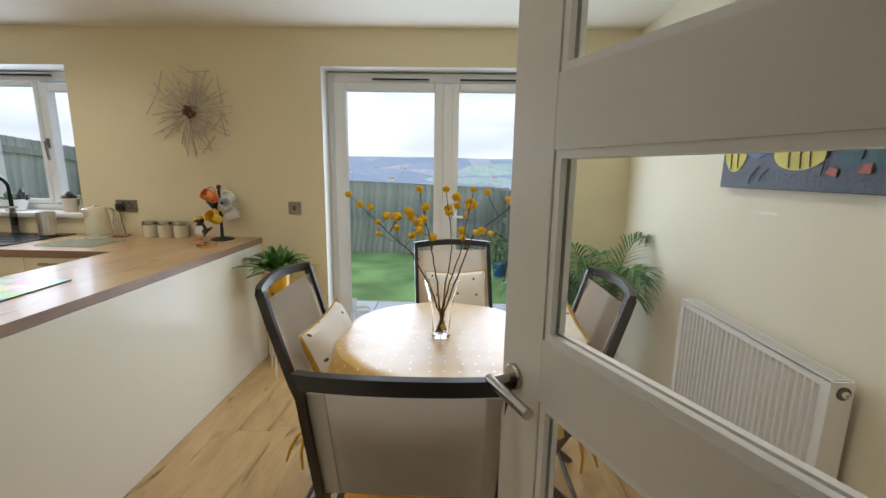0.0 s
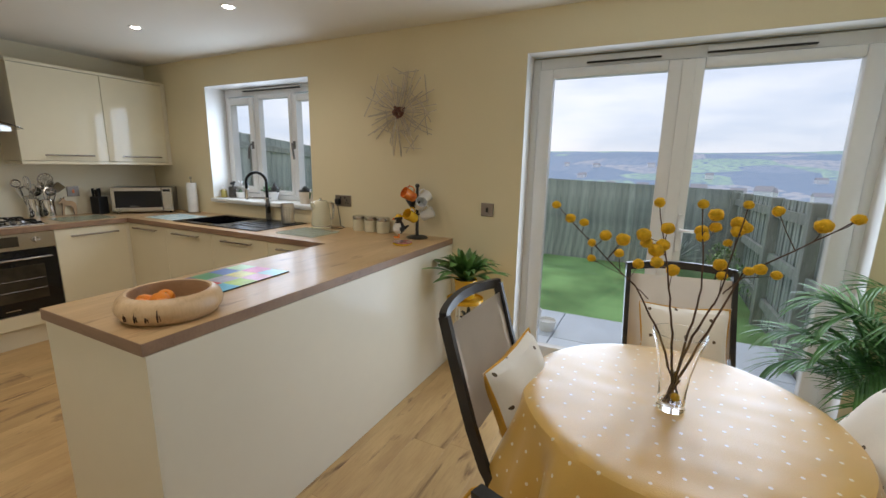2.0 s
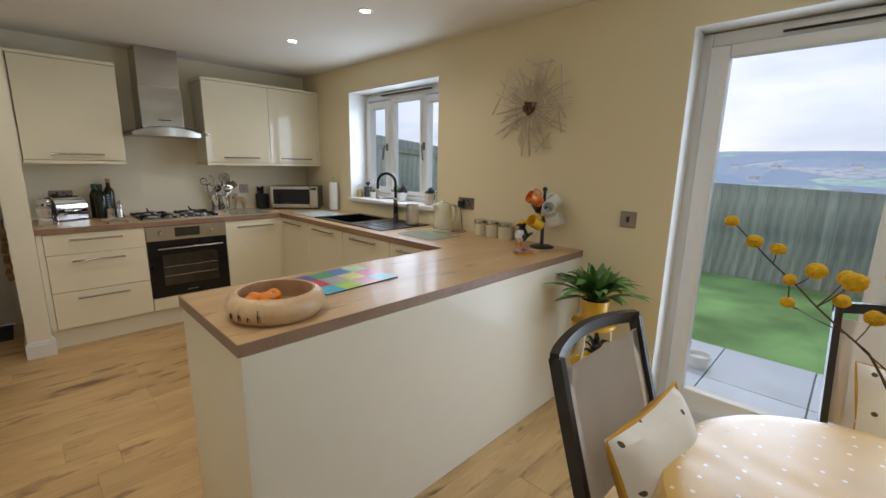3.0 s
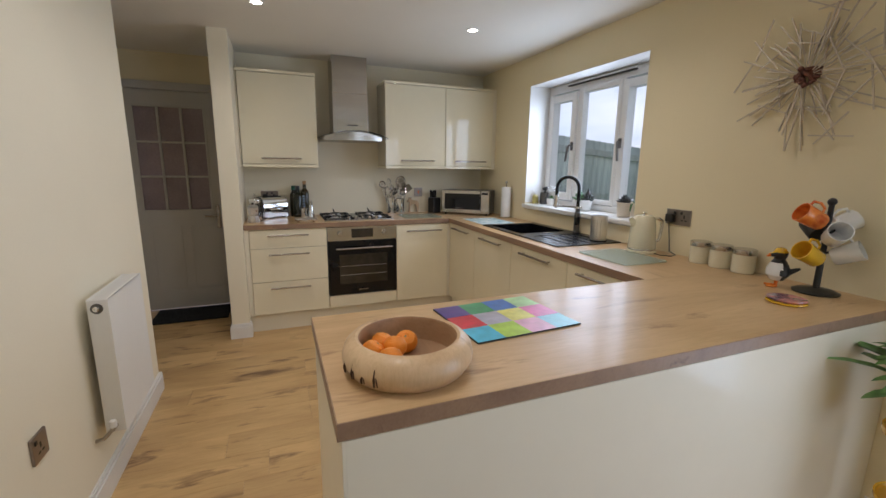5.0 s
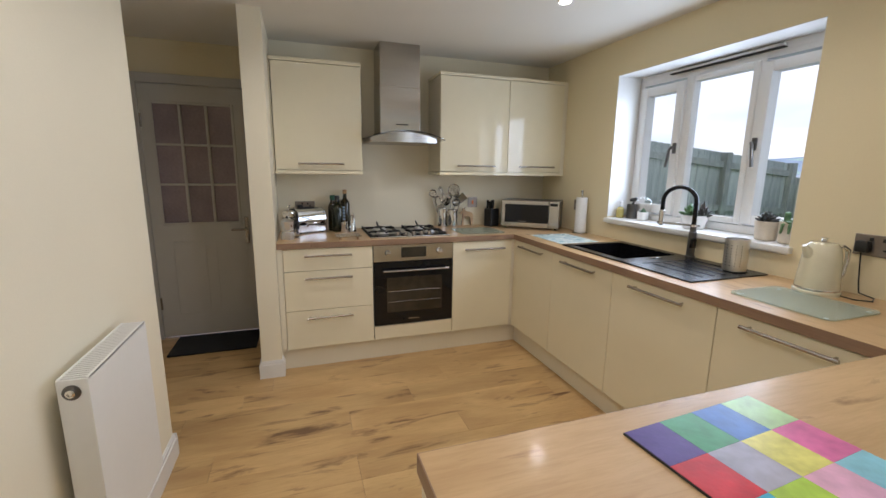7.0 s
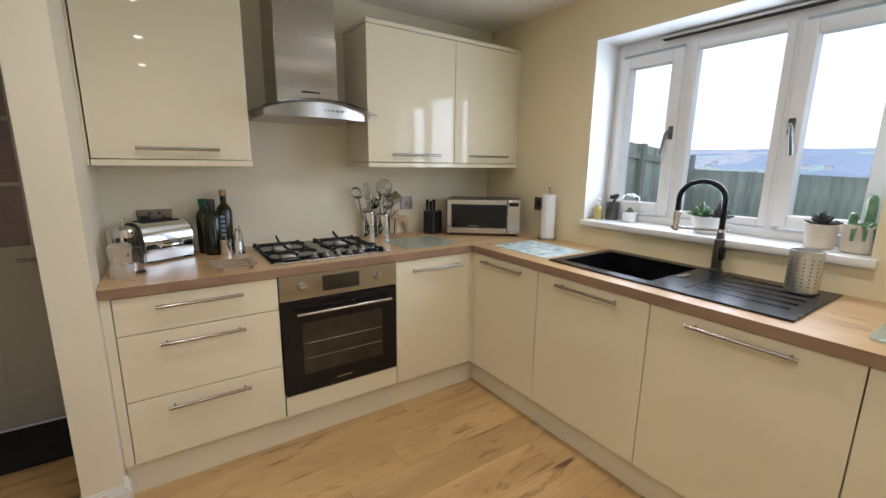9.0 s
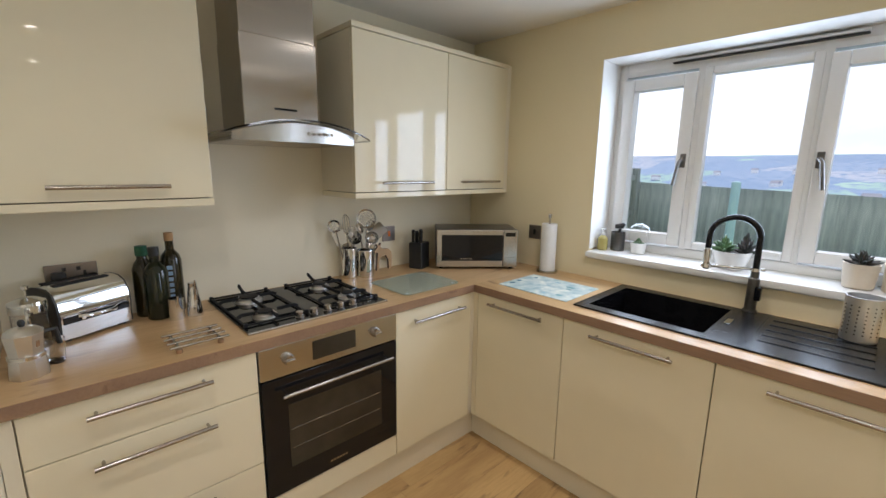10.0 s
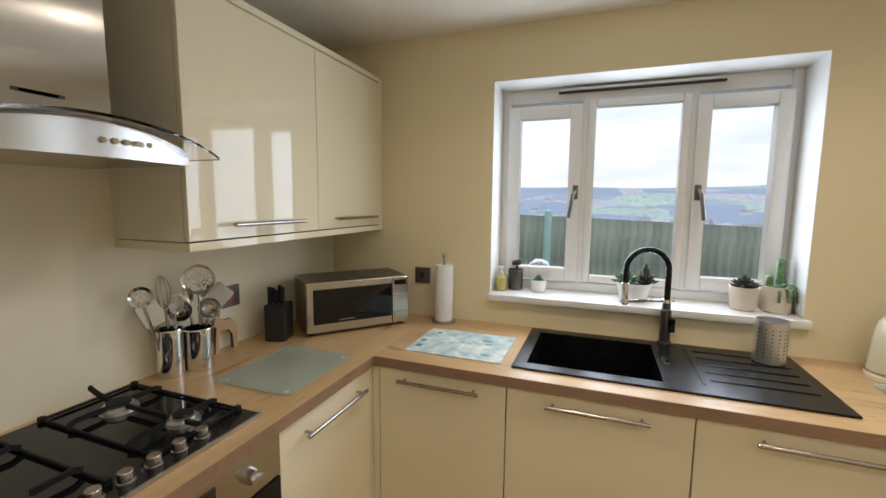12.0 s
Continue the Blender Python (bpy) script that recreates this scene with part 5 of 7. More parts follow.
# feathery palm in the corner
palm = thing("potted_palm", pose(0.95, 2.76, 0), "tall feathery green palm in a pot by the garden door", "plant")
bm = bmn()
lathe(bm, [(0, 0), (0.12, 0), (0.13, 0.02), (0.155, 0.25), (0.162, 0.28), (0.15, 0.28), (0.145, 0.25), (0, 0.25)], 32)
part("pot", bm, WHITECER, palm, "pale glazed plant pot")
bm = bmn()
lathe(bm, [(0, 0.252), (0.144, 0.252)], 24)
part("soil", bm, SOIL, palm)
rng = random.Random(11)
for k in range(30):
    az = 2 * math.pi * k / 30 * 2.0 + rng.uniform(-0.3, 0.3)
    if math.cos(az) > 0.5 and rng.random() < 0.55:
        az = math.pi - az
    reach, top = rng.uniform(0.22, 0.50), rng.uniform(0.50, 1.10)
    if math.cos(az) > 0.2:
        reach = min(reach, 0.30)
    if math.sin(az) > 0.2:
        reach = min(reach, 0.30)
    base = Vector((rng.uniform(-0.07, 0.07), rng.uniform(-0.07, 0.07), 0.25))
    out = Vector((math.cos(az), math.sin(az), 0))
    droop = rng.uniform(0.02, 0.22)
    spine = []
    for i in range(15):
        s = i / 14
        spine.append(base + out * reach * (s ** 1.35) + Vector((0, 0, (top - 0.25) * (1 - (1 - s) ** 1.7) - droop * s ** 3)))
    bm = bmn()
    tube(bm, spine, [0.0065 * (1 - 0.8 * i / 14) for i in range(15)], 6)
    for i in range(5, 15):
        for q in (0.0, 0.5):
            if i == 14 and q:
                continue
            p = spine[i].lerp(spine[min(i + 1, 14)], q)
            d = (spine[min(i + 1, 14)] - spine[i - 1]).normalized()
            for sd in (-1, 1):
                s = (i + q - 5) / 9
                ln = 0.20 * (0.55 + 0.6 * math.sin(math.pi * min(1, 0.25 + 0.7 * s))) * rng.uniform(0.85, 1.1)
                side = d.cross(Vector((0, 0, 1))).normalized() * sd
                way = (side * (0.95 - 0.45 * s) + d * (0.6 + 0.4 * s)).normalized()
                pts = [p + way * ln * f + Vector((0, 0, 0.02 * f - 0.075 * f * f)) for f in (0, 0.3, 0.6, 0.85, 1.0)]
                for v in pts:
                    v.x = min(v.x, 0.335)
                    v.y = min(v.y, 0.36)
                blade(bm, pts, 0.0062, 0.35)
    part("frond", bm, PALMLEAF, palm)

# small plant on its stand
st = thing("plant_stand", pose(-1.10, 2.88, 0), "two-tier cream and yellow metal plant stand", "plant stand")
for z, r in ((0.57, 0.115), (0.33, 0.10)):
    bm = bmn()
    lathe(bm, [(0, z - 0.012), (r, z - 0.012), (r + 0.004, z), (r + 0.004, z + 0.012), (r - 0.002, z + 0.012), (r - 0.004, z), (0, z)], 36)
    part("tray", bm, YELLOWPOT, st, "round yellow tray")
for a in (30, 150, 270):
    bm = bmn()
    c, s = math.cos(radians(a)), math.sin(radians(a))
    tube(bm, [(0.09 * c, 0.09 * s, 0.56), (0.11 * c, 0.11 * s, 0.30), (0.135 * c, 0.135 * s, 0.0)], 0.007)
    part("leg", bm, CREAMEN, st)


def leafy_pot(x, y, z, pot_r, pot_h, potmat, leafmat, n, reach, rise, width, name, label, potlabel, seed):
    p = thing(name, pose(x, y, z), label, "plant")
    bm = bmn()
    lathe(bm, [(0, 0), (pot_r * 0.80, 0), (pot_r * 0.84, 0.004), (pot_r, pot_h), (pot_r * 0.93, pot_h), (pot_r * 0.90, pot_h - 0.012), (0, pot_h - 0.012)], 32)
    part("pot", bm, potmat, p, potlabel)
    bm = bmn()
    lathe(bm, [(0, pot_h - 0.009), (pot_r * 0.91, pot_h - 0.009)], 20)
    part("soil", bm, SOIL, p)
    r = random.Random(seed)
    for k in range(n):
        az = 2.399 * k + r.uniform(-0.3, 0.3)
        f = (k + 0.5) / n
        rc, rs = reach * (0.25 + 0.75 * f) * r.uniform(0.8, 1.1), rise * (1.15 - 0.75 * f) * r.uniform(0.8, 1.15)
        out = Vector((math.cos(az), math.sin(az), 0))
        base = out * pot_r * 0.3 * f + Vector((0, 0, pot_h - 0.012))
        pts = [base + out * rc * (s ** 1.2) + Vector((0, 0, rs * (math.sin(s * 2.0) if f > 0.35 else s))) for s in (0, 0.2, 0.4, 0.6, 0.8, 0.92, 1.0)]
        bm = bmn()
        blade(bm, pts, width * r.uniform(0.8, 1.15))
        part("leaf", bm, leafmat, p)
    return p


leafy_pot(-1.10, 2.88, 0.583, 0.075, 0.125, YELLOWPOT, LEAF, 64, 0.30, 0.17, 0.026, "potted_plant", "bushy green leafy plant in a yellow pot", "glazed yellow pot", 3)
leafy_pot(-1.07, 2.88, 0.343, 0.05, 0.07, YELLOWPOT, DARKSUCC, 16, 0.09, 0.10, 0.014, "potted_plant", "small dark plant in a yellow pot on a stand", "glazed yellow pot", 4)

# painting on the dining wall
pic = thing("canvas_painting", pose(XR, 1.525, 1.355, 0, 0, 90), "dark blue canvas painting with yellow rounds and teal shapes", "painting")
NAVY = material("navy_oil_paint", (0.045, 0.055, 0.085), 0.5, vary=0.35, scale=9, fine=60, bump=0.15)
TEAL = material("teal_oil_paint", (0.015, 0.075, 0.085), 0.5, vary=0.2, scale=9, fine=60, bump=0.12)
LEMON = material("lemon_oil_paint", (0.60, 0.52, 0.05), 0.5, vary=0.15, scale=9, fine=60, bump=0.12)
RUST = material("rust_oil_paint", (0.40, 0.09, 0.05), 0.5, vary=0.2, scale=9, fine=60, bump=0.12)
PLUM = material("plum_oil_paint", (0.20, 0.15, 0.17), 0.5, vary=0.3, scale=9, fine=60, bump=0.12)
MAUVE = material("mauve_oil_paint", (0.085, 0.075, 0.13), 0.5, vary=0.3, scale=9, fine=60, bump=0.12)
BLUEOIL = material("blue_oil_paint", (0.07, 0.12, 0.26), 0.5, vary=0.2, scale=9, fine=60, bump=0.12)
bm = bmn()
box(bm, -0.54, 0.54, 0.0, 0.036, 0.0, 0.50, 0.003)
part("canvas", bm, NAVY, pic)


def daub(cx, cz, pts, mat, y, name="paint_shape"):
    bm = bmn()
    vs = [bm.verts.new((cx + a, y, cz + b)) for a, b in pts]
    f = bm.faces.new(vs)
    r = bmesh.ops.extrude_face_region(bm, geom=[f])
    for v in r["geom"]:
        if isinstance(v, bmesh.types.BMVert):
            v.co.y -= 0.0015
    part(name, bm, mat, pic)


def oval(rx, rz, n=24, a0=0, a1=360):
    return [(rx * math.cos(radians(a0 + (a1 - a0) * i / n)), rz * math.sin(radians(a0 + (a1 - a0) * i / n))) for i in range(n + (0 if a1 - a0 >= 360 else 1))]


daub(0.0, 0.0, [(0.537, 0.27), (0.05, 0.19), (0.05, 0.497), (0.537, 0.497)], PLUM, 0.0378)
daub(0.455, 0.175, oval(0.072, 0.112), LEMON, 0.0392)
daub(0.130, 0.125, oval(0.112, 0.056), LEMON, 0.0392)
daub(0.38, 0.16, [(0.085, 0.002), (0.03, -0.022), (-0.06, -0.045), (-0.13, -0.02), (-0.145, 0.03), (-0.05, 0.048), (0.0, 0.045), (0.03, 0.02)], BLUEOIL, 0.0406)
daub(0.22, 0.24, [(0.06, 0.02), (0.02, -0.075), (-0.03, -0.085), (-0.09, -0.045), (-0.13, 0.0), (-0.12, 0.10), (0.05, 0.11)], MAUVE, 0.0406)
daub(-0.24, 0.27, [(0.21, -0.19), (-0.295, -0.20), (-0.295, 0.22), (0.18, 0.22)], TEAL, 0.0392)
daub(-0.005, 0.06, [(0.022, 0.0), (-0.02, -0.012), (-0.025, 0.012), (0.005, 0.02)], RUST, 0.0406)
daub(-0.115, 0.07, [(0.018, -0.01), (-0.02, -0.012), (-0.022, 0.02), (0.012, 0.016)], RUST, 0.0420)
for a, b, c, d in ((0.475, 0.075, 0.470, 0.27), (0.435, 0.08, 0.425, 0.24), (0.115, 0.075, 0.11, 0.17), (0.165, 0.08, 0.158, 0.16), (0.075, 0.08, 0.07, 0.165), (0.03, 0.05, -0.03, 0.30),
                   (0.36, 0.02, 0.31, 0.085), (0.30, 0.03, 0.26, 0.075), (0.07, 0.26, 0.0, 0.44), (0.32, 0.33, 0.30, 0.47), (-0.10, 0.10, -0.16, 0.32)):
    bm = bmn()
    tube(bm, [(a, 0.0405, b), ((a + c) / 2 + 0.008, 0.0415, (b + d) / 2), (c, 0.0405, d)], 0.0022, 5)
    part("brush_line", bm, GAP, pic)

# wall sculpture of rods
sc = thing("wall_sculpture", pose(-1.755, YB, 1.785), "starburst wall sculpture of bronze metal rods", "wall sculpture")
BRONZE = material("antique_bronze_rod", (0.56, 0.49, 0.40), 0.4, 0.8, vary=0.15, scale=12, fine=90)
BRONZED = material("dark_bronze_rosette", (0.16, 0.07, 0.05), 0.45, 0.8, vary=0.3, scale=40, fine=150, bump=0.1)
rng = random.Random(21)
for k in range(76):
    a = 2 * math.pi * k / 76 + rng.uniform(-0.05, 0.05)
    r0, ln = rng.uniform(0.03, 0.16), rng.uniform(0.12, 0.2)
    tilt = rng.choice((0, 0, 0, 0.4, -0.4, 0.2, 1.2, -1.1)) + rng.uniform(-0.15, 0.15)
    p = Vector((r0 * math.cos(a), 0, r0 * math.sin(a)))
    d = Vector((math.cos(a + tilt), 0, math.sin(a + tilt)))
    q = p + d * ln
    if q.length > 0.30:
        q *= 0.31 / q.length
    if abs(tilt) > 0.8:
        p, q = p * 1.3 - d * ln * 0.5 + p.normalized() * 0.07, p * 1.3 + d * ln * 0.5 + p.normalized() * 0.07
    y = -0.012 - 0.03 * rng.random()
    bm = bmn()
    bar(bm, [(p.x, y, p.z), (q.x, y + rng.uniform(-0.006, 0.006), q.z)], 0.0052, 0.0052)
    part("rod", bm, BRONZE, sc)
for k in range(20):
    a = 2 * math.pi * k / 20
    bm = bmn()
    tube(bm, [(0.02 * math.cos(a), -0.03, 0.02 * math.sin(a)), (0.17 * math.cos(a), -0.022, 0.17 * math.sin(a))], 0.0022, 5)
    part("spoke", bm, BRONZE, sc)
bm = bmn()
rr = random.Random(2)
for k in range(40):
    a, r = rr.uniform(0, 6.28), 0.042 * math.sqrt(rr.random())
    bmesh.ops.create_icosphere(bm, subdivisions=1, radius=0.010, matrix=Matrix.Translation((r * math.cos(a), -0.035 - 0.012 * (1 - r / 0.045), r * math.sin(a))))
lathe(bm, [(0, 0), (0.035, 0), (0.035, 0.034), (0, 0.034)], 20)
part("rosette", bm, BRONZED, sc, "dark knobbly rosette")

# ---- worktop things ----


def lathe_thing(name, x, y, z, profs, label, category, group="", rz=0):
    """A turned thing: (part name, profile, material, part label) for each part."""
    t = thing(name, pose(x, y, z, 0, 0, rz), label, category, group)
    for pn_, prof, mat, lab in profs:
        bm = bmn()
        lathe(bm, prof, 32)
        part(pn_, bm, mat, t, lab)
    return t


# fruit bowl
BX, BY = -1.503, 1.292
bowl = thing("fruit_bowl", pose(BX, BY, WT), "turned pale wooden bowl with small scorched figures", "bowl")
bm = bmn()
lathe(bm, [(0, 0), (0.128, 0), (0.140, 0.006), (0.156, 0.030), (0.158, 0.045), (0.152, 0.066), (0.138, 0.080), (0.126, 0.085), (0.119, 0.083)], 64)
part("outer_wall", bm, BOWLWOOD, bowl)
bm = bmn()
lathe(bm, [(0.119, 0.083), (0.116, 0.075), (0.120, 0.045), (0.113, 0.022), (0.10, 0.016), (0, 0.015)], 64)
part("hollow", bm, BOWLIN, bowl, "darker hollowed inside")
for k, a in enumerate((-82, -68, -56, -44)):
    tall = (0.032, 0.034, 0.022, 0.038)[k]
    bm = bmn()
    c, s = math.cos(radians(a)), math.sin(radians(a))
    r0 = 0.1570
    tube(bm, [(r0 * c, r0 * s, 0.022), ((r0 + 0.0015) * c, (r0 + 0.0015) * s, 0.020 + tall * 0.5), ((r0 - 0.004) * c, (r0 - 0.004) * s, 0.022 + tall)], [0.0018, 0.0030, 0.0017], 6)
    tube(bm, [((r0 + 0.0005) * math.cos(radians(a + 3)), (r0 + 0.0005) * math.sin(radians(a + 3)), 0.024), ((r0 + 0.001) * math.cos(radians(a + 2)), (r0 + 0.001) * math.sin(radians(a + 2)), 0.022 + tall * 0.6)], 0.0012, 5)
    part("scorched_mark", bm, BURNT, bowl)
rng = random.Random(3)
for x, y, z in ((-0.057, -0.050, 0.043), (-0.047, 0.009, 0.043), (-0.016, -0.083, 0.043), (-0.010, -0.030, 0.050), (0.035, -0.053, 0.043)):
    f = thing("tangerine", pose(BX + x, BY + y, WT + z, rng.uniform(0, 40), rng.uniform(0, 40), rng.uniform(0, 360)), "small bright orange tangerine in the wooden bowl", "fruit", "tangerines")
    bm = bmn()
    lathe(bm, [(0, -0.024), (0.010, -0.0245), (0.021, -0.019), (0.029, -0.006), (0.029, 0.006), (0.022, 0.019), (0.010, 0.0245), (0.003, 0.022), (0, 0.0215)], 28)
    part("peel", bm, ORANGE, f)
    bm = bmn()
    lathe(bm, [(0, 0.0235), (0.003, 0.0235), (0.002, 0.0215), (0, 0.021)], 8)
    part("stalk_scar", bm, SUCC, f)

# patchwork mat
pm = thing("table_mat", pose(-1.718, 1.683, WT, 0, 0, 4), "colourful patchwork table mat of painted squares", "table mat")
bm = bmn()
box(bm, -0.152, 0.152, -0.186, 0.186, 0.0005, 0.005, 0.001)
part("base", bm, BLACKPL, pm)
PATCH = [[(0.10, 0.06, 0.28), (0.08, 0.34, 0.16), (0.08, 0.20, 0.55), (0.45, 0.68, 0.35)],
         [(0.62, 0.03, 0.05), (0.42, 0.42, 0.52), (0.75, 0.72, 0.20), (0.72, 0.18, 0.42)],
         [(0.08, 0.48, 0.68), (0.42, 0.62, 0.08), (0.78, 0.45, 0.62), (0.28, 0.62, 0.75)]]
for i, row in enumerate(PATCH):
    for j, c in enumerate(row):
        bm = bmn()
        box(bm, -0.150 + i * 0.1, -0.1504 + (i + 1) * 0.1, -0.184 + j * 0.092, -0.1844 + (j + 1) * 0.092, 0.005, 0.0058)
        part("patch", bm, material("mat_patch", c, 0.3, vary=0.18, scale=14, fine=60, bump=0.02), pm)

# kettle
kt = lathe_thing("kettle", -2.405, 2.995, WT, [
    ("base", [(0, 0), (0.082, 0), (0.082, 0.014), (0.078, 0.018), (0, 0.018)], CREAMEN, ""),
    ("body", [(0, 0.018), (0.076, 0.018), (0.077, 0.03), (0.066, 0.16), (0.058, 0.20), (0.045, 0.217), (0, 0.222)], CREAMEN, ""),
    ("band", [(0.0775, 0.018), (0.0785, 0.022), (0.0775, 0.028)], CHROME, "chrome band"),
    ("lid_knob", [(0, 0.222), (0.012, 0.222), (0.008, 0.230), (0.014, 0.238), (0, 0.241)], CHROME, "chrome lid knob")],
    "cream enamel electric kettle with chrome handle", "kettle", rz=72)
bm = bmn()
tube(bm, [(0.055, 0, 0.195), (0.085, 0, 0.20), (0.108, 0, 0.185), (0.112, 0, 0.15), (0.105, 0, 0.09), (0.098, 0, 0.07), (0.074, 0, 0.062)], 0.0095, 12)
part("handle", bm, CHROME, kt, "curved chrome handle")
bm = bmn()
tube(bm, [(-0.052, 0, 0.165), (-0.072, 0, 0.19), (-0.082, 0, 0.205)], [0.024, 0.016, 0.010], 12)
part("spout", bm, CREAMEN, kt)
bm = bmn()
tube(bm, [(-2.33, 3.01, WT + 0.006), (-2.275, 3.00, WT + 0.006), (-2.235, 3.04, WT + 0.006), (-2.26, 3.10, WT + 0.006), (-2.325, 3.128, WT + 0.010), (-2.336, 3.134, 0.97), (-2.336, 3.110, 1.10)], 0.0028, 8)
solid("kettle_cable", bm, BLACKPL, "black power cable of the kettle", "cable")

for x in (-2.095, -1.985, -1.872):
    lathe_thing("storage_jar", x, 3.075, WT, [
        ("body", [(0, 0), (0.046, 0), (0.049, 0.004), (0.049, 0.088), (0, 0.088)], CREAMEN, ""),
        ("lid", [(0, 0.0885), (0.050, 0.0885), (0.051, 0.092), (0.050, 0.112), (0.046, 0.115), (0, 0.115)], STEEL, "brushed steel lid")],
        "cream storage canister with a steel lid", "canister", "storage canisters")

# bird ornament, one plain shape
bm = bmn()
lathe(bm, [(0, 0.022), (0.020, 0.026), (0.034, 0.045), (0.034, 0.066), (0.024, 0.088), (0.016, 0.100), (0.021, 0.112), (0.022, 0.124), (0.014, 0.138), (0, 0.142)], 24)
tube(bm, [(0.010, -0.012, 0.118), (0.012, -0.030, 0.114), (0.012, -0.040, 0.108)], [0.010, 0.007, 0.002], 8)
tube(bm, [(0.0, 0.02, 0.05), (0.02, 0.055, 0.075)], [0.014, 0.004], 8)
for sx in (-1, 1):
    tube(bm, [(sx * 0.012, 0, 0.03), (sx * 0.014, 0, 0.004), (sx * 0.016, -0.03, 0.004)], 0.004, 6)
for f in bm.faces:
    z = f.calc_center_median().z
    c = f.calc_center_median()
    f.material_index = 1 if z > 0.123 else (2 if z < 0.026 or (c.y < -0.022 and z > 0.1) else (3 if c.y > 0.004 or z > 0.09 else 0))
orn = solid("bird_ornament", bm, [WHITECER, YELP, REDP, BLACKPL], "small painted seabird ornament in a yellow hat", "ornament")
orn.matrix_world = pose(-1.655, 2.955, WT, 0, 0, -50) @ Matrix.Diagonal((1.2, 1.2, 1.2, 1))

co = thing("coaster_stack", pose(-1.50, 2.755, WT), "round patterned coaster on a yellow one", "coaster")
for z, m_, r in ((0.0, YELP, 0.064), (0.010, BLUEP, 0.062)):
    bm = bmn()
    lathe(bm, [(0, z), (r - 0.008, z), (r, z + 0.006), (r - 0.001, z + 0.010), (0, z + 0.0098)], 36)
    part("coaster", bm, m_, co)

mt = thing("mug_tree", pose(-1.545, 3.02, WT), "black mug tree beside the wall", "mug tree")
bm = bmn()
lathe(bm, [(0, 0), (0.075, 0), (0.077, 0.006), (0.06, 0.014), (0.016, 0.020), (0, 0.020)], 32)
part("base", bm, BLACKPL, mt)
bm = bmn()
tube(bm, [(0, 0, 0.018), (0, 0, 0.355)], [0.012, 0.009], 12)
bmesh.ops.create_icosphere(bm, subdivisions=2, radius=0.016, matrix=Matrix.Translation((0, 0, 0.365)))
part("post", bm, BLACKPL, mt)
MUGS = [(-95, 0.13, YELP), (25, 0.14, WHITECER), (-40, 0.215, WHITECER), (150, 0.22, BLACKPL), (-110, 0.275, REDP), (70, 0.25, WHITECER)]
for a, z, mat_ in MUGS:
    c, s = math.cos(radians(a)), math.sin(radians(a))
    bm = bmn()
    tube(bm, [(0, 0, z + 0.02), (0.05 * c, 0.05 * s, z + 0.045)], 0.005, 8)
    part("peg", bm, BLACKPL, mt)
    mug = thing("mug", pose(-1.545 + 0.07 * c, 3.02 + min(0.075 * s, 0.05), WT + z + 0.03) @ pose(0, 0, 0, 0, 0, a) @ pose(0, 0, 0, 8, 62, 0), {YELP: "bright yellow mug hanging on the mug tree", WHITECER: "white mug hanging on the mug tree", BLACKPL: "black mug hanging on the mug tree", REDP: "orange patterned mug hanging on the mug tree"}[mat_], "mug", "mugs on the tree")
    bm = bmn()
    lathe(bm, [(0, -0.045), (0.030, -0.045), (0.034, -0.038), (0.039, 0.045), (0.036, 0.045), (0.031, -0.036), (0, -0.039)], 28)
    part("cup", bm, mat_, mug)
    bm = bmn()
    tube(bm, [(-0.034, 0, 0.03), (-0.055, 0, 0.026), (-0.062, 0, 0.0), (-0.052, 0, -0.024), (-0.033, 0, -0.026)], 0.005, 8)
    part("handle", bm, mat_, mug)


def rounded(bm, x0, x1, y0, y1, z0, z1, r, n=6):
    pts = []
    for cx, cy, a0 in ((x1 - r, y1 - r, 0), (x0 + r, y1 - r, 90), (x0 + r, y0 + r, 180), (x1 - r, y0 + r, 270)):
        for i in range(n + 1):
            a = radians(a0 + 90 * i / n)
            pts.append((cx + r * math.cos(a), cy + r * math.sin(a)))
    return prism(bm, pts, z0, z1)


for x, y, w, d in ((-2.325, 2.765, 0.37, 0.30), (-4.43, 2.29, 0.31, 0.37)):
    gb = thing("glass_board", pose(x, y, WT), "frosted glass worktop saver with rounded corners", "chopping board", "glass boards")
    bm = bmn()
    rounded(bm, -w / 2, w / 2, -d / 2, d / 2, 0.003, 0.008, 0.03)
    part("plate", bm, FROST, gb)
    for sx in (-1, 1):
        for sy in (-1, 1):
            bm = bmn()
            lathe(bm, [(0, 0), (0.008, 0), (0.008, 0.003), (0, 0.003)], 12, (sx * (w / 2 - 0.03), sy * (d / 2 - 0.03), 0))
            part("foot", bm, PAPER, gb)

MATBLUE = material("pale_blue_print", (0.36, 0.60, 0.68), 0.35, vary=0.2, scale=15, fine=34, bump=0.01, second=(0.70, 0.74, 0.70))
INK = material("blue_ink_print", (0.06, 0.22, 0.32), 0.4, vary=0.3, scale=20, fine=60)
INKPALE = material("pale_blue_ink_print", (0.30, 0.52, 0.62), 0.4, vary=0.2, scale=20, fine=60)
INKTEAL = material("teal_ink_print", (0.16, 0.40, 0.45), 0.4, vary=0.25, scale=20, fine=60)
bm = bmn()
wm = thing("printed_mat", pose(-3.925, 2.775, WT), "pale blue printed mat beside the sink", "table mat")
box(bm, -0.20, 0.20, -0.16, 0.16, 0.0005, 0.004, 0.001)
part("base", bm, MATBLUE, wm)
rng = random.Random(8)
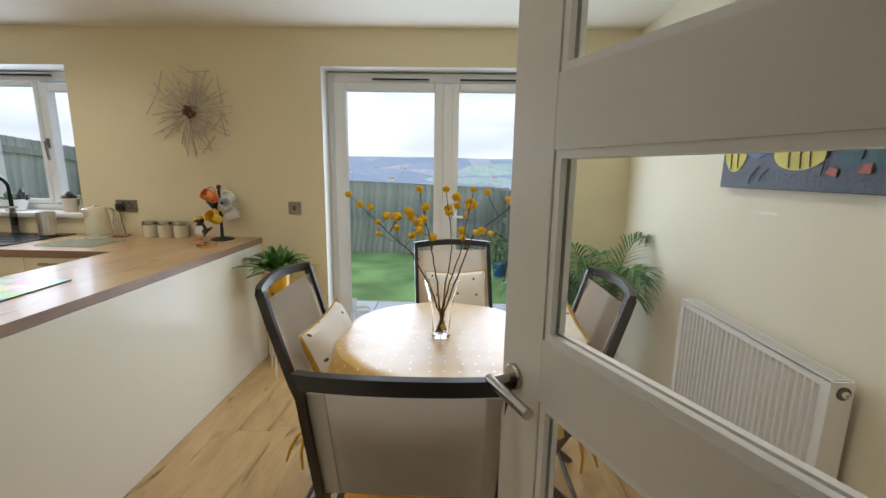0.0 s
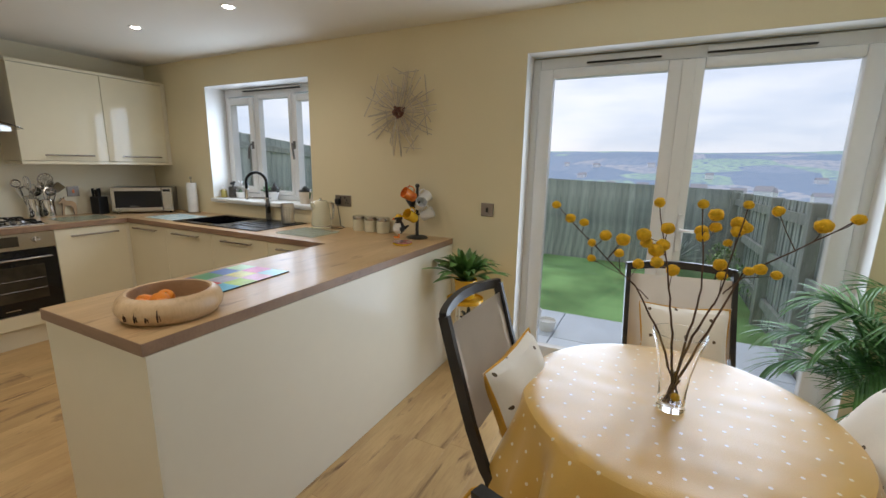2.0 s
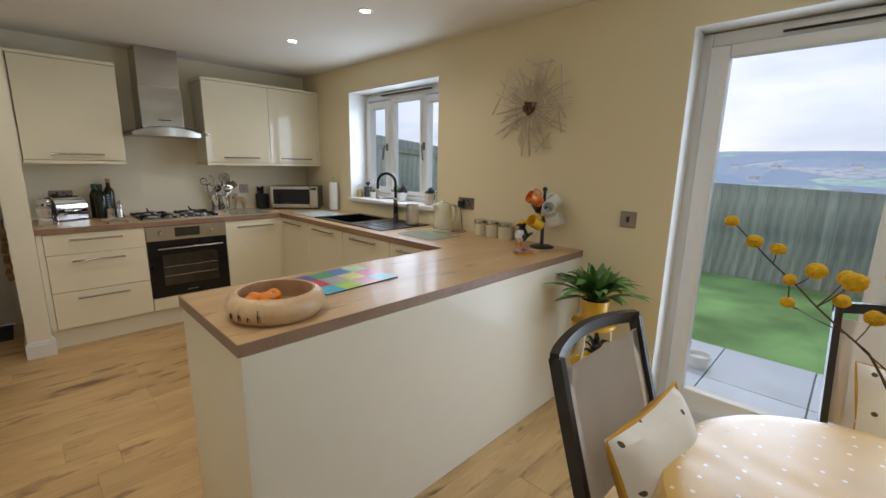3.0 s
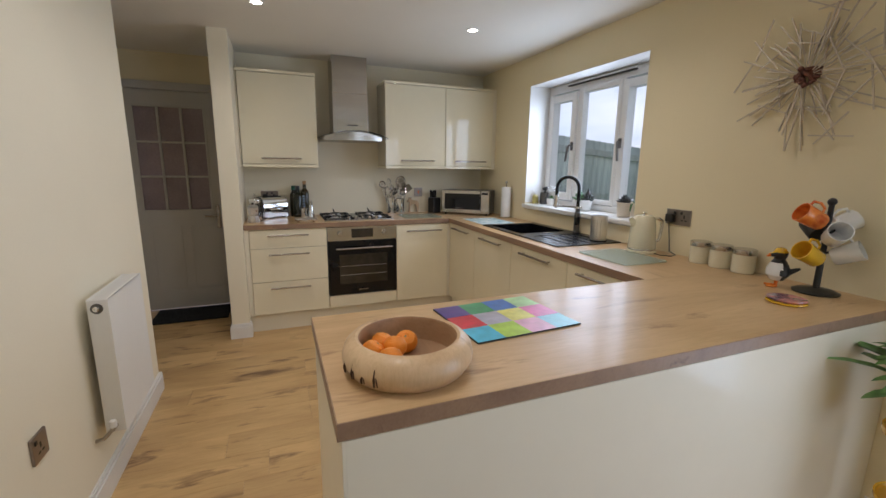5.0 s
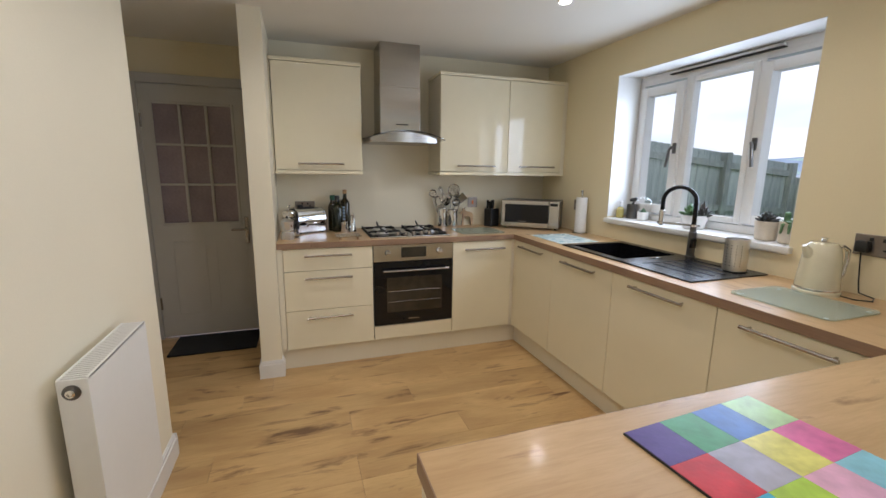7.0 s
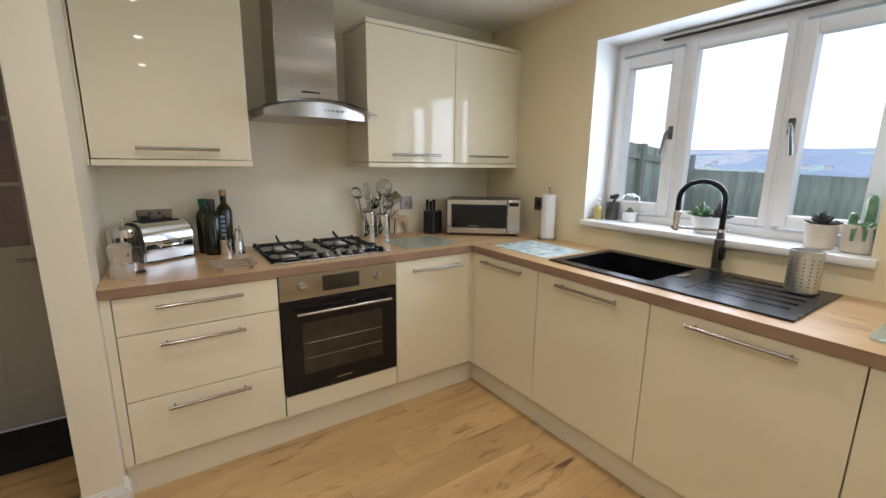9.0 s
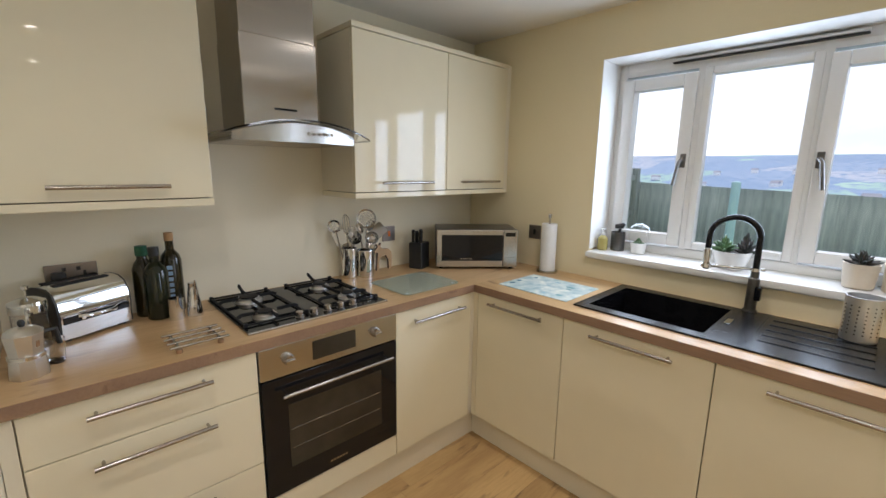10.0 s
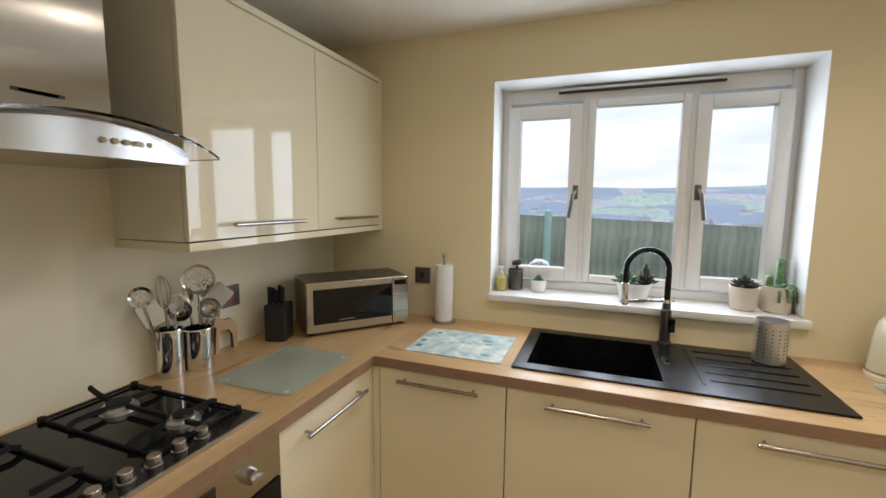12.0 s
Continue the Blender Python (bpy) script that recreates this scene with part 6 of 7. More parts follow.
for k in range(9):
    bm = bmn()
    w, d = rng.uniform(0.010, 0.026), rng.uniform(0.008, 0.018)
    lathe(bm, [(0, 0.004), (w, 0.004), (w, 0.0045), (0, 0.0046)], 14, (-0.13 + 0.13 * (k % 3) + rng.uniform(-0.05, 0.05), -0.10 + 0.095 * (k // 3) + rng.uniform(-0.03, 0.03), 0), d / w)
    part("print_spot", bm, (INK, INKPALE, INKTEAL)[k % 3], wm)

# kitchen roll
kr = lathe_thing("kitchen_roll_holder", -4.12, 3.065, WT, [
    ("base", [(0, 0), (0.062, 0), (0.062, 0.008), (0.058, 0.011), (0, 0.011)], STEEL, "steel disc base"),
    ("rod", [(0.006, 0.011), (0.006, 0.325), (0.010, 0.33), (0.011, 0.342), (0.006, 0.350), (0, 0.350)], STEEL, "")],
    "steel kitchen roll holder on the worktop", "kitchen roll holder")
bm = bmn()
lathe(bm, [(0.018, 0.012), (0.044, 0.012), (0.045, 0.016), (0.045, 0.288), (0.044, 0.292), (0.018, 0.292), (0.018, 0.012)], 36)
roll = solid("kitchen_roll", bm, PAPER, "white paper kitchen roll on its holder", "kitchen roll")
roll.matrix_world = pose(-4.12, 3.065, WT)

# microwave, set across the corner
P, Q = Vector((-4.588, 2.588, 0)), Vector((-4.272, 2.964, 0))
ang = math.degrees(math.atan2(Q.y - P.y, Q.x - P.x))
mw = thing("microwave_oven", pose((P.x + Q.x) / 2, (P.y + Q.y) / 2, WT, 0, 0, ang), "steel-fronted microwave oven set across the corner", "microwave")
w = (Q - P).length
bm = bmn()
box(bm, -w / 2, w / 2, 0.012, 0.260, 0.014, 0.246, 0.006)
part("case", bm, GUNMETAL, mw, "dark grey metal case")
bm = bmn()
box(bm, -w / 2, w / 2 - 0.087, -0.004, 0.012, 0.016, 0.244, 0.004)
d_ = part("door", bm, STEEL, mw)
bm = bmn()
rounded(bm, -w / 2 + 0.03, w / 2 - 0.090, 0.055, 0.213, 0.0, 0.002, 0.006)
bmesh.ops.transform(bm, matrix=Matrix(((1, 0, 0, 0), (0, 0, -1, -0.004), (0, 1, 0, 0), (0, 0, 0, 1))), verts=bm.verts[:])
part("window", bm, BLACKGLASS, d_, "black glass window")
bm = bmn()
for i in range(6):
    box(bm, -0.10 + i * 0.012, -0.092 + i * 0.012, -0.0075, -0.006, 0.066, 0.071)
part("badge", bm, STEEL, d_)
bm = bmn()
box(bm, w / 2 - 0.085, w / 2, -0.004, 0.012, 0.016, 0.244, 0.004)
cp = part("control_panel", bm, STEEL, mw)
bm = bmn()
box(bm, w / 2 - 0.076, w / 2 - 0.014, -0.006, -0.003, 0.205, 0.228, 0.001)
part("display", bm, BLACKGLASS, cp)
for i in range(3):
    for j in range(4):
        bm = bmn()
        box(bm, w / 2 - 0.077 + i * 0.023, w / 2 - 0.059 + i * 0.023, -0.0048, -0.003, 0.095 + j * 0.025, 0.112 + j * 0.025, 0.001)
        part("key", bm, STEEL, cp)
bm = bmn()
box(bm, w / 2 - 0.076, w / 2 - 0.014, -0.0065, -0.003, 0.035, 0.075, 0.002)
part("door_button", bm, STEEL, cp)
for sx in (-1, 1):
    for y in (0.04, 0.225):
        bm = bmn()
        lathe(bm, [(0, 0), (0.012, 0), (0.012, 0.015), (0, 0.015)], 12, (sx * (w / 2 - 0.03), y, 0))
        part("foot", bm, BLACKPL, mw)

# knife block
kb = thing("knife_block", pose(-4.700, 2.545, WT, 0, 0, 20), "black knife block full of black-handled knives", "knife block")
bm = bmn()
box(bm, -0.045, 0.045, -0.05, 0.05, 0, 0.16, 0.006)
part("block", bm, BLACKPL, kb)
for k in range(5):
    bm = bmn()
    x, y = -0.028 + 0.028 * (k % 3), -0.025 + 0.04 * (k // 3)
    tube(bm, [(x, y, 0.158), (x + 0.004, y - 0.004, 0.235 - 0.012 * (k % 2))], [0.008, 0.010], 8)
    part("knife_handle", bm, BLACKMETAL, kb)

# utensil pots
for x, y, h_, r in ((-4.765, 2.095, 0.165, 0.040), (-4.735, 2.180, 0.150, 0.046)):
    ut = lathe_thing("utensil_pot", x, y, WT, [
        ("pot", [(0, 0), (r, 0), (r + 0.002, 0.004), (r + 0.002, h_), (r - 0.001, h_), (r - 0.001, 0.006), (0, 0.006)], CHROME, ""),
        ("rim", [(r + 0.002, h_ - 0.004), (r + 0.005, h_ - 0.002), (r + 0.004, h_ + 0.002), (r, h_ + 0.001)], CHROME, "")],
        "chrome pot full of steel kitchen utensils", "utensil pot", "utensil pots")


def flat_head(bm, kind_):
    """A utensil's working end in its own xy plane, the handle coming up from -y."""
    if kind_ in ("skimmer", "small_skimmer"):
        R_, rings_ = (0.054, 4) if kind_ == "skimmer" else (0.034, 2)
        lathe(bm, [(R_ - 0.010, 0.0), (R_, 0.004), (R_, 0.007), (R_ - 0.010, 0.003), (R_ - 0.010, 0.0)], 32)
        for k in range(1, rings_):
            q = (R_ - 0.010) * k / rings_
            lathe(bm, [(q - 0.0026, -0.001), (q + 0.0026, -0.001), (q + 0.0026, 0.002), (q - 0.0026, 0.002), (q - 0.0026, -0.001)], 28)
        for k in range(10 if rings_ > 2 else 7):
            a_ = 2 * math.pi * k / (10 if rings_ > 2 else 7)
            bar(bm, [(0, 0, 0.0006), ((R_ - 0.008) * math.cos(a_), (R_ - 0.008) * math.sin(a_), 0.0012)], 0.0052, 0.003)
    elif kind_ == "ladle":
        lathe(bm, [(0, -0.026), (0.020, -0.022), (0.034, -0.008), (0.038, 0.006), (0.036, 0.006), (0.032, -0.007), (0.019, -0.020), (0, -0.024)], 28)
    elif kind_ == "turner":
        rounded(bm, -0.036, 0.036, -0.03, 0.05, 0.0, 0.003, 0.010)
    elif kind_ == "whisk":
        for i in range(5):
            c_ = math.pi * i / 5
            tube(bm, [(0.024 * math.sin(q) * math.cos(c_), -0.05 + 0.055 * (1 - math.cos(q)), 0.024 * math.sin(q) * math.sin(c_)) for q in [math.pi * n / 10 for n in range(11)]], 0.0013, 5)
    else:
        lathe(bm, [(0, -0.006), (0.016, -0.003), (0.023, 0.003), (0.021, 0.003), (0.015, -0.001), (0, -0.004)], 24, (0, 0, 0), 1.5)


# foot in the pot, middle of the head, which way the head looks, kind of head
UTENSILS = [((-4.735, 2.185), (-4.735, 2.192, 1.235), (1.0, -0.75, 0.25), "skimmer", 4), ((-4.765, 2.085), (-4.770, 2.012, 1.205), (1.0, -0.6, 0.1), "small_skimmer", 10),
            ((-4.725, 2.195), (-4.715, 2.250, 1.160), (1.0, -0.5, 0.5), "turner", -35), ((-4.76, 2.10), (-4.755, 2.075, 1.205), (1.0, -0.4, 0.0), "whisk", 0),
            ((-4.755, 2.09), (-4.735, 2.105, 1.165), (1.0, -0.8, 0.3), "spoon", 5), ((-4.73, 2.17), (-4.705, 2.205, 1.130), (1.0, -0.6, 0.4), "ladle", -20),
            ((-4.745, 2.19), (-4.765, 2.165, 1.180), (1.0, -0.7, 0.2), "spoon", 8), ((-4.77, 2.10), (-4.775, 2.055, 1.130), (1.0, -0.6, 0.2), "turner", 12),
            ((-4.74, 2.175), (-4.750, 2.225, 1.195), (1.0, -0.6, 0.2), "spoon", -12), ((-4.775, 2.09), (-4.745, 2.125, 1.135), (1.0, -0.9, 0.1), "ladle", 0)]
for foot, head, face, kind_, spin in UTENSILS:
    t_ = thing("kitchen_utensil", pose(foot[0], foot[1], WT + 0.007), "polished steel kitchen utensil standing in the pot", "utensil", "steel utensils")
    c_ = Vector(head) - Vector((foot[0], foot[1], WT + 0.007))
    zz = Vector(face).normalized()
    up_ = (c_ - zz * c_.dot(zz)).normalized()
    xx = up_.cross(zz)
    frame_ = Matrix(((xx.x, up_.x, zz.x, c_.x), (xx.y, up_.y, zz.y, c_.y), (xx.z, up_.z, zz.z, c_.z), (0, 0, 0, 1)))
    bm = bmn()
    low = c_ - up_ * (0.035 if kind_ != "skimmer" else 0.052)
    tube(bm, [(0, 0, 0), low * 0.5 + zz * 0.004, low], [0.0060, 0.0052, 0.0036], 8)
    part("handle", bm, UTENSIL, t_)
    bm = bmn()
    flat_head(bm, kind_)
    bmesh.ops.transform(bm, matrix=frame_ @ pose(0, 0, 0, 0, 0, spin), verts=bm.verts[:])
    part("head", bm, UTENSIL, t_)

# cut-out animal stand
bm = bmn()
OUT = [(-0.055, 0), (-0.038, 0), (-0.034, 0.055), (-0.020, 0.085), (0.012, 0.085), (0.030, 0.060), (0.034, 0), (0.052, 0), (0.056, 0.07), (0.052, 0.105), (0.030, 0.125), (-0.010, 0.128), (-0.026, 0.142), (-0.022, 0.165), (-0.034, 0.150),
       (-0.050, 0.158), (-0.046, 0.140), (-0.072, 0.118), (-0.066, 0.106), (-0.044, 0.110)]
prism(bm, OUT, 0, 0.016)
bmesh.ops.transform(bm, matrix=pose(-4.806, 2.348, WT, 90, 0, 90), verts=bm.verts[:])
bm.normal_update()
for f_ in bm.faces:
    f_.material_index = 0 if abs(f_.normal.x) > 0.7 else 1
solid("animal_cutout", bm, [MOOSE, BURNT], "flat wooden cut-out of a moose standing by the wall", "ornament")

# toaster
P, Q = Vector((-4.600, 0.900, 0)), Vector((-4.705, 1.105, 0))
mid = (P + Q) / 2
ang = math.degrees(math.atan2(Q.y - P.y, Q.x - P.x))
ts = thing("toaster", pose(mid.x, mid.y, WT, 0, 0, ang), "polished chrome toaster with black ends", "toaster")
w = 0.235
bm = bmn()
sec = [(0.0, 0.012), (-0.003, 0.09), (0.0, 0.13), (0.018, 0.168), (0.05, 0.186), (0.09, 0.190), (0.13, 0.186), (0.160, 0.168), (0.176, 0.13), (0.18, 0.09), (0.177, 0.012)]
prism(bm, [(y, z) for y, z in sec], -w / 2 + 0.006, w / 2 - 0.006)
bmesh.ops.transform(bm, matrix=Matrix(((0, 0, 1, 0), (1, 0, 0, 0), (0, 1, 0, 0), (0, 0, 0, 1))), verts=bm.verts[:])
part("shell", bm, CHROME, ts)
for sx in (-1, 1):
    bm = bmn()
    prism(bm, [(y * 0.98 + 0.002, z) for y, z in sec], 0, 0.006)
    bmesh.ops.transform(bm, matrix=Matrix(((0, 0, 1, -w / 2 if sx < 0 else w / 2 - 0.006), (1, 0, 0, 0), (0, 1, 0, 0), (0, 0, 0, 1))), verts=bm.verts[:])
    part("end_cap", bm, BLACKPL, ts, "black end")
for y in (0.055, 0.115):
    bm = bmn()
    box(bm, -0.085, 0.085, y, y + 0.026, 0.186, 0.1915)
    part("slot", bm, BLACKMETAL, ts)
bm = bmn()
box(bm, w / 2, w / 2 + 0.022, 0.07, 0.11, 0.10, 0.118, 0.004)
part("lever", bm, BLACKPL, ts)
bm = bmn()
tube(bm, [(-0.06, -0.003, 0.085), (-0.03, -0.02, 0.082), (0.04, -0.02, 0.082), (0.07, -0.003, 0.085)], 0.006)
part("trim_bar", bm, CHROME, ts)
bm = bmn()
box(bm, -w / 2 + 0.012, w / 2 - 0.012, -0.0055, -0.0025, 0.066, 0.090, 0.001)
part("control_strip", bm, BLACKGLASS, ts, "dark control strip")
for q in (-0.05, 0.0, 0.05):
    bm = bmn()
    lathe(bm, [(0, 0), (0.008, 0), (0.007, 0.008), (0, 0.009)], 14)
    bmesh.ops.transform(bm, matrix=pose(q, -0.0055, 0.078, 90, 0, 0), verts=bm.verts[:])
    part("button", bm, CHROME, ts)
for sx in (-1, 1):
    bm = bmn()
    box(bm, sx * 0.09 - 0.012, sx * 0.09 + 0.012, 0.02, 0.16, 0, 0.013)
    part("foot", bm, BLACKPL, ts)

# coffee pots
mk = thing("moka_pot", pose(-4.390, 0.824, WT, 0, 0, 22), "faceted aluminium stove-top coffee pot", "coffee pot")
for nm_, prof in (("boiler", [(0, 0), (0.044, 0), (0.046, 0.004), (0.041, 0.058), (0, 0.058)]), ("jug", [(0, 0.066), (0.038, 0.066), (0.046, 0.128), (0.044, 0.130), (0, 0.130)]),
                  ("lid", [(0, 0.131), (0.045, 0.131), (0.030, 0.143), (0.007, 0.148), (0, 0.148)])):
    bm = bmn()
    lathe(bm, prof, 8)
    part(nm_, bm, BRIGHT, mk)
bm = bmn()
lathe(bm, [(0, 0.057), (0.042, 0.057), (0.042, 0.067), (0, 0.067)], 32)
part("collar", bm, CHROME, mk)
bm = bmn()
lathe(bm, [(0, 0.147), (0.006, 0.147), (0.009, 0.158), (0.006, 0.166), (0, 0.167)], 16)
part("lid_knob", bm, BLACKPL, mk)
bm = bmn()
box(bm, 0.0385, 0.0400, -0.005, 0.005, 0.090, 0.108)
bmesh.ops.transform(bm, matrix=pose(0, 0, 0, 0, 0, 22), verts=bm.verts[:])
part("maker_mark", bm, WOODDARK, mk, "small brown maker's mark")
bm = bmn()
tube(bm, [(0.0, 0.040, 0.118), (0.0, 0.072, 0.118), (0.0, 0.078, 0.07)], 0.007, 8)
part("handle", bm, BLACKPL, mk)
cf = lathe_thing("cafetiere", -4.56, 0.835, WT, [
    ("glass_jug", [(0, 0.006), (0.042, 0.006), (0.044, 0.012), (0.044, 0.165), (0.042, 0.165), (0.042, 0.014), (0, 0.010)], GLASS, "clear glass beaker"),
    ("frame_foot", [(0.046, 0.0), (0.046, 0.03), (0.0448, 0.03), (0.0448, 0.0), (0.046, 0.0)], CHROME, ""),
    ("frame_band", [(0.046, 0.145), (0.046, 0.168), (0.0448, 0.168), (0.0448, 0.145), (0.046, 0.145)], CHROME, ""),
    ("lid", [(0, 0.169), (0.047, 0.169), (0.045, 0.178), (0.020, 0.190), (0.003, 0.193), (0.003, 0.212), (0.009, 0.216), (0.009, 0.226), (0, 0.230)], CHROME, "chrome domed lid")],
    "glass and chrome cafetiere beside the toaster", "cafetiere")
bm = bmn()
tube(bm, [(0.046, 0.0, 0.155), (0.085, 0.0, 0.15), (0.085, 0.0, 0.05), (0.046, 0.0, 0.035)], 0.006, 8)
part("handle", bm, CHROME, cf)
lathe_thing("glass_tumbler", -4.457, 0.880, WT, [("glass", [(0, 0), (0.024, 0), (0.028, 0.075), (0.0265, 0.075), (0.023, 0.006), (0, 0.006)], GLASS, "")], "small clear glass beside the toaster", "glass")

lathe_thing("oil_bottle", -4.706, 1.195, WT, [
    ("bottle", [(0, 0), (0.040, 0), (0.042, 0.004), (0.042, 0.185), (0.034, 0.208), (0.017, 0.228), (0.0165, 0.250), (0, 0.250)], GREENGLASS, ""),
    ("cap", [(0, 0.2505), (0.019, 0.2505), (0.019, 0.285), (0, 0.286)], BLACKPL, "black cap")], "dark green glass oil bottle", "bottle")
lathe_thing("oil_bottle", -4.775, 1.165, WT, [
    ("bottle", [(0, 0), (0.036, 0), (0.038, 0.004), (0.038, 0.190), (0.030, 0.214), (0.018, 0.232), (0.0175, 0.245), (0, 0.245)], BROWNGLASS, ""),
    ("cap", [(0, 0.2455), (0.021, 0.2455), (0.021, 0.282), (0.019, 0.284), (0, 0.285)], GREENCAP, "green screw cap")], "olive glass oil bottle with a green cap", "bottle")
ob_ = lathe_thing("oil_bottle", -4.775, 1.262, WT, [
    ("bottle", [(0, 0), (0.036, 0), (0.038, 0.004), (0.038, 0.215), (0.032, 0.236), (0.0155, 0.258), (0.015, 0.295), (0, 0.295)], BROWNGLASS, ""),
    ("cork", [(0, 0.2955), (0.0165, 0.2955), (0.0165, 0.328), (0, 0.329)], CORK, "cork stopper")], "dark glass bottle with cork and blue label", "bottle")
bm = bmn()
for k in range(6):
    a = radians(-20)
    z = 0.06 + k * 0.024
    box(bm, 0.0382, 0.0392, -0.010, 0.010, z, z + 0.016)
bmesh.ops.transform(bm, matrix=pose(0, 0, 0, 0, 0, -20), verts=bm.verts[:])
part("label_marks", bm, material("pale_blue_label", (0.35, 0.5, 0.7), 0.5), ob_)
for x, y, h_, r in ((-4.643, 1.240, 0.085, 0.028), (-4.645, 1.304, 0.13, 0.030)):
    p_ = lathe_thing("oil_pourer", x, y, WT, [
        ("body", [(0, 0), (r, 0), (r, 0.004), (r * 0.62, h_ * 0.8), (r * 0.5, h_), (r * 0.55, h_ * 1.04), (0, h_ * 1.08)] if h_ > 0.1 else [(0, 0), (r, 0), (r, h_), (r * 0.92, h_), (r * 0.9, 0.006), (0, 0.006)], CHROME, "")],
        "small chrome pouring pot beside the hob", "pourer", "chrome pourers")
    bm = bmn()
    tube(bm, [(r * 0.7, 0, h_ * 0.55), (r * 1.35, 0, h_ * 0.85), (r * 1.6, 0, h_ * 1.2)], [0.005, 0.004, 0.0035], 8)
    part("spout", bm, CHROME, p_)

tv = thing("pan_trivet", pose(-4.338, 1.234, WT, 0, 0, 1), "steel rod pan trivet with wooden feet", "trivet")
for k in range(4):
    bm = bmn()
    x = -0.066 + 0.044 * k
    tube(bm, [(x, -0.088, 0.022), (x, 0.088, 0.022)], 0.0042, 8)
    part("rod", bm, STEEL, tv)
for y in (-0.062, 0.062):
    bm = bmn()
    tube(bm, [(-0.07, y, 0.0175), (0.07, y, 0.0175)], 0.0045, 8)
    part("cross_rod", bm, STEEL, tv)
    for x in (-0.06, 0.06):
        bm = bmn()
        lathe(bm, [(0, 0), (0.009, 0), (0.010, 0.006), (0.008, 0.014), (0, 0.014)], 14, (x, y, 0))
        part("foot", bm, WOODDARK, tv, "dark wooden foot")

# cutlery drainer with rows of holes
cd = lathe_thing("cutlery_drainer", -2.772, 3.00, WT + 0.011, [
    ("cylinder", [(0, 0), (0.050, 0), (0.052, 0.004), (0.0535, 0.160), (0.055, 0.163), (0.052, 0.163), (0.050, 0.006), (0, 0.006)], BRIGHT, "")],
    "perforated steel cutlery drainer on the sink", "cutlery drainer")
for i in range(6):
    for j in range(8):
        a = radians(-150 + 24 * i)
        z = 0.03 + 0.0145 * j
        r = 0.0517 + 0.0015 * z / 0.16
        bm = bmn()
        lathe(bm, [(0, 0), (0.0026, 0), (0.0026, 0.0012), (0, 0.0012)], 8)
        bmesh.ops.transform(bm, matrix=pose(r * math.cos(a), r * math.sin(a), z, 0, 0, math.degrees(a)) @ pose(0, 0, 0, 0, 90, 0), verts=bm.verts[:])
        part("hole", bm, GAP, cd)

# ---- window sill ----
SZ = 1.0665


def rosette(p, z, n, r, width, mat, seed, up=0.8, cx=0.0, cy=0.0):
    g = random.Random(seed)
    for k in range(n):
        a, f = 2.399 * k, (k + 1) / n
        out = Vector((math.cos(a), math.sin(a), 0))
        rise = r * up * (1.2 - 0.9 * f) * g.uniform(0.85, 1.15)
        pts = [Vector((cx, cy, z)) + out * r * f * s + Vector((0, 0, rise * s ** 0.8)) for s in (0, 0.35, 0.7, 0.9, 1.0)]
        bm = bmn()
        tube(bm, pts, [width * 0.6, width, width * 0.8, width * 0.4, width * 0.08], 6)
        part("leaf", bm, mat, p)


def sill_pot(x, y, r, h_, mat, label, belly=0.85):
    p = thing("succulent_pot", pose(x, y, SZ), label, "plant", "sill plants")
    bm = bmn()
    lathe(bm, [(0, 0), (r * belly * 0.9, 0), (r * belly, 0.004), (r, h_), (r * 0.93, h_), (r * 0.9, h_ - 0.012), (0, h_ - 0.012)], 32)
    part("pot", bm, mat, p)
    bm = bmn()
    lathe(bm, [(0, h_ - 0.010), (r * 0.91, h_ - 0.010)], 20)
    part("soil", bm, SOIL, p)
    return p


p = sill_pot(-3.238, 3.240, 0.080, 0.085, WHITECER, "green succulents in a low white bowl on the sill", 0.7)
rosette(p, 0.075, 26, 0.075, 0.010, SUCC, 1, 0.9, -0.03, 0)
rosette(p, 0.075, 22, 0.060, 0.010, DARKSUCC, 2, 1.3, 0.05, 0.01)
p = sill_pot(-2.803, 3.240, 0.056, 0.10, TERRACOTTA, "dark spiky succulent in a cream pot on the sill")
rosette(p, 0.09, 30, 0.070, 0.008, DARKSUCC, 3, 0.8)
p = sill_pot(-2.684, 3.245, 0.056, 0.11, TERRACOTTA, "cactus and trailing succulent in a cream pot", 0.95)
for dx, dy, h_, r in ((0.012, 0.02, 0.13, 0.016), (-0.03, 0.0, 0.06, 0.013)):
    bm = bmn()
    lathe(bm, [(0, 0.095), (r, 0.097), (r * 1.1, 0.095 + h_ * 0.5), (r, 0.095 + h_ * 0.9), (r * 0.5, 0.095 + h_), (0, 0.097 + h_)], 14, (dx, dy, 0))
    part("cactus_stem", bm, SUCC, p)
rosette(p, 0.10, 18, 0.060, 0.010, SUCC, 4, 0.4, 0.02, -0.02)
g_ = random.Random(4)
for k in range(6):
    bm = bmn()
    a = radians(-100 + 30 * k)
    tube(bm, [(0.04 * math.cos(a), 0.04 * math.sin(a), 0.10), (0.062 * math.cos(a), 0.062 * math.sin(a), 0.095), (0.068 * math.cos(a), 0.068 * math.sin(a), 0.055 - 0.02 * g_.random())], [0.006, 0.008, 0.005], 6)
    part("trailing_stem", bm, SUCC, p)
p = sill_pot(-3.680, 3.268, 0.042, 0.060, WHITECER, "tiny succulent in a white pot under a glass dome")
rosette(p, 0.05, 18, 0.035, 0.006, SUCC, 5, 0.9)
bm = bmn()
lathe(bm, [(0.044, 0.061), (0.054, 0.085), (0.056, 0.11), (0.045, 0.145), (0.02, 0.163), (0, 0.166)], 28)
dome = part("glass_dome", bm, PANE, p, "clear glass dome")
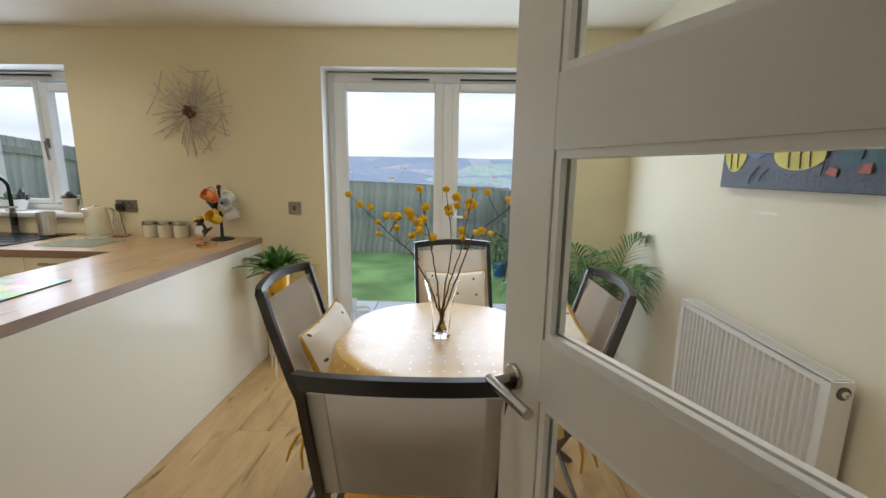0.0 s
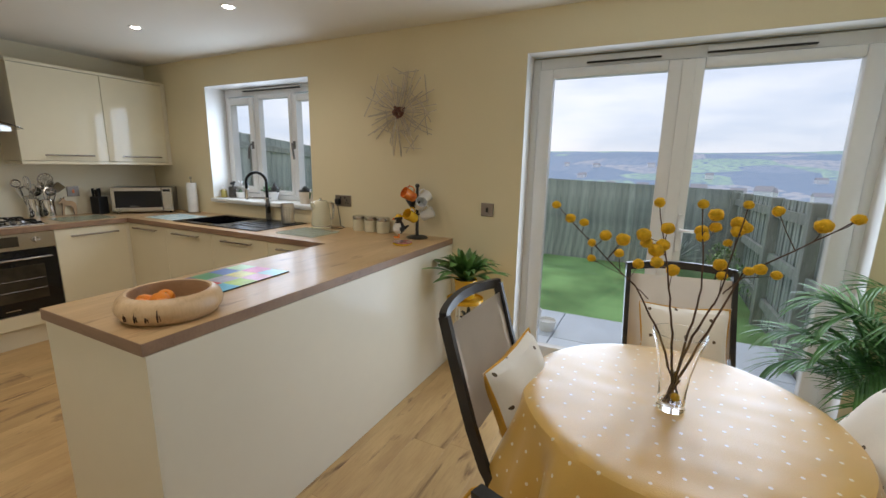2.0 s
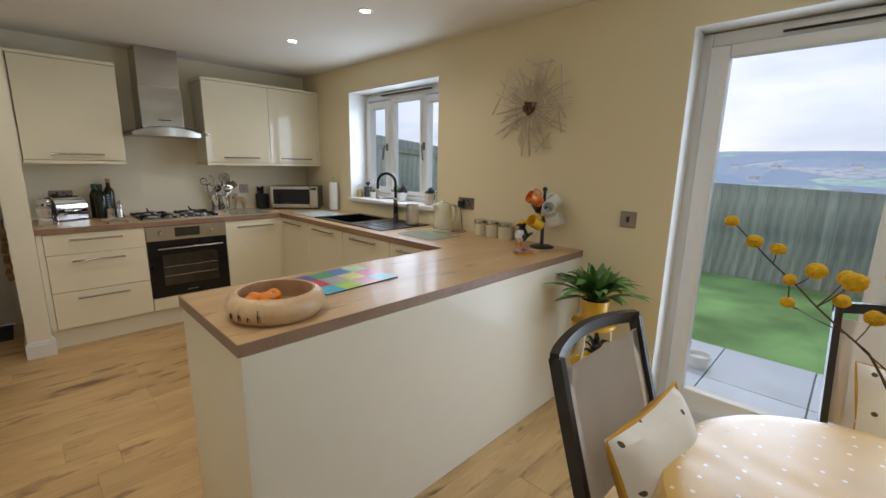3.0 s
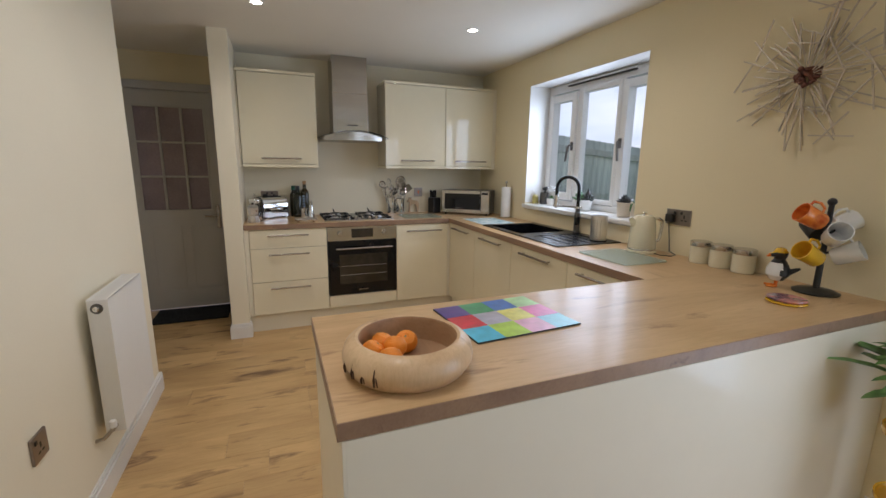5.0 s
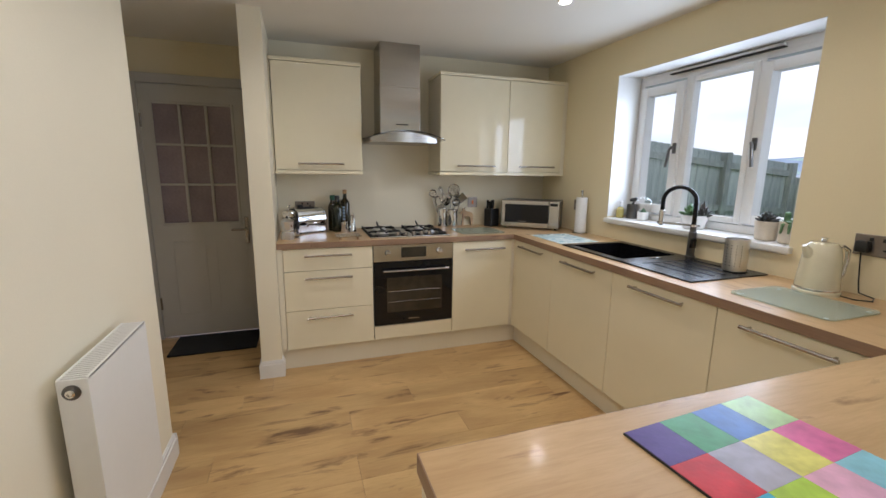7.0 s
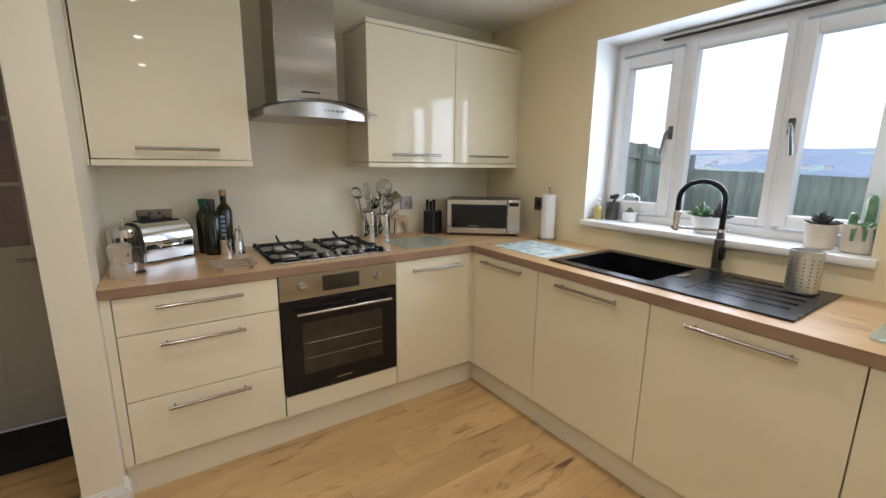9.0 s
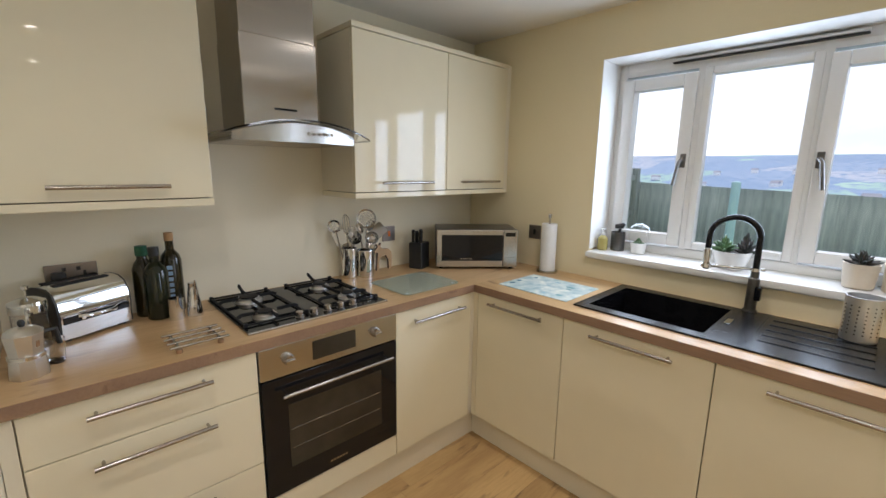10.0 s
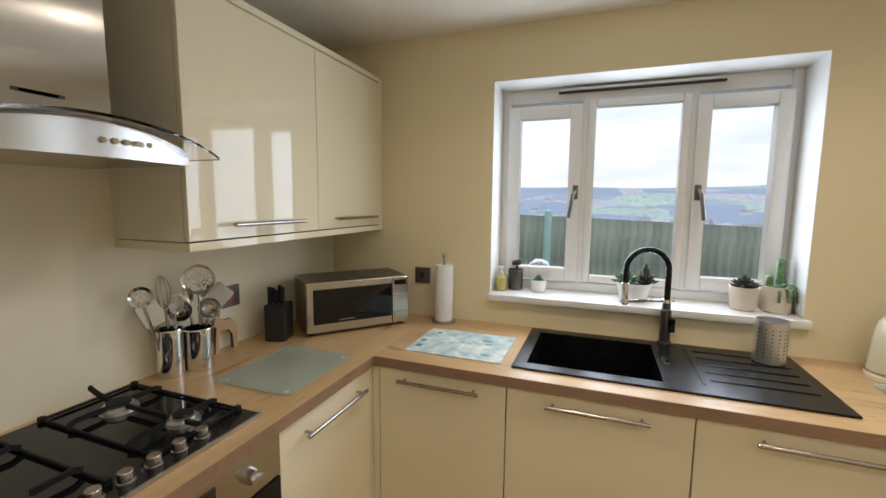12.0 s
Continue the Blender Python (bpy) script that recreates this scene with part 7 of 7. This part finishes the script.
tn = lathe_thing("brush_tin", -3.800, 3.278, SZ, [
    ("tin", [(0, 0), (0.036, 0), (0.038, 0.004), (0.038, 0.105), (0.036, 0.105), (0.036, 0.006), (0, 0.006)], GUNMETAL, "")], "perforated steel tin with a brush on the sill", "tin")
for i in range(6):
    for j in range(5):
        a = radians(-130 + 22 * i)
        bm = bmn()
        lathe(bm, [(0, 0), (0.003, 0), (0.003, 0.001), (0, 0.001)], 8)
        bmesh.ops.transform(bm, matrix=pose(0.0378 * math.cos(a), 0.0378 * math.sin(a), 0.02 + 0.017 * j, 0, 0, math.degrees(a)) @ pose(0, 0, 0, 0, 90, 0), verts=bm.verts[:])
        part("hole", bm, GAP, tn)
bm = bmn()
tube(bm, [(0, 0, 0.01), (0.005, 0, 0.115), (0.012, 0, 0.125)], 0.008, 8)
tube(bm, [(-0.018, -0.004, 0.135), (0.02, 0.002, 0.142), (0.03, 0.004, 0.155)], [0.012, 0.016, 0.008], 8)
part("brush", bm, BLACKPL, tn, "black brush head")
lathe_thing("soap_bottle", -3.864, 3.225, SZ, [
    ("bottle", [(0, 0), (0.026, 0), (0.028, 0.004), (0.028, 0.065), (0.018, 0.078), (0.010, 0.084), (0, 0.084)], material("amber_soap", (0.45, 0.38, 0.12), 0.1, vary=0.1, coat=0.5, bump=0.0), ""),
    ("pump", [(0, 0.0845), (0.011, 0.0845), (0.011, 0.096), (0.004, 0.098), (0.004, 0.115), (0.014, 0.117), (0.014, 0.122), (0, 0.123)], PAPER, "white pump")], "small bottle of amber soap on the sill", "bottle")


# ---- sockets and switches ----
def plate(m, w, h_, label, kind_):
    """Faces +y of its own space."""
    s = thing("wall_socket" if kind_ != "switch" else "light_switch", m, label, "socket" if kind_ != "switch" else "switch")
    bm = bmn()
    box(bm, -w / 2, w / 2, 0, 0.009, -h_ / 2, h_ / 2, 0.0025)
    part("plate", bm, PLATE, s)
    xs = [-w / 4, w / 4] if kind_ == "double" else [0.0]
    for x in xs:
        if kind_ == "switch" or kind_ == "fused":
            bm = bmn()
            box(bm, x - 0.008, x + 0.008, 0.009, 0.014, -0.016, 0.016, 0.002)
            part("rocker", bm, BLACKPL if kind_ == "switch" else REDP, s)
            continue
        for dx, dz, a, b in ((0, 0.012, 0.0045, 0.009), (-0.011, -0.010, 0.007, 0.0035), (0.011, -0.010, 0.007, 0.0035)):
            bm = bmn()
            box(bm, x + dx - a, x + dx + a, 0.0085, 0.0096, dz - b - 0.006, dz + b - 0.006)
            part("socket_hole", bm, GAP, s)
        bm = bmn()
        box(bm, x * 0.55 - 0.006 if kind_ == "double" else 0.02, x * 0.55 + 0.006 if kind_ == "double" else 0.032, 0.009, 0.013, 0.018, 0.032, 0.001)
        part("rocker", bm, BLACKPL, s)
    if kind_ == "double":
        bm = bmn()
        box(bm, w / 4 - 0.022, w / 4 + 0.022, 0.0097, 0.042, -0.03, 0.018, 0.008)
        part("plug", bm, BLACKPL, s, "black plug")
    return s


plate(pose(-2.297, YB, 1.125, 0, 0, 180), 0.155, 0.088, "double brushed metal wall socket with black plug", "double")
plate(pose(-1.068, YB, 1.131, 0, 0, 180), 0.088, 0.088, "single brushed metal switch plate", "switch")
plate(pose(-4.267, YB, 1.131, 0, 0, 180), 0.086, 0.086, "single brushed metal switch plate by the roll", "switch")
plate(pose(XL, 0.953, 1.102, 0, 0, -90), 0.150, 0.088, "double brushed metal wall socket behind the toaster", "double")
plate(pose(XL, 2.407, 1.121, 0, 0, -90), 0.090, 0.090, "brushed metal fused outlet with a red rocker", "fused")
plate(pose(-2.135, YS, 0.515, 0, 0, 0), 0.088, 0.088, "single brushed metal wall socket low on the wall", "single")

# ---- by the back door ----
bm = bmn()
box(bm, -5.09, -4.70, -0.085, 0.535, 0.0006, 0.014, 0.004)
solid("doormat", bm, MATDARK, "black doormat before the back door", "doormat")
hg = thing("hanging_log_strand", pose(-4.86, 0.600, 0.48), "string of brown wooden slices hanging on the wall", "wall hanging")
g_ = random.Random(12)
for k in range(9):
    bm = bmn()
    lathe(bm, [(0, -0.016), (0.042, -0.016), (0.045, 0), (0.042, 0.016), (0, 0.016)], 16)
    bmesh.ops.transform(bm, matrix=pose(g_.uniform(-0.018, 0.018), -0.022, 0.045 * k, 90 + g_.uniform(-20, 20), g_.uniform(-25, 25), 0), verts=bm.verts[:])
    part("wood_slice", bm, WOODDARK if k % 2 else CORK, hg)
bm = bmn()
tube(bm, [(0, -0.012, 0), (0, -0.012, 0.44), (0, 0.004, 0.45)], 0.003, 6)
part("string", bm, BLACKPL, hg)

# ---- garden ----
G = -0.12


def land(x, y):
    """Height of the land: flat garden, a valley beyond it, hills on the far side."""
    if y < 9.0:
        return G - 0.03
    d = y - 9.0
    z = G - 0.03 - 26 * (1 - math.exp(-d / 170.0))
    rise = max(0.0, min(1.0, (d - 420) / 1500.0))
    z += 92 * rise * rise * (3 - 2 * rise)
    k = min(1.0, d / 300.0)
    return z + k * (7 * noise.noise(Vector((x / 260, y / 260, 0))) + 3 * noise.noise(Vector((x / 70, y / 90, 5)))) + 14 * rise * noise.noise(Vector((x / 420, 3.1, y / 600)))


bm = bmn()
ys = [3.42, 4.5, 6, 8, 9, 11, 14, 18, 24, 32, 44, 60, 80, 105, 135, 170, 210, 260, 320, 390, 470, 560, 660, 780, 910, 1060, 1230, 1420, 1630, 1800, 1960, 2200]
rows = []
for y in ys:
    half = 40 + y * 1.9
    rows.append([bm.verts.new((half * (2 * i / 90 - 1) - 2, y, land(half * (2 * i / 90 - 1), y))) for i in range(91)])
for a, b in zip(rows, rows[1:]):
    for i in range(90):
        bm.faces.new((a[i], a[i + 1], b[i + 1], b[i]))
FIELDS = bpy.data.materials.new("hazed_fields_and_woods")
FIELDS.use_nodes = True
fn = FIELDS.node_tree
fb = fn.nodes["Principled BSDF"]
fb.inputs["Roughness"].default_value = 0.95
fc, fm, fv = fn.nodes.new("ShaderNodeTexCoord"), fn.nodes.new("ShaderNodeMapping"), fn.nodes.new("ShaderNodeTexVoronoi")
fm.inputs["Scale"].default_value = (0.0085, 0.0055, 0.0)
fv.inputs["Scale"].default_value = 1.0
fr = fn.nodes.new("ShaderNodeValToRGB")
fr.color_ramp.interpolation = "CONSTANT"
els = fr.color_ramp.elements
# distance haze is put into these field and wood colours: pale and blue
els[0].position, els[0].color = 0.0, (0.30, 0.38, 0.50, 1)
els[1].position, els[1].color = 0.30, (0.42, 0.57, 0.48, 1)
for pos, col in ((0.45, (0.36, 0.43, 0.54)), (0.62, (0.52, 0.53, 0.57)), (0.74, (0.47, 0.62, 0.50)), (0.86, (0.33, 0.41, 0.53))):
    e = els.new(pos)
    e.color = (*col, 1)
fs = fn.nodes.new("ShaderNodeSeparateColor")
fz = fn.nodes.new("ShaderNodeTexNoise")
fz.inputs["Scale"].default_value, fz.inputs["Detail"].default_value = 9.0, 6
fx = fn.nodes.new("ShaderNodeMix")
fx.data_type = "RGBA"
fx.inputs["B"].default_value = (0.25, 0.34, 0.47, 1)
fk = fn.nodes.new("ShaderNodeValToRGB")
fk.color_ramp.elements[0].position, fk.color_ramp.elements[1].position = 0.52, 0.60
link(fn, fc.outputs["Object"], fm.inputs["Vector"])
link(fn, fm.outputs["Vector"], fv.inputs["Vector"])
link(fn, fm.outputs["Vector"], fz.inputs["Vector"])
link(fn, fv.outputs["Color"], fs.inputs["Color"])
link(fn, fs.outputs[0], fr.inputs["Fac"])
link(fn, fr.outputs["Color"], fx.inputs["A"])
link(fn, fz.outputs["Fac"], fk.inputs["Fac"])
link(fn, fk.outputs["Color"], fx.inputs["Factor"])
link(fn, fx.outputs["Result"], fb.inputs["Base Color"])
solid("ground", bm, FIELDS, "valley of fields and woods with haze in their colours, rising to far hills", "ground", "structure")

HOUSEW = material("far_house_wall", (0.80, 0.79, 0.78), 0.9, vary=0.1)
ROOFT = material("far_house_roof", (0.42, 0.40, 0.42), 0.9, vary=0.15)
g_ = random.Random(17)
for k in range(60):
    y = g_.uniform(330, 1100)
    x = g_.uniform(-0.9, 0.55) * y
    z = land(x, y)
    w, d, h_ = g_.uniform(7, 14), g_.uniform(6, 9), g_.uniform(5, 6)
    hs = thing("house", pose(x, y, z - 0.5, 0, 0, g_.uniform(-25, 25)), "pale far-off house in the valley", "house", "houses in the valley")
    bm = bmn()
    box(bm, -w / 2, w / 2, -d / 2, d / 2, 0, h_ + 0.5)
    part("wall", bm, HOUSEW, hs)
    bm = bmn()
    prism(bm, [(-d / 2 - 0.4, 0), (d / 2 + 0.4, 0), (0, d * 0.42)], -w / 2 - 0.3, w / 2 + 0.3)
    bmesh.ops.transform(bm, matrix=Matrix(((0, 0, 1, 0), (1, 0, 0, 0), (0, 1, 0, h_ + 0.5), (0, 0, 0, 1))), verts=bm.verts[:])
    part("roof", bm, ROOFT, hs)

bm = bmn()
box(bm, -5.6, 1.02, 4.89, 7.92, G - 0.04, G)
solid("lawn", bm, LAWN, "bright green artificial lawn in the back garden", "lawn", "structure")
pv = thing("patio", pose(0, 0, G - 0.03), "pale grey paving along the house", "paving")
pv["kind"] = "structure"
for i in range(11):
    for j in range(2):
        bm = bmn()
        box(bm, -5.6 + i * 0.602, -5.6 + i * 0.602 + 0.594, 3.452 + j * 0.718, 3.452 + j * 0.718 + 0.710, 0, 0.045, 0.004, 1)
        part("slab", bm, PATIO, pv)


def fence(name, x0, y0, x1, y1, top0, top1, posts, label, rails, side, mids=()):
    """A boarded fence from one end to the other; rails stand on the given side of the boards."""
    f = thing(name, pose(x0, y0, G - 0.03, 0, 0, math.degrees(math.atan2(y1 - y0, x1 - x0))), label, "fence")
    ln = math.hypot(x1 - x0, y1 - y0)
    n = int(ln / 0.105)
    me = None
    for k in range(n):
        if me is None:
            bm = bmn()
            prism(bm, [(0, 0), (0.118, 0), (0.118, 0.008), (0, 0.016)], 0, 1.0)
            me = finish("board", bm, FENCE, False)
        b = new("board", me)
        b.parent = f
        s = k / n
        b.matrix_basis = pose(k * ln / n, 0.004 * (k % 2), 0) @ Matrix.Diagonal((1, 1, top0 + (top1 - top0) * s - G + 0.03, 1))
    for s in posts:
        bm = bmn()
        h_ = top0 + (top1 - top0) * s - G + 0.04
        box(bm, ln * s - 0.05, ln * s + 0.05, side * 0.03 - 0.05 + (0.02 if side > 0 else 0), side * 0.03 + 0.05 + (0.02 if side > 0 else 0), 0, h_, 0.004, 1)
        part("post", bm, FENCEPOST, f)
    for r in rails:
        bm = bmn()
        y = 0.022 if side > 0 else -0.042
        za, zb = r * (top0 - G), r * (top1 - G)
        bar(bm, [(0, y + 0.018, za), (ln, y + 0.018, zb)], 0.04, 0.085)
        part("rail", bm, FENCEPOST, f)
    return f


fence("garden_fence", -5.6, 7.95, 1.02, 7.95, 1.35, 1.13, (0.0, 1.0), "green weathered board fence at the end of the garden", (), -1)
fence("garden_fence", -5.62, 3.46, -5.62, 7.92, 1.95, 1.55, (0.02, 0.35, 0.68, 0.98), "green weathered board fence with rails and posts", (0.25, 0.60, 0.93), -1)
fence("garden_fence", 1.04, 3.46, 1.04, 7.92, 1.22, 1.10, (0.02, 0.21, 0.47, 0.79, 0.99), "green weathered board fence with rails beside the lawn", (0.22, 0.58, 0.92), 1)

# garden pots and plants
for x, y, r, h_ in ((-0.86, 4.32, 0.085, 0.10), (-1.02, 4.46, 0.07, 0.14)):
    lathe_thing("garden_pot", x, y, G + 0.016, [("pot", [(0, 0), (r * 0.8, 0), (r, h_), (r * 0.9, h_), (r * 0.85, h_ - 0.03), (0, h_ - 0.03)], WHITECER, "")], "small white empty pot on the patio", "plant pot", "patio pots")
lathe_thing("garden_pot", 0.78, 6.3, G, [("pot", [(0, 0), (0.09, 0), (0.12, 0.20), (0.105, 0.20), (0.10, 0.17), (0, 0.17)], material("blue_glaze", (0.03, 0.15, 0.5), 0.25, vary=0.1, coat=0.4), "")], "bright blue glazed pot on the lawn", "plant pot")
sp = thing("spiky_garden_plant", pose(0.30, 7.4, G), "pale spiky yucca by the end fence", "plant")
g_ = random.Random(9)
for k in range(60):
    a, e = 2.399 * k, g_.uniform(0.1, 1.4)
    o_ = Vector((math.cos(a) * math.cos(e), math.sin(a) * math.cos(e), math.sin(e)))
    bm = bmn()
    blade(bm, [Vector((0, 0, 0.22)) + o_ * 0.42 * s - Vector((0, 0, 0.05 * s * s)) for s in (0, 0.3, 0.6, 0.85, 1)], 0.016, 0.3)
    part("leaf", bm, material("pale_yucca_leaf", (0.30, 0.36, 0.32), 0.6, vary=0.2) if k == 0 else bpy.data.materials["pale_yucca_leaf"], sp)
bm = bmn()
tube(bm, [(0, 0, 0), (0, 0, 0.24)], [0.05, 0.04], 10)
part("trunk", bm, BARK, sp)
lathe_thing("garden_post", -4.09, 7.2, G, [("post", [(0, 0), (0.10, 0), (0.10, 0.03), (0.055, 0.05), (0.05, 1.52), (0, 1.54)], material("pale_teal_paint", (0.42, 0.62, 0.62), 0.5, vary=0.1), "")], "pale teal painted post by the fence", "post")
for k, (y, h_, s) in enumerate(((5.9, 0.5, 21), (6.6, 0.62, 22), (7.2, 0.55, 23))):
    sh = thing("garden_shrub", pose(0.80, y, G), "small dark evergreen shrub along the fence", "shrub", "shrubs")
    bm = bmn()
    tube(bm, [(0, 0, 0), (0.02, 0, h_ * 0.6)], [0.015, 0.008], 6)
    part("trunk", bm, BARK, sh)
    g_ = random.Random(s)
    bm = bmn()
    for q in range(150):
        a, e, rr_ = g_.uniform(0, 6.28), g_.uniform(-0.6, 1.5), 0.17 * g_.random() ** 0.4
        c_ = Vector((rr_ * math.cos(a) * math.cos(e), rr_ * math.sin(a) * math.cos(e), h_ * 0.6 + rr_ * 1.3 * math.sin(e)))
        o_ = Vector((g_.uniform(-1, 1), g_.uniform(-1, 1), g_.uniform(-0.3, 1))).normalized()
        blade(bm, [c_ + o_ * 0.06 * t_ for t_ in (0, 0.35, 0.7, 1)], 0.011)
    part("crown", bm, LEAF, sh)

# ---- floor boards ----
g_ = random.Random(30)
PW, PL = 0.192, 1.285
x = -5.115
while x < 1.29:
    x1 = min(x + PW, 1.298)
    y = -1.58 - PL * g_.random() * 0.9
    while y < 3.13:
        a, b = max(y, -0.245 if x < -1.05 or x > 1.05 else -1.58), min(y + PL, 3.138)
        if b - a > 0.05:
            bm = bmn()
            box(bm, -(x1 - x) / 2 + 0.0004, (x1 - x) / 2 - 0.0004, -(b - a) / 2 + 0.0005, (b - a) / 2 - 0.0005, -0.005, 0.0, 0.0007, 1)
            pl = new("plank", finish("plank", bm, OAKFLOOR, False))
            pl.location = ((x + x1) / 2, (a + b) / 2, 0)
            pl.parent = FLOOR
        y += PL
    x += PW
